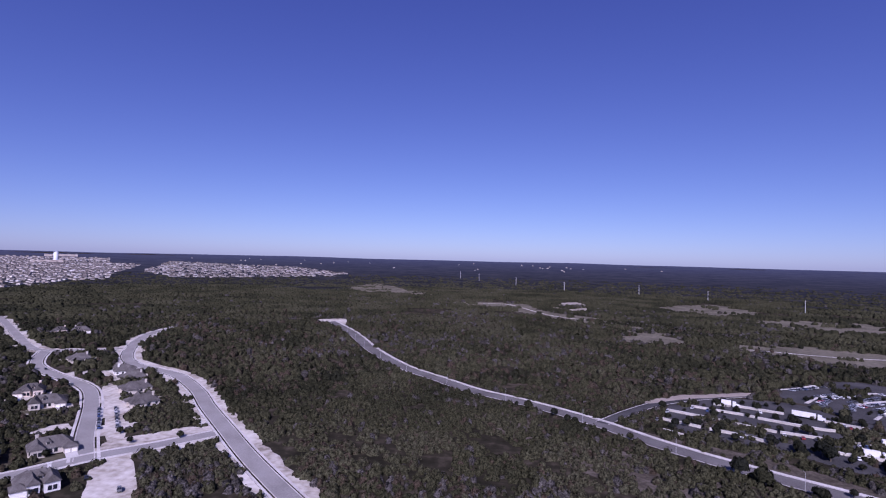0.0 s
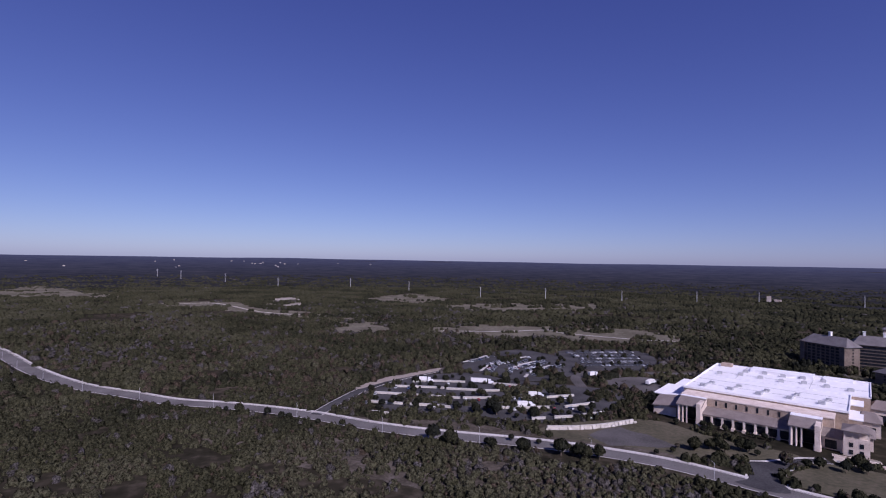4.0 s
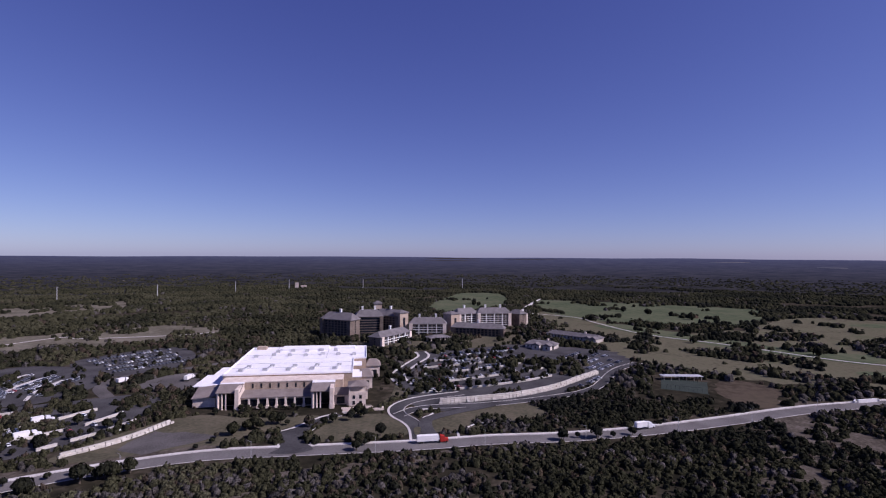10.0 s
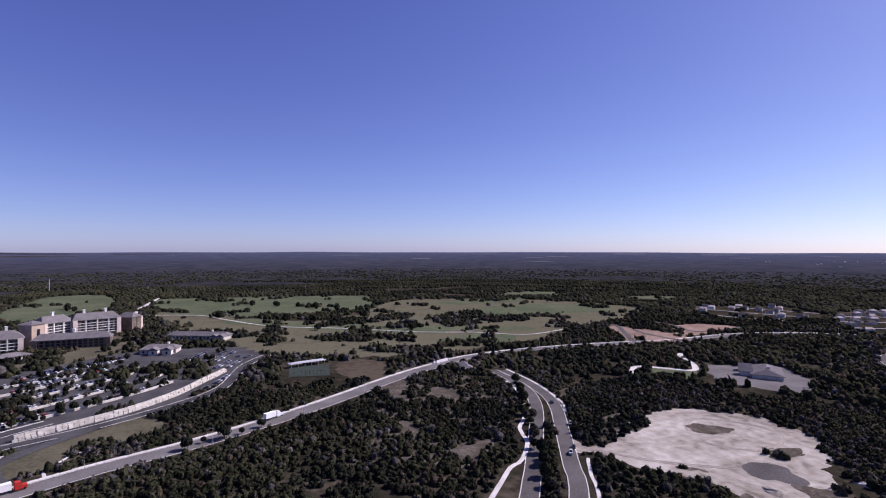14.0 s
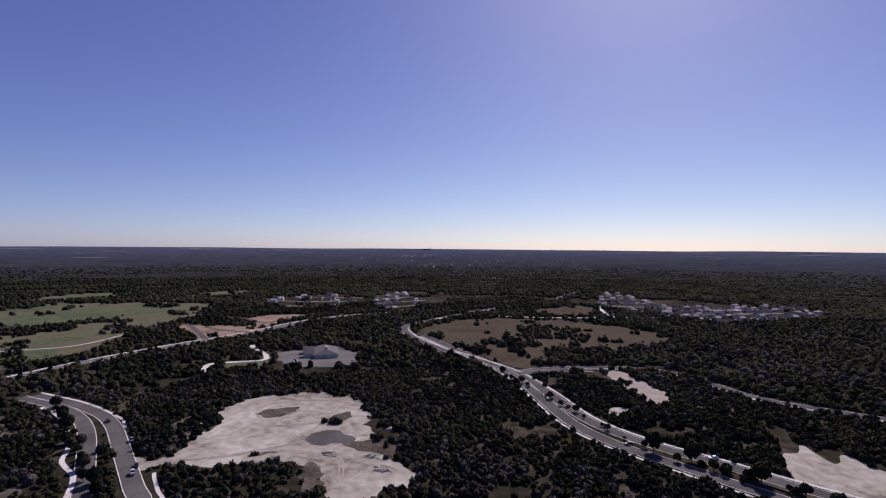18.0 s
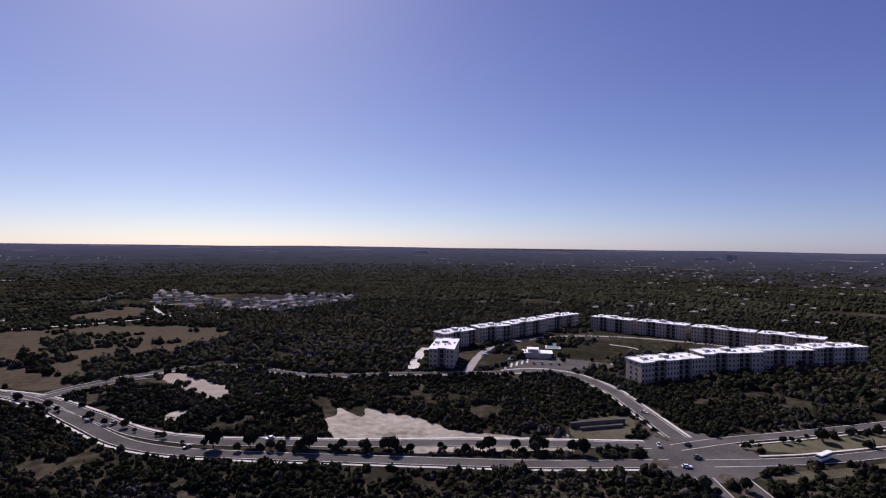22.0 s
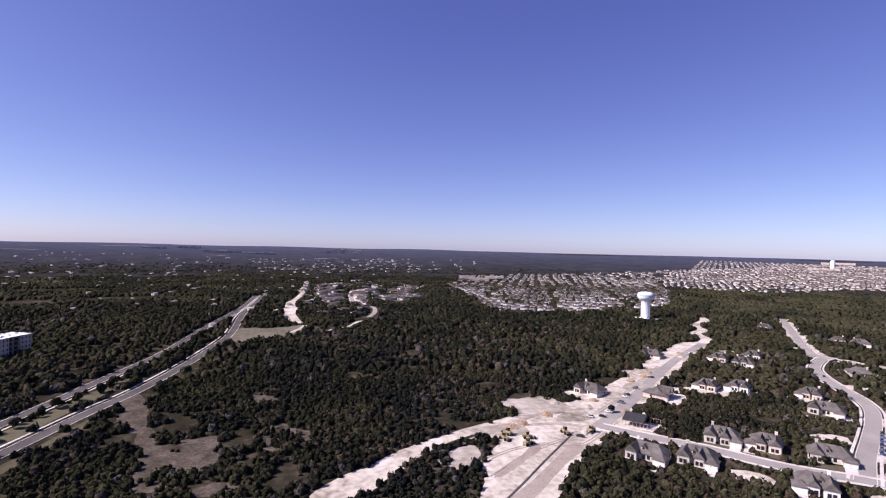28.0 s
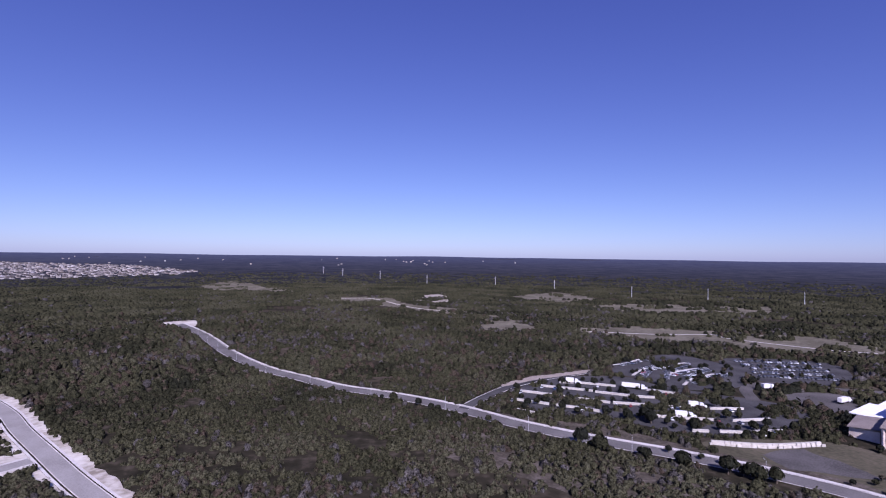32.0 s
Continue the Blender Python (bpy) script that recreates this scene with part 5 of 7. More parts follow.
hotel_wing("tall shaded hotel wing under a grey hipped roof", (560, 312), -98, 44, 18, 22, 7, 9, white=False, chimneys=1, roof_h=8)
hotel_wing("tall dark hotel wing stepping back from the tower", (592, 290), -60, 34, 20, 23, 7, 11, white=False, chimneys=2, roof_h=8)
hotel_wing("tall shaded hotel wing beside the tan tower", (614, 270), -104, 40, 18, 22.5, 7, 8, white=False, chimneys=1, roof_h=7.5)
hotel_tower("tan stone stair tower with a hipped roof", 606, 252, -30, 13, 27)
hotel_tower("small roof tower behind the hotel wings", 640, 300, -60, 10, 34)
hotel_wing("low hotel wing with white framed balconies", (546, 240), -12, 58, 16, 9.5, 3, 10, chimneys=1, roof_h=5.5)
hotel_wing("central hotel lobby block with white piers and balconies", (622, 222), -70, 46, 20, 13.5, 4, 8, chimneys=2, roof_h=7.5)
hotel_tower("broad tan stone tower beside the lobby", 650, 199, -30, 15, 23)
hotel_wing("hotel wing with white framed balconies", (702, 196), -40, 34, 18, 18.5, 6, 6, chimneys=1, roof_h=7.5)
hotel_wing("long hotel wing with white framed balconies", (722, 160), -63, 48, 18, 18.5, 6, 8, chimneys=2, roof_h=7.5)
hotel_wing("end block of the hotel in pale stone", (742, 128), 60, 20, 16, 17, 5, 4, chimneys=0)
hotel_wing("low dark-fronted hotel wing under a long grey roof", (634, 159), -86, 66, 17, 9.5, 3, 14, white=False, chimneys=1, roof_h=5.5)


def canopy():
    b = thing("entrance_canopy", "grey-roofed entrance canopy on stone posts", "canopy", at=pose(575, 192, 0, 0, 0, -48))
    part("roof", Kit().hip(0, 0, 4.6, 26, 15, 2.6, 0.8), M_METALROOF, b)
    for k in range(5):
        for s in (-1, 1):
            part("post", Kit().box(-11.5 + k * 5.75, s * 6.5, 0, 1.1, 1.1, 4.7), M_LIME, b)


canopy()


def lodge(label, mid, turn, length, deep, high, gables):
    b = thing("lodge", label, "lodge", at=pose(mid[0], mid[1], 0, 0, 0, turn))
    part("wall", Kit().box(0, 0, 0, length, deep, high), M_CREAM, b)
    part("roof", Kit().hip(0, 0, high, length, deep, 3.6, 1.1, 0.4), M_METALROOF, b)
    facade(b, -length / 2 + 1, length / 2 - 1, -deep / 2, 1.0, 1, 3, int(length / 4.5), W_TALL)
    for g in gables:
        w = part("gable_wing", Kit().box(g, -deep / 2 - 4, 0, 8, 8, high + 0.4), M_CREAM, b)
        k = Kit().hip(0, 0, 0, 9, 8, 2.6, 0.6, 1.0)
        ob = part("gable_roof", k, M_METALROOF, w)
        ob.matrix_local = pose(g, -deep / 2 - 4, high + 0.4, 0, 0, 90)
        put(W_TALL, "window", b, g, -deep / 2 - 8.05, 1.2)
    part("chimney", Kit().box(length * 0.2, 1, high, 2, 2, 5.5), M_LIME, b)
    clear_area([tuple((pose(mid[0], mid[1], 0, 0, 0, turn) @ Vector((px, py, 0)))[:2]) for px, py in ((-length / 2 - 3, -deep / 2 - 18), (length / 2 + 3, -deep / 2 - 18), (length / 2 + 3, deep / 2 + 3), (-length / 2 - 3, deep / 2 + 3))])


lodge("low cream lodge with a grey gabled roof", (572, 72), -100, 32, 17, 4.2, (10, -2))
lodge("long low lodge beside the golf course", (645, 42), -115, 68, 15, 4.2, (24, 31))
lodge("low grey-roofed building in a pale yard", (294, -394), 130, 36, 21, 3.0, (-9, 8))


# ---- apartment ring ----
def apartments(a, b2, deep, high, label, step_end=0.0, side=1):
    """A four-storey block by the two ends of its front; side: on which hand the block lies behind that front."""
    length = math.hypot(b2[0] - a[0], b2[1] - a[1])
    ang = bearing(a, b2)
    if side < 0:
        a, ang = b2, ang + 180
    b = thing("apartment_block", label, "apartment block", group="apartment ring", at=pose(a[0], a[1], 0, 0, 0, ang))
    seg = max(3, min(6, int(length / 10)))
    w = length / seg
    step = high / 4
    for k in range(seg):
        y0 = (0.0, 2.0, 0.5, 2.4, 0.3, 1.8)[k]
        rise = (0.0, 0.5, 0.25, 0.0, 0.5, 0.2)[k]
        part("wall", Kit().box((k + 0.5) * w, deep / 2 + y0 / 2, 0, w, deep - y0, high + rise), M_APT if k % 2 == 0 else M_APTROSE, b)
        part("roof", Kit().box((k + 0.5) * w, deep / 2 + y0 / 2, high + rise + 0.003, w + 0.9, deep - y0 + 1.8, 0.45), M_MEMBRANE, b, "flat white roof with low parapet")
        part("parapet", Kit().box((k + 0.5) * w, deep + 0.5, high + rise + 0.45, w + 0.9, 0.4, 0.5), M_MEMBRANE, b)
        if k % 2:  # stacks of balconies between pale piers; dark boxes stand in for their shaded niches
            n = max(1, int(w / 4.2))
            for j in range(n):
                x = (k + (j + 0.5) / n) * w
                for f in range(4):
                    put(NICHE, "balcony_niche", b, x, y0 - 0.02, 0.5 + f * step)
                    put(BALC, "balcony", b, x, y0, 0.45 + f * step)
        else:
            n = max(2, int(w / 2.9))
            for j in range(n):
                for f in range(4):
                    put(W_NARROW, "window", b, (k + (j + 0.5) / n) * w, y0 - 0.04, 1.0 + f * step)
    for u, q, h in ((0.5, 5, 2.6), (0.17, 4, 1.8)):
        t = part("stair_tower", Kit().box(length * u, deep * 0.57, high, q, q, h), M_APT, b)
        part("tower_cap", Kit().box(length * u, deep * 0.57, high + h, q + 1, q + 1, 0.4), M_MEMBRANE, t)
    unit = Kit().box(0, 0, 0, 1.6, 1.6, 1.2).mesh("roof_unit", M_STEEL)
    for k in range(6):
        put(unit, "roof_unit", b, length * (0.1 + 0.16 * k), deep * (0.3 + 0.12 * (k % 3)), high + 0.72, 0, "small grey roof unit")
    for s in (0, 1):
        for f in range(4):
            for j in range(2):
                put(W_SMALL, "window", b, s * length + (0.03 if s else -0.03), deep * (0.33 + 0.34 * j), 1.1 + f * high / 4, 90)
    m = pose(a[0], a[1], 0, 0, 0, ang)
    clear_area([tuple((m @ Vector((x, y, 0)))[:2]) for x, y in ((-3, -4), (length + 3, -4), (length + 3, deep + 3), (-3, deep + 3))])


HIGH = 15.2
FOUR = "four-storey beige apartment block with a flat white roof"
apartments((-149, -397), (-167, -387), 46, HIGH, FOUR + " at the ramp", side=1)
for p, q, s in (((-188, -458), (-229, -472), 1), ((-236, -481), (-276, -485), 1), ((-283, -494), (-339, -515), 1), ((-347, -523), (-404, -541), 1)):
    apartments(p, q, 17, HIGH, FOUR, side=s)
for p, q in (((-408, -521), (-426, -474)), ((-434, -472), (-457, -424)), ((-462, -421), (-487, -367)), ((-492, -366), (-514, -316))):
    apartments(p, q, 17, HIGH, FOUR + " across the court", side=1)
for p, q in (((-279, -298), (-337, -294)), ((-350, -306), (-402, -293)), ((-408, -302), (-454, -285)), ((-462, -293), (-514, -280))):
    apartments(p, q, 18, HIGH, FOUR + " above the trees", side=1)


def clubhouse():
    b = thing("clubhouse", "low pale clubhouse with a white flat roof", "clubhouse", at=pose(-255, -403, 0, 0, 0, 150))
    part("wall", Kit().box(0, 0, 0, 26, 14, 4.6).box(-3, 1, 4.6, 9, 9, 2.6), M_APT, b)
    for x, y, z, sx, sy in ((-9, 0, 4.61, 10, 15.5), (8, 0, 4.61, 13, 15.5), (-3, 1, 7.2, 10.5, 10.5)):
        part("roof", Kit().box(x, y, z, sx, sy, 0.5), M_MEMBRANE, b, "white flat roof")
    facade(b, -12, 12, 7, 0.6, 1, 3, 7, W_TALL, out=1)
    for k in range(6):
        part("post", Kit().box(-11 + k * 4.4, 9, 0, 0.6, 0.6, 4.6), M_LIME, b)
    p = thing("swimming_pool", "pale blue swimming pool with a concrete rim", "pool", at=pose(-300, -443, 0, 0, 0, 55))
    part("rim", Kit().box(0, 0, 0.15, 34, 15, 0.25), M_CONCRETE, p)
    part("water", Kit().box(0, 0, 0.38, 31, 12, 0.05), M_WATER, p)


clubhouse()


# ---- estate houses ----
def make_house(label, w, d, wall, roof, flip=1, porch=True, gables=2):
    """A one and a half storey brick house that faces -y; its parts round the middle of its base."""
    b = thing("house", label, "house", group="estate houses")
    part("wall", Kit().box(0, 2, 0, w, d, 3.6), wall, b)
    part("roof", Kit().hip(0, 2, 3.6, w, d, 5.2, 0.7, 0.15), roof, b, "grey shingled hipped roof")
    gx = [-w * 0.3 * flip, w * 0.12 * flip][:gables]
    for i, x in enumerate(gx):
        gw, gd = (6.6, 7.0) if i == 0 else (5.2, 5.6)
        g = part("gable_wing", Kit().box(x, 2 - d / 2 - 1.0, 0, gw, gd, 4.8).add(
            [(x - gw / 2, 2 - d / 2 - 1 - gd / 2 + 0.05, 4.8), (x + gw / 2, 2 - d / 2 - 1 - gd / 2 + 0.05, 4.8), (x, 2 - d / 2 - 1 - gd / 2 + 0.05, 8.4),
             (x - gw / 2, 2 - d / 2 - 0.6 - gd / 2, 4.8), (x + gw / 2, 2 - d / 2 - 0.6 - gd / 2, 4.8), (x, 2 - d / 2 - 0.6 - gd / 2, 8.4)], [(0, 1, 2), (5, 4, 3), (0, 2, 5, 3), (2, 1, 4, 5)]), wall, b)
        r = part("gable_roof", Kit().hip(0, 0, 0, gd + 5, gw, 3.7, 0.5, 1.0), roof, g)
        r.matrix_local = pose(x, 2 - d / 2 - 0.9 + 2.4, 4.8, 0, 0, 90)
        put(W_TALL, "window", b, x - 1.1, 2 - d / 2 - 1.05 - gd / 2, 1.0)
        put(W_TALL, "window", b, x + 1.1, 2 - d / 2 - 1.05 - gd / 2, 1.0)
        put(W_SMALL, "window", b, x, 2 - d / 2 - 1.02 - gd / 2, 5.0)
    gar = part("garage_wing", Kit().box(w * 0.42 * flip, 2 - d / 2 + 0.2, 0, 7, 8, 3.4), wall, b)
    part("garage_roof", Kit().hip(w * 0.42 * flip, 2 - d / 2 + 0.2, 3.4, 7, 8.2, 2.4, 0.5), roof, gar)
    for k in (-1, 1):
        part("garage_door", Kit().box(w * 0.42 * flip + k * 1.65, 2 - d / 2 - 3.85, 0.05, 2.6, 0.2, 2.3), M_WHITE, b, "white panelled garage door")
    part("front_door", Kit().box(-0.5, 2 - d / 2 - 0.06, 0.1, 1.2, 0.2, 2.2), M_TIMBER, b)
    for x in (-w * 0.44, -w * 0.02, w * 0.1):
        put(W_TALL, "window", b, x, 2 - d / 2 - 0.04, 0.9)
    for k in range(4):
        put(W_SMALL, "window", b, -w / 2 + w * (k + 0.5) / 4, 2 + d / 2 + 0.04, 1.2)
    for s in (-1, 1):
        for k in range(2):
            put(W_SMALL, "window", b, s * (w / 2 + 0.03), 2 - d / 4 + k * d / 2, 1.2, 90)
    rear = part("rear_wing", Kit().box(w * 0.2 * flip, 2 + d / 2 + 1.2, 0, 8, 5, 3.5), wall, b)
    part("rear_roof", Kit().hip(w * 0.2 * flip, 2 + d / 2 - 1.0, 3.5, 8, 9.4, 3.6, 0.6, 0.1), roof, rear)
    loft = part("dormer", Kit().box(-w * 0.06 * flip, 2 - d * 0.24, 5.0, 2.6, 3.0, 1.9), wall, b)
    lid = part("dormer_roof", Kit().hip(0, 0, 0, 3.8, 2.7, 1.3, 0.25, 1.0), roof, loft)
    lid.matrix_local = pose(-w * 0.06 * flip, 2 - d * 0.24, 6.9, 0, 0, 90)
    put(W_SMALL, "window", b, -w * 0.06 * flip, 2 - d * 0.24 - 1.55, 5.4)
    part("chimney", Kit().box(w * 0.3 * -flip, 4, 5, 1.5, 1.1, 5.0).box(w * 0.3 * -flip, 4, 10, 1.9, 1.5, 0.3), wall, b)
    part("driveway", Kit().box(w * 0.42 * flip, 2 - d / 2 - 8.5, 0.12, 6, 9, 0.15), M_CONCRETE, b, "pale concrete driveway")
    return b


HOUSES = [make_house("large cream brick house with a grey hipped roof", 20, 14, M_CREAM, M_SHINGLE, 1),
          make_house("pale stone house with a steep grey shingled roof", 18, 13, M_LIME, M_SHINGLE, -1),
          make_house("wide cream house with a dark grey gabled roof", 22, 13, M_CREAM, M_SHINGLE, 1, gables=1),
          make_house("white-fronted house with a grey hipped roof", 18, 14, M_WHITE, M_SHINGLE, -1)]
PLOTS = [  # x, y, turn, kind
    (-249, 197, 47, 0), (-237, 213, 45, 1), (-219, 233, 47, 2), (-191, 197, 50, 3), (-232, 143, 40, 2), (-225, 165, 45, 0),
    (-347, 261, 40, 1), (-341, 283, 40, 3), (-318, 321, 38, 1), (-285, 299, 38, 2), (-282, 372, 225, 0), (-258, 344, 225, 2), (-231, 315, 228, 0),
    (-343, 166, 30, 2), (-330, 212, 135, 1), (-457, 284, 35, 2), (-622, 553, 40, 0), (-446, 384, 40, 3), (-374, 425, 225, 0), (-438, 341, 40, 1), (-502, 570, 40, 2), (-418, 350, 40, 0), (-305, 392, 225, 3), (-520, 560, 40, 1)]
used = set()
for x, y, turn, k in PLOTS:
    m = pose(x, y, 0, 0, 0, turn)
    if k in used:
        copy_thing(HOUSES[k], m)
    else:
        HOUSES[k].matrix_world = m @ Matrix.Scale(0.82, 4)
        used.add(k)
    yard = [tuple((m @ Vector((px, py, 0)))[:2]) for px, py in ((-11, -12), (12, -12), (12, 9), (-11, 9))]
    clear_area(yard)
    if x > -400 and (x, y) not in ((-249, 197), (-237, 213), (-219, 233), (-232, 143), (-225, 165), (-191, 197)):
        patch("house_plot", [tuple((m @ Vector((px, py, 0)))[:2]) for px, py in ((-13, -15), (0, -17), (14, -16), (15, -6), (12, 3), (2, -4), (-12, -6))], M_CHALK, "white scraped soil before the house", "building plot", z=0.02, ragged=1.5, seed=int(-x))
    if (x, y) in ((-249, 197), (-237, 213), (-219, 233), (-347, 261), (-341, 283), (-285, 299)):
        k2 = Kit().add([(*(m @ Vector((px, py, 0)))[:2], 0.05 + 0.004 * len(used)) for px, py in ((-12, -14), (11, -14), (11, -6), (-12, -6))], [(0, 1, 2, 3)])
        solid("front_lawn", k2, M_LAWN, "dry mown front lawn of the house", "lawn", kind="structure")
for x, y, w in ((-214, 270, 22), (-236, 296, 22), (-262, 322, 20), (-300, 140, 26), (-395, 232, 24), (-418, 268, 26), (-270, 166, 20), (-205, 180, 14), (-474, 380, 20), (-304, 385, 18), (-335, 385, 16), (-345, 235, 14), (-245, 262, 14)):
    patch("building_plot", [(x - w * 0.6, y - w * 0.3), (x, y - w * 0.6), (x + w * 0.6, y - w * 0.1), (x + w * 0.3, y + w * 0.5), (x - w * 0.3, y + w * 0.45)], M_CHALK, "white scraped building plot", "building plot", z=0.02, ragged=3, seed=int(w))


def shell_house():
    b = thing("house_shell", "unfinished timber house frame on a slab", "house", at=pose(-276, 166, 0, 0, 0, 45))
    part("slab", Kit().box(0, 0, 0.05, 19, 14, 0.35), M_CONCRETE, b)
    for x in range(-9, 10, 2):
        for y in (-6.8, 6.8):
            part("stud", Kit().box(x, y, 0.4, 0.25, 0.25, 2.8), M_TIMBER, b)
    part("top_plate", Kit().box(0, -6.8, 3.2, 18.4, 0.3, 0.3).box(0, 6.8, 3.2, 18.4, 0.3, 0.3), M_TIMBER, b)
    for x in range(-9, 10, 3):
        part("rafter", Kit().tube((x, -7.4, 3.4), (x, 0, 6.4), 0.15, 0.15, 4).tube((x, 7.4, 3.4), (x, 0, 6.4), 0.15, 0.15, 4), M_DARK, b)
    part("roof_sheet", Kit().hip(-3, 0, 3.5, 11, 13.4, 3.0, 0.3, 1.0), M_DARK, b, "dark roof underlay")


shell_house()


# ---- dense estate in the distance ----
def small_house(label, w, d, h, wall):
    b = thing("estate_house", label, "house", group="distant estate")
    part("wall", Kit().box(0, 0, 0, w, d, h).box(w * 0.25, -d / 2 - 1.5, 0, w * 0.45, 3, h * 0.9), wall, b)
    part("roof", Kit().hip(0, 0, h, w, d, 3.6, 0.5, 0.3).hip(w * 0.25, -d / 2 - 1.2, h * 0.9, w * 0.45, 3.6, 1.8, 0.4, 0.2), M_PALESHINGLE, b)
    return b


KINDS = [small_house("two-storey pale house under a brown-grey roof", 12, 11, 5.4, M_CREAM), small_house("low beige house under a brown-grey roof", 14, 12, 3.4, M_LIME),
         small_house("two-storey white house under a grey roof", 11, 12, 5.6, M_WHITE)]
first = [True] * 3
H1 = FAR_TOWNS[3]
LOTS = []
for i in range(52):
    for j in range(44):
        u, v = 17.0 * i, 15.0 * j + (6 if i % 2 else 0) + 5 * math.sin(i * 0.5)
        x, y = -1560 + 0.94 * u + 0.34 * v, 60 + -0.34 * u + 0.94 * v + 190
        if i % 3 != 2 and j % 9 != 4 and x > -1330 and inside(H1, np.array([x]), np.array([y]))[0] and rnd.random() < 0.93:
            LOTS.append((math.hypot(x, y), x + rnd.uniform(-1.5, 1.5), y + rnd.uniform(-1.5, 1.5), -20 + (180 if i % 3 else 0) + rnd.uniform(-6, 6)))
LOTS.sort()
for _, x, y, turn in LOTS[:280]:
    k = rnd.randrange(3)
    m = pose(x, y, land1(x, y) + 0.6, 0, 0, turn)
    if first[k]:
        KINDS[k].matrix_world, first[k] = m @ Matrix.Scale(0.66, 4), False
    else:
        copy_thing(KINDS[k], m)
walls, roofs = Kit(), Kit()
for _, x, y, turn in LOTS[280:]:
    w, d, h, g = rnd.uniform(7.5, 9.5), rnd.uniform(7, 8.5), rnd.choice((2.2, 3.6, 3.7)), land1(x, y) + 0.5
    c, q = math.cos(radians(turn)), math.sin(radians(turn))
    for kit, piece in ((walls, Kit().box(0, 0, 0, w, d, h)), (roofs, Kit().hip(0, 0, h, w, d, 2.3, 0.35, rnd.choice((0.2, 0.8))))):
        kit.add([(x + e[0] * c - e[1] * q, y + e[0] * q + e[1] * c, g + e[2]) for e in piece.v], piece.f)
rest = thing("distant_estate", "tight rows of small pale houses behind the first streets", "houses", kind="stuff")
tagged(part("wall", walls, M_TANWALL, rest), kind="stuff")
tagged(part("roof", roofs, M_PALESHINGLE, rest), kind="stuff")
road("street", [(-1430, 262), (-1200, 262), (-1000, 266), (-830, 290)], 9, M_PALEROAD, "pale estate street at the wood's edge", kerb=False, clear=4, z=0.8)
road("street", [(-800, 270), (-850, 420), (-900, 560), (-1180, 770)], 8, M_PALEROAD, "pale estate street", kerb=False, clear=4, z=0.8)


def far_houses(name, label, polys, n, seed, mats, lo=9, hi=15, grow_far=1.0):
    """Distant roofs beyond counting, joined."""
    r = random.Random(seed)
    k, k2 = Kit(), Kit()
    for poly, m in zip(polys, n):
        xs, ys = [p[0] for p in poly], [p[1] for p in poly]
        made = 0
        while made < m:
            x, y = r.uniform(min(xs), max(xs)), r.uniform(min(ys), max(ys))
            if not inside(poly, np.array([x]), np.array([y]))[0]:
                continue
            made += 1
            w, d, g = r.uniform(lo, hi), r.uniform(lo, hi), land1(x, y)
            h = r.uniform(2.8, 4.6)
            k.box(x, y, g - 1, w, d, h + 1, r.choice((20, 25, 60, 110)))
            k2.hip(x, y, g + h, w, d, r.uniform(0.9, 1.8), 0.3, r.choice((0.3, 0.9)))
    b = thing(name, label, "houses", kind="stuff")
    for nm, kit, mt in (("wall", k, mats[0]), ("roof", k2, mats[1])):
        tagged(part(nm, kit, mt, b), kind="stuff")


def far_estate(label, poly, turn, seed, along=25, row=34, drop=0.1, most=2500, size=1.0, pale=0.35):
    """Rows of distant houses along pale streets, joined."""
    r = random.Random(seed)
    kits = [Kit(), Kit(), Kit(), Kit()]
    clear_area(poly, 0.1)
    cx, cy = sum(p[0] for p in poly) / len(poly), sum(p[1] for p in poly) / len(poly)
    reach = max(math.hypot(p[0] - cx, p[1] - cy) for p in poly)
    c, s = math.cos(radians(turn)), math.sin(radians(turn))

    def lay(kit, local, x, y, z):
        kit.add([(x + p[0] * c - p[1] * s, y + p[0] * s + p[1] * c, z + p[2]) for p in local.v], local.f)

    n, made = int(reach / row) + 1, 0
    for j in range(-n, n):
        bend = 7 * math.sin(j * 0.7 + seed)
        for i in range(-int(reach / along) - 1, int(reach / along) + 2):
            u, v = i * along + r.uniform(-2, 2), j * row + bend * math.sin(i * 0.21) + r.uniform(-1.5, 1.5)
            x, y = cx + u * c - v * s, cy + u * s + v * c
            if made >= most or not inside(poly, np.array([x]), np.array([y]))[0]:
                continue
            g = land1(x, y)
            if j % 2 == 0:
                lay(kits[3], Kit().box(0, row / 2, 1.0, along + 2, 6, 0.2), x, y, g)
            if r.random() < drop:
                continue
            made += 1
            w, d, h = r.uniform(11, 15) * size, r.uniform(10, 13) * size, r.choice((3.0, 3.2, 5.6, 5.8)) * (0.5 + 0.5 * size)
            lay(kits[0], Kit().box(0, 0, -1, w, d, h + 1).box(w * 0.24, -d / 2 - 1.4, -1, w * 0.42, 2.8, h + 0.6), x, y, g)
            lay(kits[1 + (r.random() < pale)], Kit().hip(0, 0, h, w, d, r.uniform(2.6, 3.8) * size, 0.5, r.choice((0.2, 0.8))), x, y, g)
    b = thing("distant_estate", label, "houses", kind="stuff")
    for nm, kit, mt in zip(("wall", "roof", "roof", "street"), kits, (M_TANWALL, M_PALESHINGLE, M_MIXROOF if pale < 0.5 else M_LIGHTROOF, M_PALEROAD)):
        if kit.v:
            tagged(part(nm, kit, mt, b), kind="stuff")


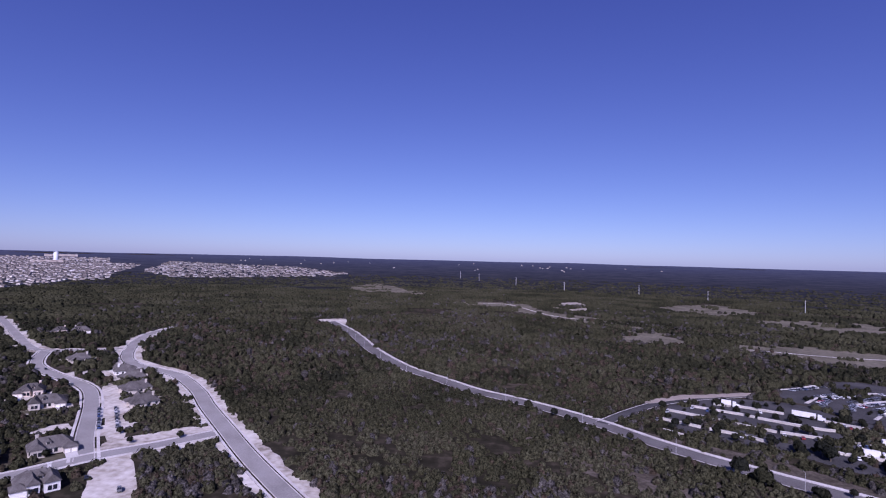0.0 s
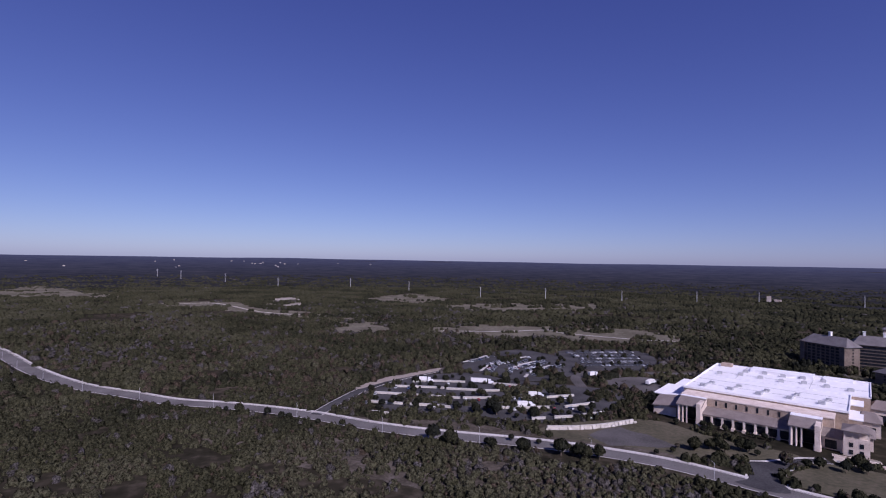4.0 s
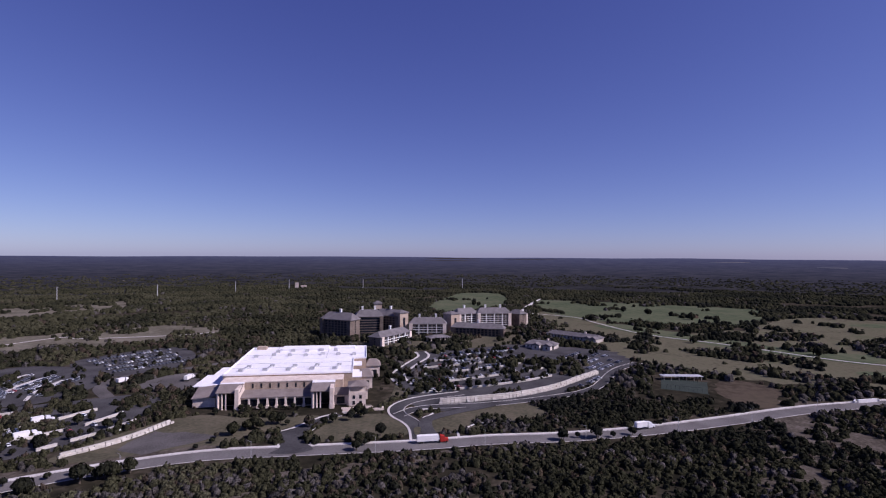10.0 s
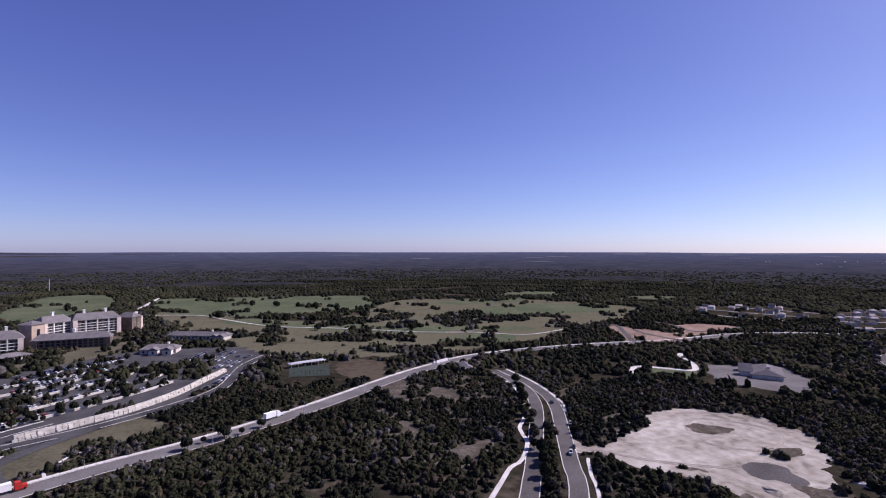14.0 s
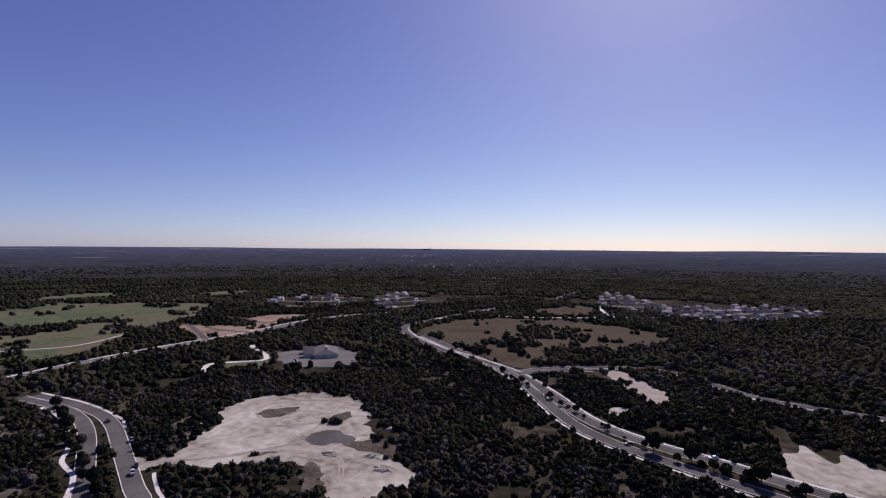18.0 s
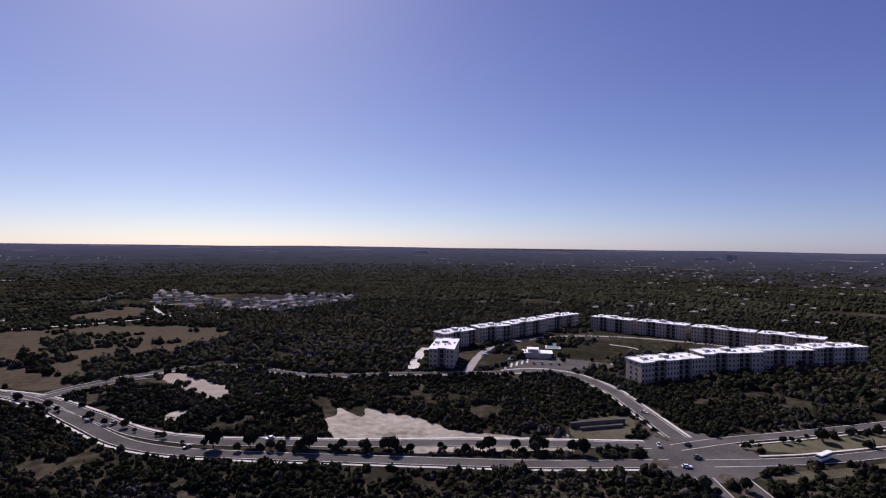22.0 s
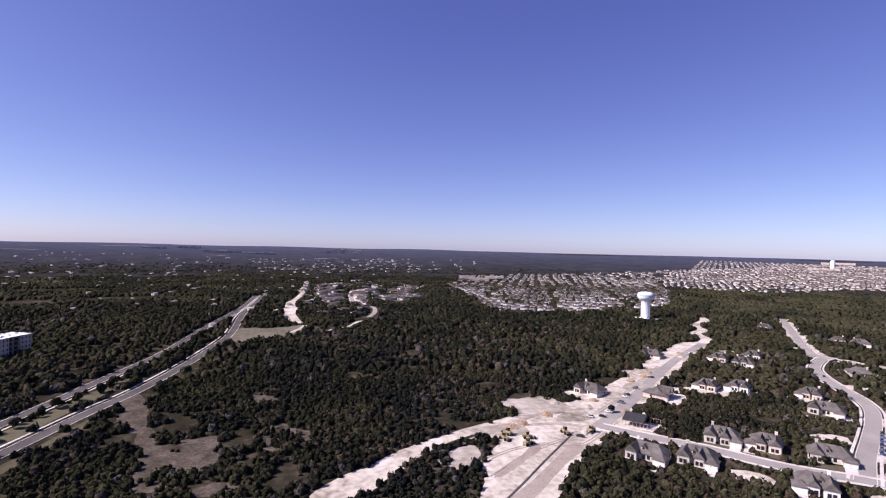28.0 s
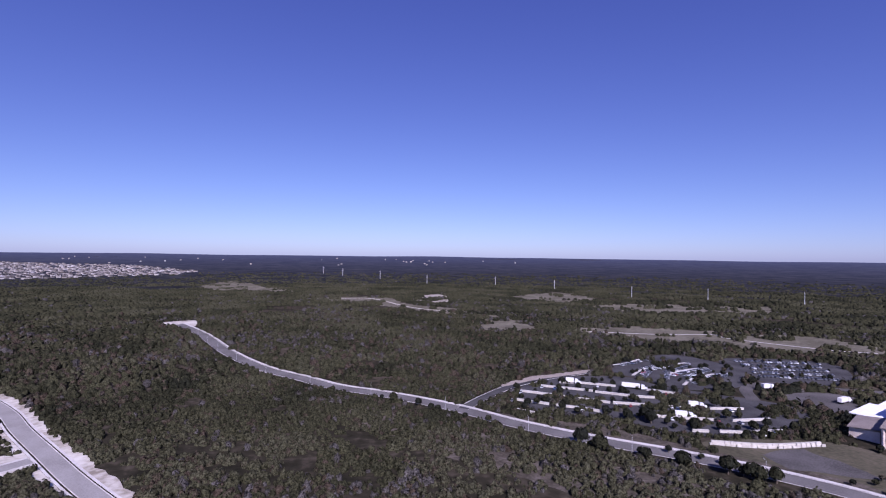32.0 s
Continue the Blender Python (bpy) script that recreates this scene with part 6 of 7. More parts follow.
far_estate("distant estate of pale houses in rows", FAR_TOWNS[0], 52, 4, 27, 34, 0.25, size=0.8)
far_estate("distant estate of pale houses along curved streets", FAR_TOWNS[1], -28, 5, 26, 33, 0.25, size=0.8)
far_estate("distant estate of pale houses with brown-grey roofs", FAR_TOWNS[2], 20, 6, 24, 32, 0.2, size=0.75)
far_estate("dense estate behind the first rows", [(-1330, 262), (-1560, 300), (-1744, 388), (-1824, 760), (-1540, 928), (-1330, 850)], -20, 7, 21, 27, 0.2, size=0.7)
far_estate("estate of pale roofs beyond the woods", [(10, -850), (-58, -780), (-91, -821), (-215, -925), (-193, -1053), (-46, -1004), (57, -921)], 30, 8, 17, 26, 0.25, size=0.68, pale=0.6)
far_estate("small estate behind the meadow", [(155, -1255), (3, -987), (50, -840), (120, -930)], 10, 9, 19, 30, 0.5, size=0.68, pale=0.6)
far_estate("small estate beyond the building site", [(548, -898), (546, -988), (419, -863), (367, -700), (418, -686)], 60, 10, 20, 32, 0.5, size=0.7, pale=0.5)
far_estate("neighbourhood beyond the golf course", [(600, -640), (700, -760), (640, -900), (520, -840), (500, -700)], 25, 12, 22, 36, 0.55, size=0.7, pale=0.5)
far_houses("scattered_houses", "scattered pale houses among the woods", [[(-300, -640), (-1500, -1500), (-1700, 0), (-1150, 240), (-620, -120), (-560, -300)], [(-700, -2300), (-2700, -2300), (-2900, 800), (-1700, 300), (-1500, -900)],
            [(-900, 2600), (200, 2900), (1500, 3600), (-600, 4200), (-2500, 3500)], [(900, -1900), (2000, -2500), (1400, -3300), (300, -2600)]], [150, 190, 30, 60], 9, (M_CREAM, M_LIGHTROOF), 5, 10)
far_houses("scattered_houses", "neighbourhood of pale houses among trees", [[(-700, -60), (-900, -100), (-1350, -120), (-1480, 0), (-1450, 200), (-1000, 120), (-760, 60)], [(-1700, -300), (-2600, -500), (-2900, 200), (-1900, 350)], [(-1355, 865), (-1824, 760), (-2100, 1380), (-1500, 1400)]], [60, 130, 260], 19, (M_TANWALL, M_PALESHINGLE), 10, 17)
for pts, wide in (([(-1400, -120), (-1267, -112), (-1083, -103), (-949, -104), (-878, -102), (-759, -88), (-708, -75), (-680, -66)], 9), ([(-1149, -4), (-1050, -3), (-959, -1), (-889, 15), (-853, 33), (-788, 32), (-735, 22)], 7), ([(-608, -31), (-628, -23), (-652, -5), (-698, 12), (-690, 50)], 5),
                  ([(-1354, 184), (-1150, 120), (-1000, 90)], 7), ([(-1420, -30), (-1200, -50), (-1000, -40)], 6), ([(-1380, 60), (-1180, 40), (-1020, 60)], 6)):
    road("street", pts, wide, M_CHALK if wide in (5, 9) else M_PALEROAD, "pale street of a far neighbourhood", kerb=False, clear=6, z=0.5)
patch("building_plot", [(-905, -114), (-950, -104), (-860, -88), (-757, -78), (-690, -66), (-690, -78), (-786, -100)], M_CHALK, "bare pale building ground beside the far street", "building plot", ragged=6, z=0.3)
patch("building_plot", [(-1149, -8), (-1196, 19), (-1165, 33), (-1000, 26), (-905, 24), (-892, 7), (-960, -6)], M_CHALK, "bare pale ground between far houses", "building plot", ragged=5, z=0.3)
for pts in ([(-1263, -92), (-1415, -31), (-923, -19), (-936, -60)], [(-1159, 58), (-1382, 157), (-1019, 136), (-898, 62)]):
    patch("estate_ground", pts, M_SCRUB, "dry ground of a far neighbourhood", "estate ground", ragged=12, keep=0.45, z=0.3)
far_houses("scattered_houses", "rows of tan houses along far streets", [[(-1140, 2), (-1180, 18), (-1160, 28), (-920, 22), (-905, 10)], [(-1263, -88), (-1400, -36), (-930, -24), (-940, -58)], [(-1159, 62), (-1370, 150), (-1025, 130), (-905, 66)]], [26, 44, 44], 23, (M_TANWALL, M_PALESHINGLE), 10, 17)
patch("meadow", [(-640, -128), (-642, -101), (-652, -75), (-662, -60), (-600, -58), (-568, -78), (-555, -96), (-545, -112), (-560, -124)], M_TAN, "dry grass beside the far street", "meadow", ragged=7, keep=0.1, z=0.2)
road("dirt_track", [(-658, -58), (-640, -60), (-606, -68)], 6, M_CHALK, "white dirt track across the dry grass", kerb=False, clear=1, z=0.5)


# ---- towers and poles ----
def water_tower(x, y, label):
    b = thing("water_tower", label, "water tower", at=pose(x, y, land1(x, y)))
    part("column", Kit().lathe([(8.0, 0), (6.8, 1.2), (6.3, 3), (6.3, 26.0), (7.0, 27.0)], sides=36), M_TANK, b, "fluted white concrete column", smooth=True)
    for k in range(18):
        a = 2 * math.pi * k / 18
        part("rib", Kit().box(6.35 * math.cos(a), 6.35 * math.sin(a), 3, 0.35, 0.5, 23, math.degrees(a)), M_TANK, b)
    part("tank", Kit().lathe([(7.0, 27.0), (9.5, 28.6), (11.6, 31.2), (12.2, 33.6), (12.0, 36.6), (10.8, 38.8), (6, 40.2), (0.5, 40.6)], sides=40), M_TANK, b, smooth=True)
    part("band", Kit().lathe([(12.22, 34.0), (12.26, 35.0), (12.14, 36.4)], sides=40), M_TANKBLUE, b, "pale blue band", smooth=True)
    part("hatch", Kit().box(0, 0, 40.3, 2, 2, 1.0), M_STEEL, b)
    part("door", Kit().box(6.6, 0, 0.3, 0.4, 2.2, 3), M_DARK, b)


def standpipe(x, y, label):
    b = thing("water_tower", label, "water tower", at=pose(x, y, land1(x, y)))
    part("tank", Kit().lathe([(9.5, 0), (9.5, 46), (9.0, 47), (5, 49.5), (0.4, 50)], sides=32), M_TANK, b, smooth=True)
    part("rail", Kit().lathe([(9.3, 46.6), (9.7, 46.6), (9.7, 47.8), (9.3, 47.8)], sides=32), M_STEEL, b)


water_tower(-728, 440, "white water tower with a broad tank above the woods")
patch("clearing", [(-745, 430), (-722, 418), (-700, 440), (-722, 462)], M_CHALK, "white cleared pad at the water tower", "clearing", ragged=4)
standpipe(-2087, 2209, "distant white standpipe tower on the skyline")


def pylon():
    b = thing("power_pole", "tall pale steel power line pole", "power pole", group="power line")
    part("pole", Kit().tube((0, 0, 0), (0, 0, 29), 0.95, 0.5, 8), M_STEEL, b)
    for z in (20, 23.5, 27):
        part("cross_arm", Kit().tube((-4.2, 0, z + 0.6), (4.2, 0, z + 0.6), 0.22, 0.22, 5), M_STEEL, b)
    return b


POLE = pylon()
for k, (x, y) in enumerate(((-178, 2185), (-94, 2058), (47, 1892), (194, 1684), (404, 1609), (541, 1451), (636, 1180), (779, 1097), (925, 985), (1100, 915), (1252, 860), (1390, 700), (1480, 420))):
    m = pose(x, y, land1(x, y), 0, 0, 40)
    if k:
        copy_thing(POLE, m)
    else:
        POLE.matrix_world = m
k = Kit()
for a, r, h, w in ((-154.2, 4600, 30, 16), (-154.5, 4620, 40, 12), (-154.0, 4640, 28, 20), (-153.7, 4600, 26, 14), (-154.8, 4650, 27, 18)):
    x, y = -r * math.sin(radians(a)), r * math.cos(radians(a))
    k.box(x, y, land1(x, y) - 10, w, w, h * 0.72, a)
solid("distant_city", k, M_DARK, "hazy dark city towers on the skyline", "skyline", kind="stuff")
k = Kit()
for a, r, w, d, h in ((128.9, 3100, 46, 25, 26), (131, 3150, 120, 18, 9), (92, 3500, 120, 22, 12), (90, 3600, 70, 22, 14), (103, 3300, 170, 25, 10), (44, 2950, 120, 30, 10), (-56.3, 1540, 10, 10, 14), (-57.0, 1560, 16, 10, 5),
                      (94.9, 2400, 60, 25, 7), (93.3, 2570, 80, 30, 7), (92.2, 2600, 40, 25, 8), (91.3, 3900, 130, 40, 10), (90.1, 3810, 110, 40, 9), (100.6, 3180, 90, 30, 8), (99.1, 3190, 110, 30, 7), (76.3, 1575, 60, 22, 6), (77.7, 1650, 44, 20, 6), (74.6, 1665, 60, 22, 6),
                      (43, 3800, 160, 30, 9), (106.4, 4010, 150, 40, 12), (104, 3410, 130, 40, 9), (109.4, 3860, 140, 30, 8), (160.4, 3530, 90, 25, 7), (158, 2530, 60, 20, 6)):
    x, y = -r * math.sin(radians(a)), r * math.cos(radians(a))
    k.box(x, y, land1(x, y) - 4, w, d, h + 8, a)
solid("distant_sheds", k, M_LIGHTROOF, "long pale sheds and works far off", "sheds", kind="stuff")
# flat pale strips; some stand in for far roofs that glint in the sun
k = Kit()
for a, r, w, d in ((-139, 4200, 320, 300), (-141, 3600, 180, 160), (-144, 4500, 420, 260), (-148, 4100, 160, 220), (-152, 3300, 120, 130), (-160, 4300, 260, 240), (-163, 3500, 150, 150), (-168, 4550, 500, 220), (-176, 4200, 300, 240), (176, 3400, 120, 140), (168, 4100, 340, 240),
                   (160, 3000, 130, 110), (155, 4300, 420, 240), (158.2, 2560, 130, 60), (178, 3640, 260, 60), (137, 2300, 260, 50), (132.5, 2180, 160, 40), (122.5, 4250, 240, 90), (-122, 2970, 190, 90), (-121, 3500, 170, 80), (-153.4, 1390, 46, 36), (-155, 1300, 36, 30), (-161.5, 1590, 60, 50), (-172.8, 4000, 260, 80), (177.5, 4220, 420, 90), (146, 3700, 260, 190), (138, 4400, 500, 260), (120, 3300, 240, 150), (112, 4200, 330, 240), (104, 2900, 160, 120), (-131, 4400, 400, 280), (-124, 3700, 220, 170), (-109, 3300, 160, 140), (-116, 4300, 420, 260), (-101, 4000, 260, 210)):
    x, y = -r * math.sin(radians(a)), r * math.cos(radians(a))
    rs = random.Random(int(r + a))
    ring = []
    for q in range(14):
        e, g = 2 * math.pi * q / 14, rs.uniform(0.55, 1.1)
        u, v = w * 0.5 * g * math.cos(e), d * 0.3 * g * math.sin(e)
        px, py = x + u * math.cos(radians(a)) - v * math.sin(radians(a)), y + u * math.sin(radians(a)) + v * math.cos(radians(a))
        ring.append((px, py, land1(px, py) + 4.0))
    k.add(ring, [tuple(range(14))])
solid("distant_fields", k, M_FARFIELD, "pale strips far off for bare fields, lots and glinting roofs", "fields", kind="stuff")


# ---- vehicles ----
def wheel_mesh():
    return Kit().tube((0, -0.12, 0), (0, 0.12, 0), 0.33, 0.33, 10).mesh("wheel", M_RUBBER)


WHEEL = wheel_mesh()


def make_car(paint, label, tall=False):
    b = thing("car", label, "car", group="parked cars")
    h = 0.25 if tall else 0.0
    hull = Kit().add([(-2.2, -0.85, 0.35), (2.2, -0.85, 0.35), (2.25, -0.8, 0.75), (2.1, -0.82, 0.92 + h), (-2.15, -0.82, 0.98 + h), (-2.25, -0.8, 0.6),
                      (-2.2, 0.85, 0.35), (2.2, 0.85, 0.35), (2.25, 0.8, 0.75), (2.1, 0.82, 0.92 + h), (-2.15, 0.82, 0.98 + h), (-2.25, 0.8, 0.6)],
                     [(0, 1, 2, 3, 4, 5), (11, 10, 9, 8, 7, 6), (0, 6, 7, 1), (1, 7, 8, 2), (2, 8, 9, 3), (3, 9, 10, 4), (4, 10, 11, 5), (5, 11, 6, 0)])
    part("body", hull, paint, b)
    z0, z1 = 0.93 + h, 1.45 + h * 1.8
    part("cabin", Kit().add([(-1.9, -0.78, z0), (1.0, -0.78, z0), (0.35, -0.62, z1), (-1.35, -0.62, z1), (-1.9, 0.78, z0), (1.0, 0.78, z0), (0.35, 0.62, z1), (-1.35, 0.62, z1)],
                            [(0, 1, 2, 3), (7, 6, 5, 4), (1, 5, 6, 2), (4, 0, 3, 7)]), M_GLASS, b)
    part("roof", Kit().box(-0.5, 0, z1 - 0.03, 1.75, 1.26, 0.07), paint, b)
    for x in (-1.35, 1.35):
        for y in (-0.78, 0.78):
            put(WHEEL, "wheel", b, x, y, 0.33)
    return b


NAMES = ("white", "silver", "black", "dark grey", "red", "dark blue")
CARS = [make_car(p, n + (" sport utility car parked on asphalt" if i % 2 else " saloon car parked on asphalt"), i % 2 == 1) for i, (p, n) in enumerate(zip(CAR_PAINTS, NAMES))]
fresh = [True] * 6


def park(x, y, turn, k=None, z=0.3):
    k = rnd.choice((0, 0, 0, 1, 1, 2, 3, 4, 5)) if k is None else k
    m = pose(x, y, z, 0, 0, turn)
    if fresh[k]:
        CARS[k].matrix_world, fresh[k] = m, False
    else:
        copy_thing(CARS[k], m)


def row_of_cars(a, b, share=0.6, step=2.9, off=4.5, both=False):
    n = int(math.hypot(b[0] - a[0], b[1] - a[1]) / step)
    t = bearing(a, b)
    nx, ny = -math.sin(radians(t)), math.cos(radians(t))
    for i in range(n):
        for s in ((-1, 1) if both else (1,)):
            if rnd.random() < share:
                u = (i + 0.5) / n
                park(a[0] + (b[0] - a[0]) * u + nx * off * s, a[1] + (b[1] - a[1]) * u + ny * off * s, t + 90 * s + rnd.uniform(-3, 3))


# retaining walls and planted strips of the car parks
def terrace(name, pts, high, thick, label):
    line = spline(pts, 5)
    w = solid(name, ribbon(line, thick, high, high), M_BLOCK, label, "retaining wall", kind="structure")
    part("coping", ribbon(line, thick + 0.3, high + 0.2, 0.25), M_CONCRETE, w)
    return line


STRIPS = [[(151, 392), (168, 388), (190, 376)], [(208, 364), (226, 350)], [(133, 383), (159, 369), (166, 364)], [(167, 362), (193, 346), (203, 343)], [(113, 370), (134, 356), (165, 334)],
          [(167, 334), (190, 325)], [(200, 321), (211, 316)], [(225, 314), (247, 311)], [(101, 350), (122, 335)], [(126, 332), (140, 324), (150, 315)], [(178, 304), (192, 298), (215, 291)],
          [(222, 289), (247, 289)], [(97, 325), (106, 317)], [(186, 275), (195, 273)], [(201, 272), (213, 269)], [(220, 269), (243, 269)]]
for s in STRIPS:
    terrace("retaining_wall", s, 1.4, 0.9, "pale limestone wall between parking terraces")
    row_of_cars(s[0], s[-1], 0.2, 3.0, -5)


BLOCKS = []
for q in range(5):
    rs = random.Random(40 + q)
    BLOCKS.append(Kit().add([(sx * (1.25 + rs.uniform(-0.12, 0.05)), sy * (0.6 + rs.uniform(-0.15, 0.1)), sz * (1.18 + rs.uniform(-0.12, 0.03)))
                             for sz in (0, 1) for sx, sy in ((-1, -1), (1, -1), (1, 1), (-1, 1))],
                            [(0, 3, 2, 1), (4, 5, 6, 7), (0, 1, 5, 4), (1, 2, 6, 5), (2, 3, 7, 6), (3, 0, 4, 7)]).mesh("stone", M_BLOCK))


def block_wall(pts, courses, label):
    """A dry wall of big quarried blocks, stepped back course by course, each a piece of its own."""
    line = spline(pts, 2.55)
    clear_line(line, 9)
    core = solid("retaining_wall", ribbon(beside(line, 1.1), 1.4, courses * 1.2 - 0.3, courses * 1.2), M_BLOCK, label, "retaining wall", kind="structure")
    d = np.gradient(line, axis=0)
    for c in range(courses):
        for i in range(c % 2, len(line)):
            if c == courses - 1 and rnd.random() < 0.3:
                continue
            x, y = beside(line, 0.35 * c)[i] if c else line[i]
            put(BLOCKS[rnd.randrange(5)], "stone", core, x + rnd.uniform(-0.3, 0.3), y + rnd.uniform(-0.3, 0.3), c * 1.2, math.degrees(math.atan2(d[i][1], d[i][0])) + rnd.uniform(-5, 5))


block_wall([(184, 255), (201, 249), (217, 246), (242, 246)], 2, "retaining wall of pale quarried limestone blocks")
for s in ([(225, 452), (240, 458), (264, 474)], [(223, 411), (244, 432), (269, 443), (300, 455)], [(252, 410), (276, 424), (306, 434)], [(247, 376), (265, 393), (296, 409)]):
    solid("kerbed_island", ribbon(spline(s, 4), 2.4, 0.4, 0.3), M_CONCRETE, "pale curved parking island", "kerb", kind="structure")
    row_of_cars(s[0], s[1], 0.75, 2.9, -6)
    row_of_cars(s[1], s[-1], 0.6, 2.9, -6)


def joined_cars(label, rows, share):
    """Far parked cars beyond counting."""
    b = thing("parked_cars", label, "cars", kind="stuff")
    kits = [Kit() for _ in range(4)]
    for p, q in rows:
        n, t = int(math.hypot(q[0] - p[0], q[1] - p[1]) / 3.0), bearing(p, q)
        for i in range(n):
            if rnd.random() < share:
                x, y = p[0] + (q[0] - p[0]) * (i + 0.5) / n + rnd.uniform(-0.3, 0.3), p[1] + (q[1] - p[1]) * (i + 0.5) / n + rnd.uniform(-0.7, 0.7)
                k = kits[rnd.choice((0, 1, 2, 2, 2))]
                k.box(x, y, 0.5, 1.8, 4.4, 0.65, t)
                kits[3].box(x, y, 1.15, 1.6, 2.3, 0.5, t)
                k.box(x, y, 1.65, 1.3, 1.7, 0.06, t)
    for k, m, nm in zip(kits, (CAR_PAINTS[0], CAR_PAINTS[1], CAR_PAINTS[3], M_GLASS), ("body", "body", "body", "cabin")):
        tagged(part(nm, k, m, b), kind="stuff")


joined_cars("rows of cars in the far car park", [((352 - j * 6, 456 - j * 15), (426 - j * 10, 436 - j * 15)) for j in range(5)], 0.8)
joined_cars("rows of cars between the curved islands", [((232 + j * 9, 448 - j * 17), (268 + j * 11, 466 - j * 15)) for j in range(5)] + [((228 + j * 14, 402 - j * 9), (246 + j * 12, 424 - j * 10)) for j in range(3)], 0.7)
joined_cars("rows of cars at the far end of the car park", [((410, 22), (462, 2)), ((470, 12), (520, -8)), ((474, 20), (524, 0)), ((490, 26), (548, 4)), ((494, 34), (552, 12)), ((500, 50), (556, 30))], 0.6)
block_wall([(332, 109), (348, 86), (367, 63), (398, 40), (430, 25), (460, 11)], 3, "long retaining wall of white quarried limestone blocks")
LOT2 = [[(350, 134), (379, 100), (410, 68), (438, 47)], [(376, 146), (391, 124), (424, 91), (451, 67), (472, 54)], [(404, 152), (430, 123), (462, 92), (482, 78)], [(430, 158), (457, 128), (484, 100), (506, 80)], [(462, 158), (482, 130), (505, 106)], [(490, 160), (515, 132), (548, 98)]]
for i, s in enumerate(LOT2):
    if i < 5:
        terrace("retaining_wall", s, 1.3, 0.9, "low pale limestone wall in the car park")
    else:
        solid("kerbed_island", ribbon(spline(s, 4), 2.4, 0.4, 0.3), M_CONCRETE, "pale kerbed parking island", "kerb", kind="structure")
    for a, b in zip(s, s[1:]):
        row_of_cars(a, b, 0.55, 3.3, 4.6, both=i > 3)


def lorry(label, x, y, turn, cab, length=13.5, z=0.3):
    b = thing("lorry", label, "lorry", at=pose(x, y, z, 0, 0, turn))
    part("trailer", Kit().box(-2, 0, 1.1, length, 2.6, 2.9), M_WHITE, b, "white box trailer")
    c = part("cab", Kit().add([(length / 2 - 1, -1.2, 0.5), (length / 2 + 3.2, -1.2, 0.5), (length / 2 + 3.2, -1.2, 1.9), (length / 2 + 1.6, -1.2, 2.1), (length / 2 + 1.1, -1.2, 3.4), (length / 2 - 1, -1.2, 3.7),
                               (length / 2 - 1, 1.2, 0.5), (length / 2 + 3.2, 1.2, 0.5), (length / 2 + 3.2, 1.2, 1.9), (length / 2 + 1.6, 1.2, 2.1), (length / 2 + 1.1, 1.2, 3.4), (length / 2 - 1, 1.2, 3.7)],
                              [(0, 1, 2, 3, 4, 5), (11, 10, 9, 8, 7, 6), (0, 6, 7, 1), (1, 7, 8, 2), (2, 8, 9, 3), (3, 9, 10, 4), (4, 10, 11, 5), (5, 11, 6, 0)]), cab, b)
    part("windscreen", Kit().box(length / 2 + 1.38, 0, 2.3, 0.2, 2.0, 0.9), M_GLASS, c)
    big = Kit().tube((0, -0.2, 0), (0, 0.2, 0), 0.52, 0.52, 10).mesh("wheel", M_RUBBER)
    for wx in (-length / 2 - 0.5, -length / 2 + 0.9, length / 2 - 1.6, length / 2 + 2.3):
        for wy in (-1.1, 1.1):
            put(big, "wheel", b, wx, wy, 0.52)


lorry("long white lorry with a red cab on the road", 262, 91, -62, M_RED, 11.5)
lorry("white lorry parked in the car park", 201, 369, -32, CAR_PAINTS[0], 13)
lorry("white lorry on the road", 323, -18, -55, CAR_PAINTS[0], 7)
lorry("white box lorry parked at a terrace", 197, 299, -22, CAR_PAINTS[0], 7)
lorry("white box lorry parked at a wall", 218, 318, -22, CAR_PAINTS[0], 6)
lorry("white box lorry at the first terrace", 161, 390, -25, CAR_PAINTS[0], 6)
lorry("white lorry in the loading yard", 330, 318, 20, CAR_PAINTS[0], 9)
lorry("white lorry by the service road", 305, 358, 5, CAR_PAINTS[0], 6)


def bus(x, y, turn):
    b = thing("bus", "white city bus waiting at the kerb", "bus", at=pose(x, y, 0.3, 0, 0, turn))
    part("body", Kit().box(0, 0, 0.4, 11.5, 2.55, 1.3).box(0, 0, 2.55, 11.5, 2.55, 0.55), M_WHITE, b)
    part("window_band", Kit().box(0, 0, 1.7, 11.3, 2.5, 0.85), M_GLASS, b)
    for wx in (-3.6, 3.8):
        for wy in (-1.1, 1.1):
            part("wheel", Kit().tube((wx, wy - 0.15, 0.5), (wx, wy + 0.15, 0.5), 0.5, 0.5, 10), M_RUBBER, b)


for a, b in (((-208, -414), (-238, -446)), ((-300, -476), (-352, -478)), ((-362, -474), (-412, -444)), ((-424, -436), (-466, -378)), ((-232, -380), (-262, -362)), ((-212, -384), (-236, -404))):
    row_of_cars(a, b, 0.5, 3.2, 2.5)
bus(-262, -160, 188)
for x, y, t, k in ((-214, -196, 200, 2), (-205, -182, 170, 3), (-192, -176, 150, 0), (-231, -244, 100, 0), (-18, -277, 28, 0), (-60, -240, 25, 2), (60, -328, 55, 3), (20, -279, 30, 2), (130, -412, 45, 1), (220, -157, 145, 2), (214, -151, 145, 1),
                   (250, -176, 145, 3), (290, -190, 160, 2), (-199, -200, 60, 1), (185, -424, 45, 0), (200, -440, 45, 1), (262, -532, 60, 1)):
    park(x, y, t, k)
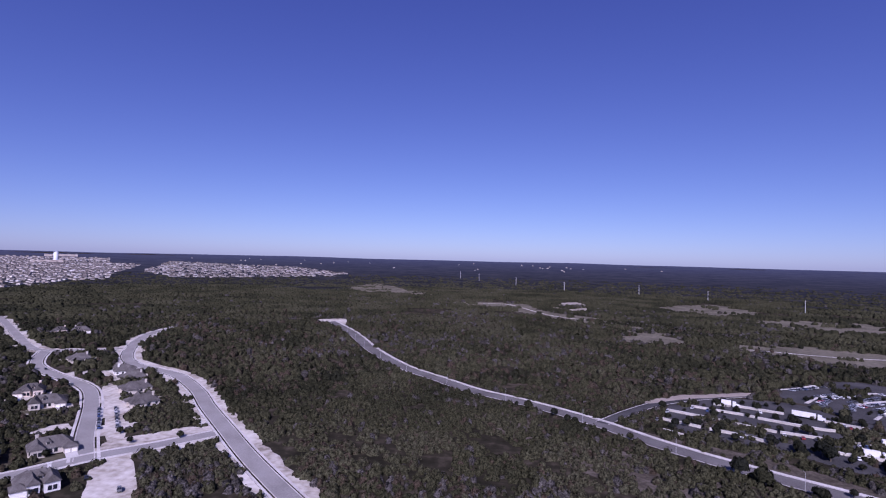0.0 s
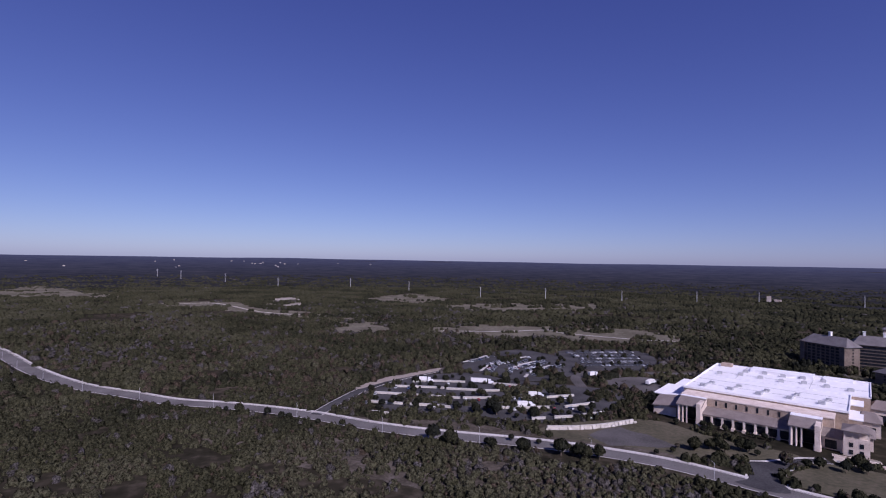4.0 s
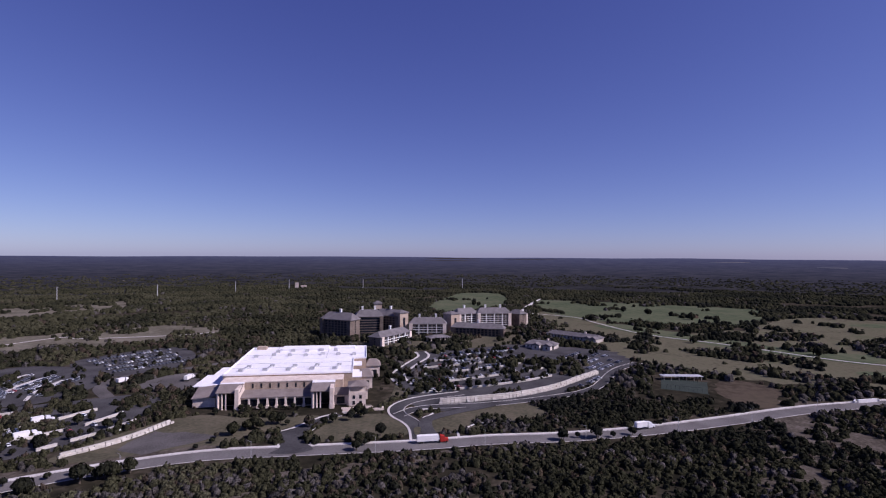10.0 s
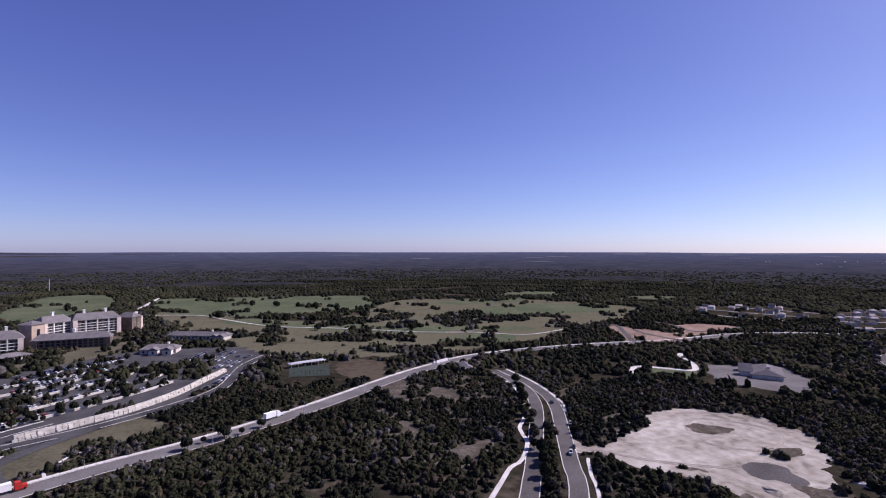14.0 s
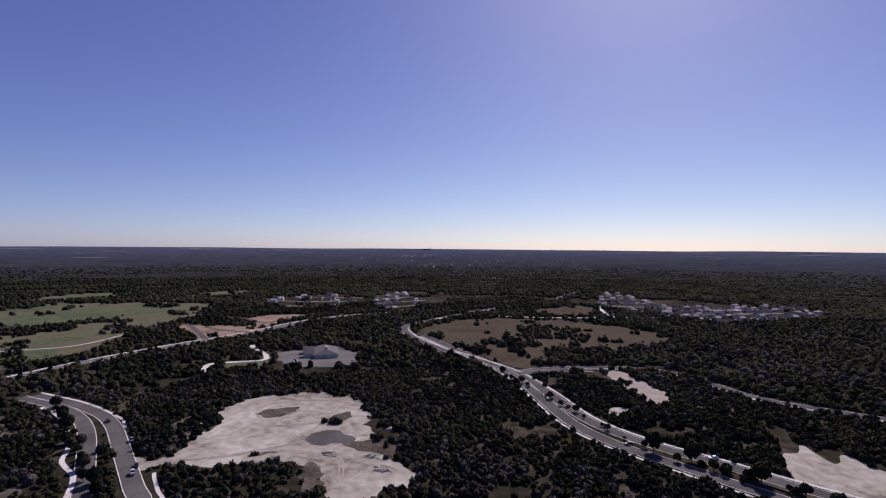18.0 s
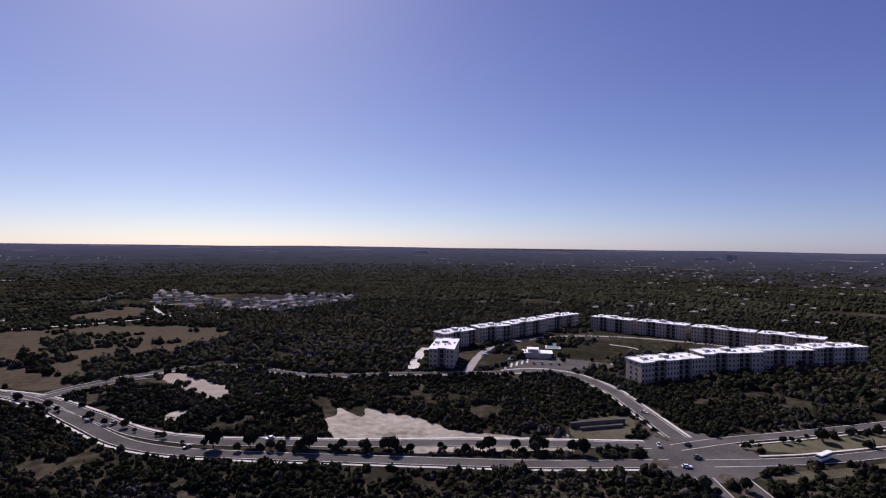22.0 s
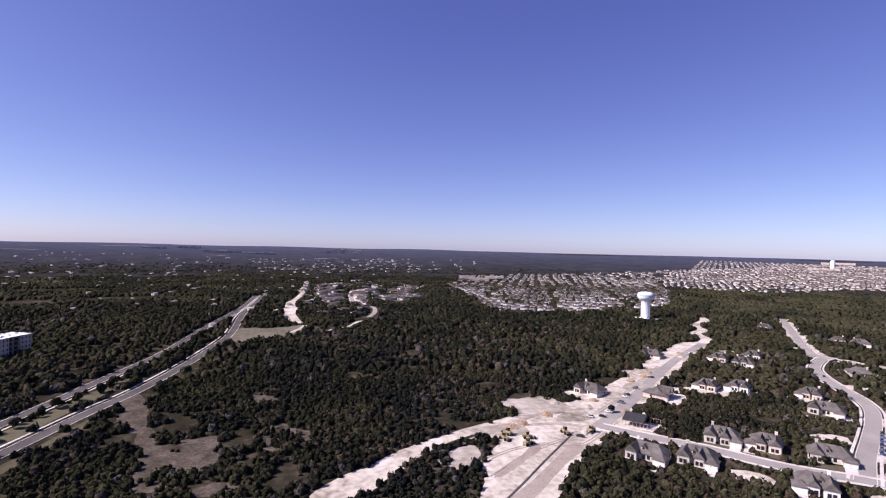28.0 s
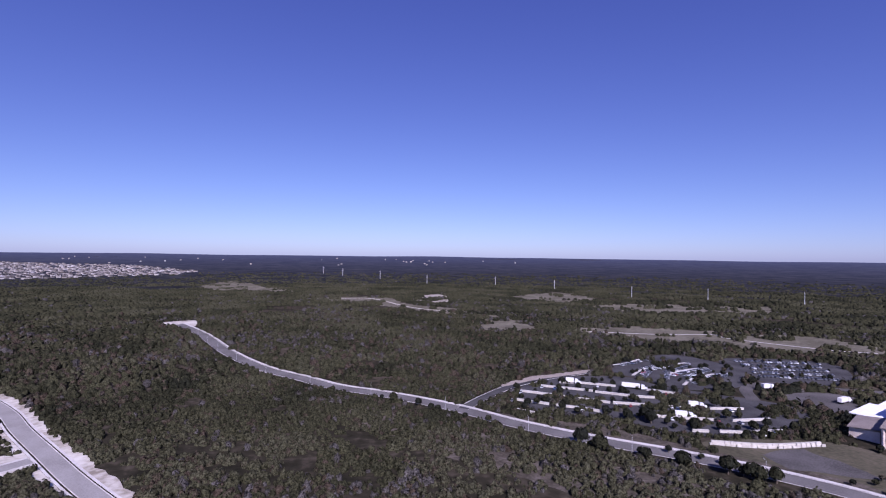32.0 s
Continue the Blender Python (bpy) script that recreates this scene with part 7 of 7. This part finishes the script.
for i in range(6):
    park(-248 + 5.2 * i, 298 - 6.2 * i, 130, (2, 3, 5)[i % 3])
    park(-240 + 5.2 * i, 302 - 6.2 * i, 130, (2, 1, 3)[i % 3])
for x, y, t, k in ((-178, 208, 130, 2), (-335, 190, 225, 2), (-330, 186, 225, 0), (-318, 176, 225, 3), (-300, 158, 225, 0), (-292, 150, 60, 2), (-262, 122, 225, 2), (-350, 205, 225, 3), (-380, 236, 225, 2),
                   (-292, 142, 225, 1), (-340, 352, 140, 2), (-310, 346, 140, 3), (-372, 388, 140, 2), (-420, 300, 225, 0), (-470, 335, 225, 0), (-480, 350, 225, 2), (-156, 200, 130, 3)):
    park(x, y, t, k)


def loader(x, y, turn, label):
    b = thing("wheel_loader", label, "machine", group="building machines", at=pose(x, y, 0.05, 0, 0, turn))
    part("chassis", Kit().box(-1.2, 0, 0.9, 3.6, 2.0, 1.4).box(1.4, 0, 0.8, 2.0, 1.5, 0.9), M_YELLOW, b)
    part("cab", Kit().box(-0.2, 0, 2.3, 1.6, 1.6, 1.5), M_GLASS, b)
    part("cab_roof", Kit().box(-0.2, 0, 3.8, 1.8, 1.8, 0.15), M_YELLOW, b)
    part("boom", Kit().tube((1.0, -0.7, 1.7), (3.6, -0.7, 0.9), 0.2, 0.18, 6).tube((1.0, 0.7, 1.7), (3.6, 0.7, 0.9), 0.2, 0.18, 6), M_YELLOW, b)
    part("bucket", Kit().add([(3.5, -1.4, 0.2), (4.6, -1.4, 0.25), (3.6, -1.4, 1.4), (3.5, 1.4, 0.2), (4.6, 1.4, 0.25), (3.6, 1.4, 1.4)], [(0, 1, 2), (5, 4, 3), (0, 2, 5, 3), (0, 3, 4, 1)]), M_DARK, b)
    for wx in (-1.8, 1.7):
        for wy in (-1.15, 1.15):
            part("wheel", Kit().tube((wx, wy - 0.3, 0.8), (wx, wy + 0.3, 0.8), 0.8, 0.8, 12), M_RUBBER, b)


for x, y, t in ((-263, 80, 30), (-270, 84, 200), (-263, 93, 80), (-254, 90, 120), (-268, 116, 10), (-268, 131, 300)):
    loader(x, y, t, "dusty ochre wheel loader on white construction ground")


def heap(x, y, r, h, mat, label):
    """A low uneven mound."""
    rs = random.Random(int(x * 7 + y))
    v, f, n = [], [], 14
    for ring, (q, z) in enumerate(((1.0, -0.15), (0.8, 0.35), (0.5, 0.75), (0.2, 0.95))):
        for k in range(n):
            a = 2 * math.pi * k / n
            d = r * q * rs.uniform(0.7, 1.25)
            v.append((x + d * math.cos(a), y + d * math.sin(a) * 0.7, z * h * rs.uniform(0.5, 1.2) if ring else -0.1))
    for j in range(3):
        for k in range(n):
            k2 = (k + 1) % n
            f.append((j * n + k, j * n + k2, (j + 1) * n + k2, (j + 1) * n + k))
    f.append(tuple(range(3 * n, 4 * n)))
    solid("dirt_mound", Kit().add(v, f), mat, label, "mound", group="dirt mounds")


for x, y in ((-281, 90), (-286, 98), (-300, 118), (-322, 132), (-350, 170), (-372, 214), (-384, 232), (-398, 244), (-300, 170), (-292, 178), (-452, 312), (-470, 322), (-268, 128), (-312, 150), (-325, 160)):
    heap(x, y, 5, 1.8, rnd.choice((M_CHALK, M_SAND, M_TIMBER)), "heap of rock and timber on white soil")
for x, y in ((130, -212), (118, -202), (150, -206), (238, -208), (140, -250)):
    heap(x, y, 6, 1.2, M_SAND, "low heap of spoil in the clearing")


# ---- walls, signs and lamps ----
def monument():
    b = thing("monument_wall", "long dark stone monument wall with a pale cap", "wall", at=pose(-190, -236, 0, 0, 0, 172))
    part("wall", Kit().box(0, 0, 0, 34, 1.4, 2.8).box(0, -4.5, 0, 26, 1.2, 1.4), M_RECESS, b)
    part("cap", Kit().box(0, 0, 2.8, 34.6, 1.9, 0.3).box(0, -4.5, 1.4, 26.5, 1.6, 0.25), M_ASPHALT, b)


monument()


def lamp_post():
    b = thing("street_lamp", "tall grey street lamp on the verge", "street lamp", group="street lamps")
    part("pole", Kit().tube((0, 0, 0), (0, 0, 8.5), 0.12, 0.07, 6), M_STEEL, b)
    part("arm", Kit().tube((0, 0, 8.4), (1.9, 0, 8.9), 0.06, 0.05, 5), M_STEEL, b)
    part("lamp_head", Kit().box(2.2, 0, 8.8, 0.9, 0.35, 0.16), M_DARK, b)
    return b


LAMP = lamp_post()
n = 0
for line, off, every in ((A, -7.2, 9), ):
    side = beside(line, off)
    for k in range(4, len(side), every):
        m = pose(side[k][0], side[k][1], 0, 0, 0, 90)
        if n:
            copy_thing(LAMP, m)
        else:
            LAMP.matrix_world = m
        n += 1


def tennis():
    b = thing("court_fence", "dark fence round the tennis court", "fence", at=pose(441, -54, 0.2, 0, 0, 82))
    for k in range(9):
        part("post", Kit().box(-12 + k * 3, -16, 0, 0.15, 0.15, 3).box(-12 + k * 3, 16, 0, 0.15, 0.15, 3), M_DARK, b)
    part("rail", Kit().box(0, -16, 2.9, 24, 0.1, 0.1).box(0, 16, 2.9, 24, 0.1, 0.1), M_DARK, b)
    c = thing("long_shelter", "long low pale-roofed shelter beside the court", "shelter", at=pose(462, -54, 0.1, 0, 0, -73))
    part("roof", Kit().hip(0, 0, 3, 32, 7, 1.0, 0.4), M_STEEL, c)
    for k in range(6):
        part("post", Kit().box(-15 + k * 6, -3, 0, 0.4, 0.4, 3).box(-15 + k * 6, 3, 0, 0.4, 0.4, 3), M_LIME, c)


tennis()


# ---- single trees ----
def make_tree(seed, tint, label, name="oak_tree", size=1.0):
    rs = np.random.RandomState(seed)
    b = thing(name, label, "tree", group="planted trees")
    t = Kit().tube((0, 0, -0.3), (0.1, 0, 1.9), 0.26, 0.18, 7)
    for k in range(4):
        a = k * 1.57 + rs.rand()
        t.tube((0.1, 0, 1.6), (1.2 * math.cos(a), 1.2 * math.sin(a), 3.1), 0.13, 0.05, 5)
    part("trunk", t, M_BARK, b)
    v, f, s = crown(rs, 110, 6, 0.2)
    me = bpy.data.meshes.new("crown")
    me.from_pydata((v * np.array([2.6, 2.6, 3.9]) + np.array([0, 0, 1.3])).tolist(), [], f.tolist())
    me.attributes.new("tint", "FLOAT", "POINT").data.foreach_set("value", np.clip(tint + (s - 0.5) * 0.2, 0, 1).astype(np.float32))
    me.materials.append(M_TREES)
    part("crown", me, None, b)
    return b


TREES = [make_tree(1, 0.22, "dark green live oak on open ground"), make_tree(2, 0.40, "olive green live oak on open ground"), make_tree(3, 0.12, "very dark round live oak"), make_tree(4, 0.76, "russet brown autumn oak", "autumn_tree")]
new_tree = [True] * 4
FAR_OAKS = []  # planted trees too far off to tell apart


def tree(x, y, s=1.0, k=None):
    k = rnd.choice((0, 0, 1, 2, 3) if rnd.random() < 0.35 else (0, 1, 2)) if k is None else k
    m = pose(x, y, land1(x, y), 0, 0, rnd.uniform(0, 360))
    if math.hypot(x, y) > 400:
        FAR_OAKS.append((x, y, s, (0.22, 0.40, 0.12, 0.76)[k]))
        return
    if new_tree[k]:
        ob, new_tree[k] = TREES[k], False
        ob.matrix_world = m @ Matrix.Scale(s, 4)
    else:
        ob = copy_thing(TREES[k], m)
        ob.scale = (s, s, s)


def tree_line(a, b, n, spread, lo=0.7, hi=1.2):
    for i in range(n):
        u = (i + rnd.uniform(-0.6, 1.6)) / n
        tree(a[0] + (b[0] - a[0]) * u + rnd.uniform(-spread, spread), a[1] + (b[1] - a[1]) * u + rnd.uniform(-spread, spread), lo * 0.75 + (hi * 1.15 - lo * 0.75) * rnd.random() ** 1.5)


for s in STRIPS:
    tree_line((s[0][0] + 2, s[0][1] + 5), (s[-1][0] + 2, s[-1][1] + 5), 5, 2.0, 0.6, 1.0)
tree_line((120, 325), (186, 292), 14, 6, 0.8, 1.3)
tree_line((150, 305), (190, 275), 10, 6, 0.8, 1.3)
tree_line((195, 262), (256, 268), 8, 4, 0.6, 1.0)
for s in LOT2:
    for a, b in zip(s, s[1:]):
        tree_line(a, b, 8, 2.5, 0.55, 1.0)
for a, b in (((372, 118), (440, 58)), ((392, 138), (472, 72)), ((420, 148), (500, 88)), ((450, 155), (530, 95)), ((352, 134), (372, 104))):
    tree_line(a, b, 14, 4.0, 0.5, 0.95)
tree_line((380, 160), (450, 170), 8, 5, 0.6, 1.0)
tree_line((470, 150), (560, 110), 12, 8, 0.6, 1.1)
tree_line((480, 40), (560, 10), 10, 10, 0.6, 1.1)
for a, b in (((226, 456), (266, 478)), ((222, 416), (300, 460)), ((236, 424), (296, 446)), ((252, 414), (306, 438)), ((240, 382), (296, 412)), ((352, 462), (430, 440)), ((340, 430), (412, 410)), ((330, 398), (392, 380)), ((296, 372), (318, 386)), ((112, 335), (150, 350)),
             ((300, 400), (330, 440)), ((150, 392), (205, 402)), ((200, 372), (232, 362)), ((140, 372), (190, 360))):
    tree_line(a, b, 9, 4.0, 0.5, 0.9)
tree_line((276, 226), (292, 190), 14, 1.0, 0.45, 0.7)
tree_line((262, 236), (272, 212), 6, 2.0, 0.6, 0.95)
tree_line((345, 150), (425, 178), 16, 7.0, 0.6, 1.1)
tree_line((380, 172), (440, 205), 14, 8.0, 0.7, 1.2)
tree_line((440, 200), (500, 240), 12, 9.0, 0.7, 1.2)
tree_line((215, 205), (262, 196), 9, 5, 0.6, 1.1)
tree_line((240, 200), (262, 180), 6, 4, 0.8, 1.2)
tree_line((266, 160), (300, 140), 6, 5, 0.9, 1.3)
tree_line((240, 130), (262, 116), 7, 5, 0.8, 1.2)
tree_line((112, 262), (190, 200), 12, 2.5, 1.0, 1.5)
tree_line((10, 362), (70, 305), 8, 3, 0.8, 1.3)
tree_line((150, 250), (196, 208), 6, 2, 0.7, 1.1)
tree_line((283, 34), (312, -16), 7, 2, 0.8, 1.2)
tree_line((120, -390), (12, -276), 16, 1.5, 0.5, 0.9)
tree_line((10, -274), (-170, -202), 34, 3.0, 0.7, 1.5)
tree_line((-236, -184), (-420, -158), 26, 4.0, 0.6, 1.3)
tree_line((-420, -156), (-600, -150), 14, 5, 0.9, 1.5)
tree_line((350, -196), (182, -120), 34, 2.2, 0.8, 1.2)
tree_line((200, -428), (120, -396), 8, 2, 0.5, 0.9)
tree_line((-178, -160), (-192, -132), 5, 2, 0.6, 1.0)
tree_line((-196, -150), (-186, -120), 4, 1.5, 0.6, 0.9)
tree_line((-250, -395), (-300, -360), 7, 6, 0.5, 0.8)
tree_line((505, 318), (548, 250), 16, 7, 1.4, 2.0)
tree_line((545, 280), (600, 240), 10, 6, 1.2, 1.9)
tree_line((520, 262), (580, 228), 10, 4, 0.8, 1.2)
tree_line((590, 130), (650, 112), 10, 6, 0.8, 1.3)
tree_line((285, 262), (300, 290), 8, 4, 0.8, 1.2)
tree_line((520, 200), (590, 175), 8, 8, 0.7, 1.2)
tree_line((560, 120), (620, 100), 8, 6, 0.7, 1.2)
for x, y in ((960, -60), (945, -95), (900, -120), (985, -20), (850, 10), (830, 30), (870, -150), (1000, 250), (1040, 270), (1010, 262), (760, -60), (735, -95), (700, -120), (660, -90), (620, -200)):
    tree(x, y, rnd.uniform(1.6, 2.4), rnd.choice((0, 2)))
for x, y in ((-215, 226), (-243, 208), (-190, 250), (-170, 262), (-330, 300), (-205, 262), (-232, 250), (-300, 160), (-310, 200), (-248, 190)):
    tree(x, y, rnd.uniform(0.6, 0.9))


def gatehouse():
    b = thing("gatehouse", "long low gatehouse with a grey roof at the fork", "gatehouse", at=pose(398, -176, 0.1, 0, 0, -12))
    part("wall", Kit().box(0, 0, 0, 22, 6, 3.2), M_LIME, b)
    part("roof", Kit().hip(0, 0, 3.2, 24, 8, 1.8, 0.8), M_METALROOF, b)
    facade(b, -10, 10, -3, 0.9, 1, 3, 5, W_SMALL)
    s = thing("sign_wall", "curved white stone sign wall at the junction", "wall", at=pose(432, -168, 0, 0, 0, -60))
    part("wall", Kit().box(0, 0, 0, 16, 1.0, 2.4).box(-9, 1.5, 0, 4, 1.0, 1.8, 30).box(9, 1.5, 0, 4, 1.0, 1.8, -30), M_WHITE, s)


gatehouse()
plant()
far = np.array(FAR_OAKS)
rs = np.random.RandomState(77)
grow("planted_oaks", "planted oaks of the far car parks and golf course", far[:, 0], far[:, 1], 2.6 * far[:, 2], 4.6 * far[:, 2], far[:, 3], [crown(rs, 40, 4, 0.25) for _ in range(6)], 78)
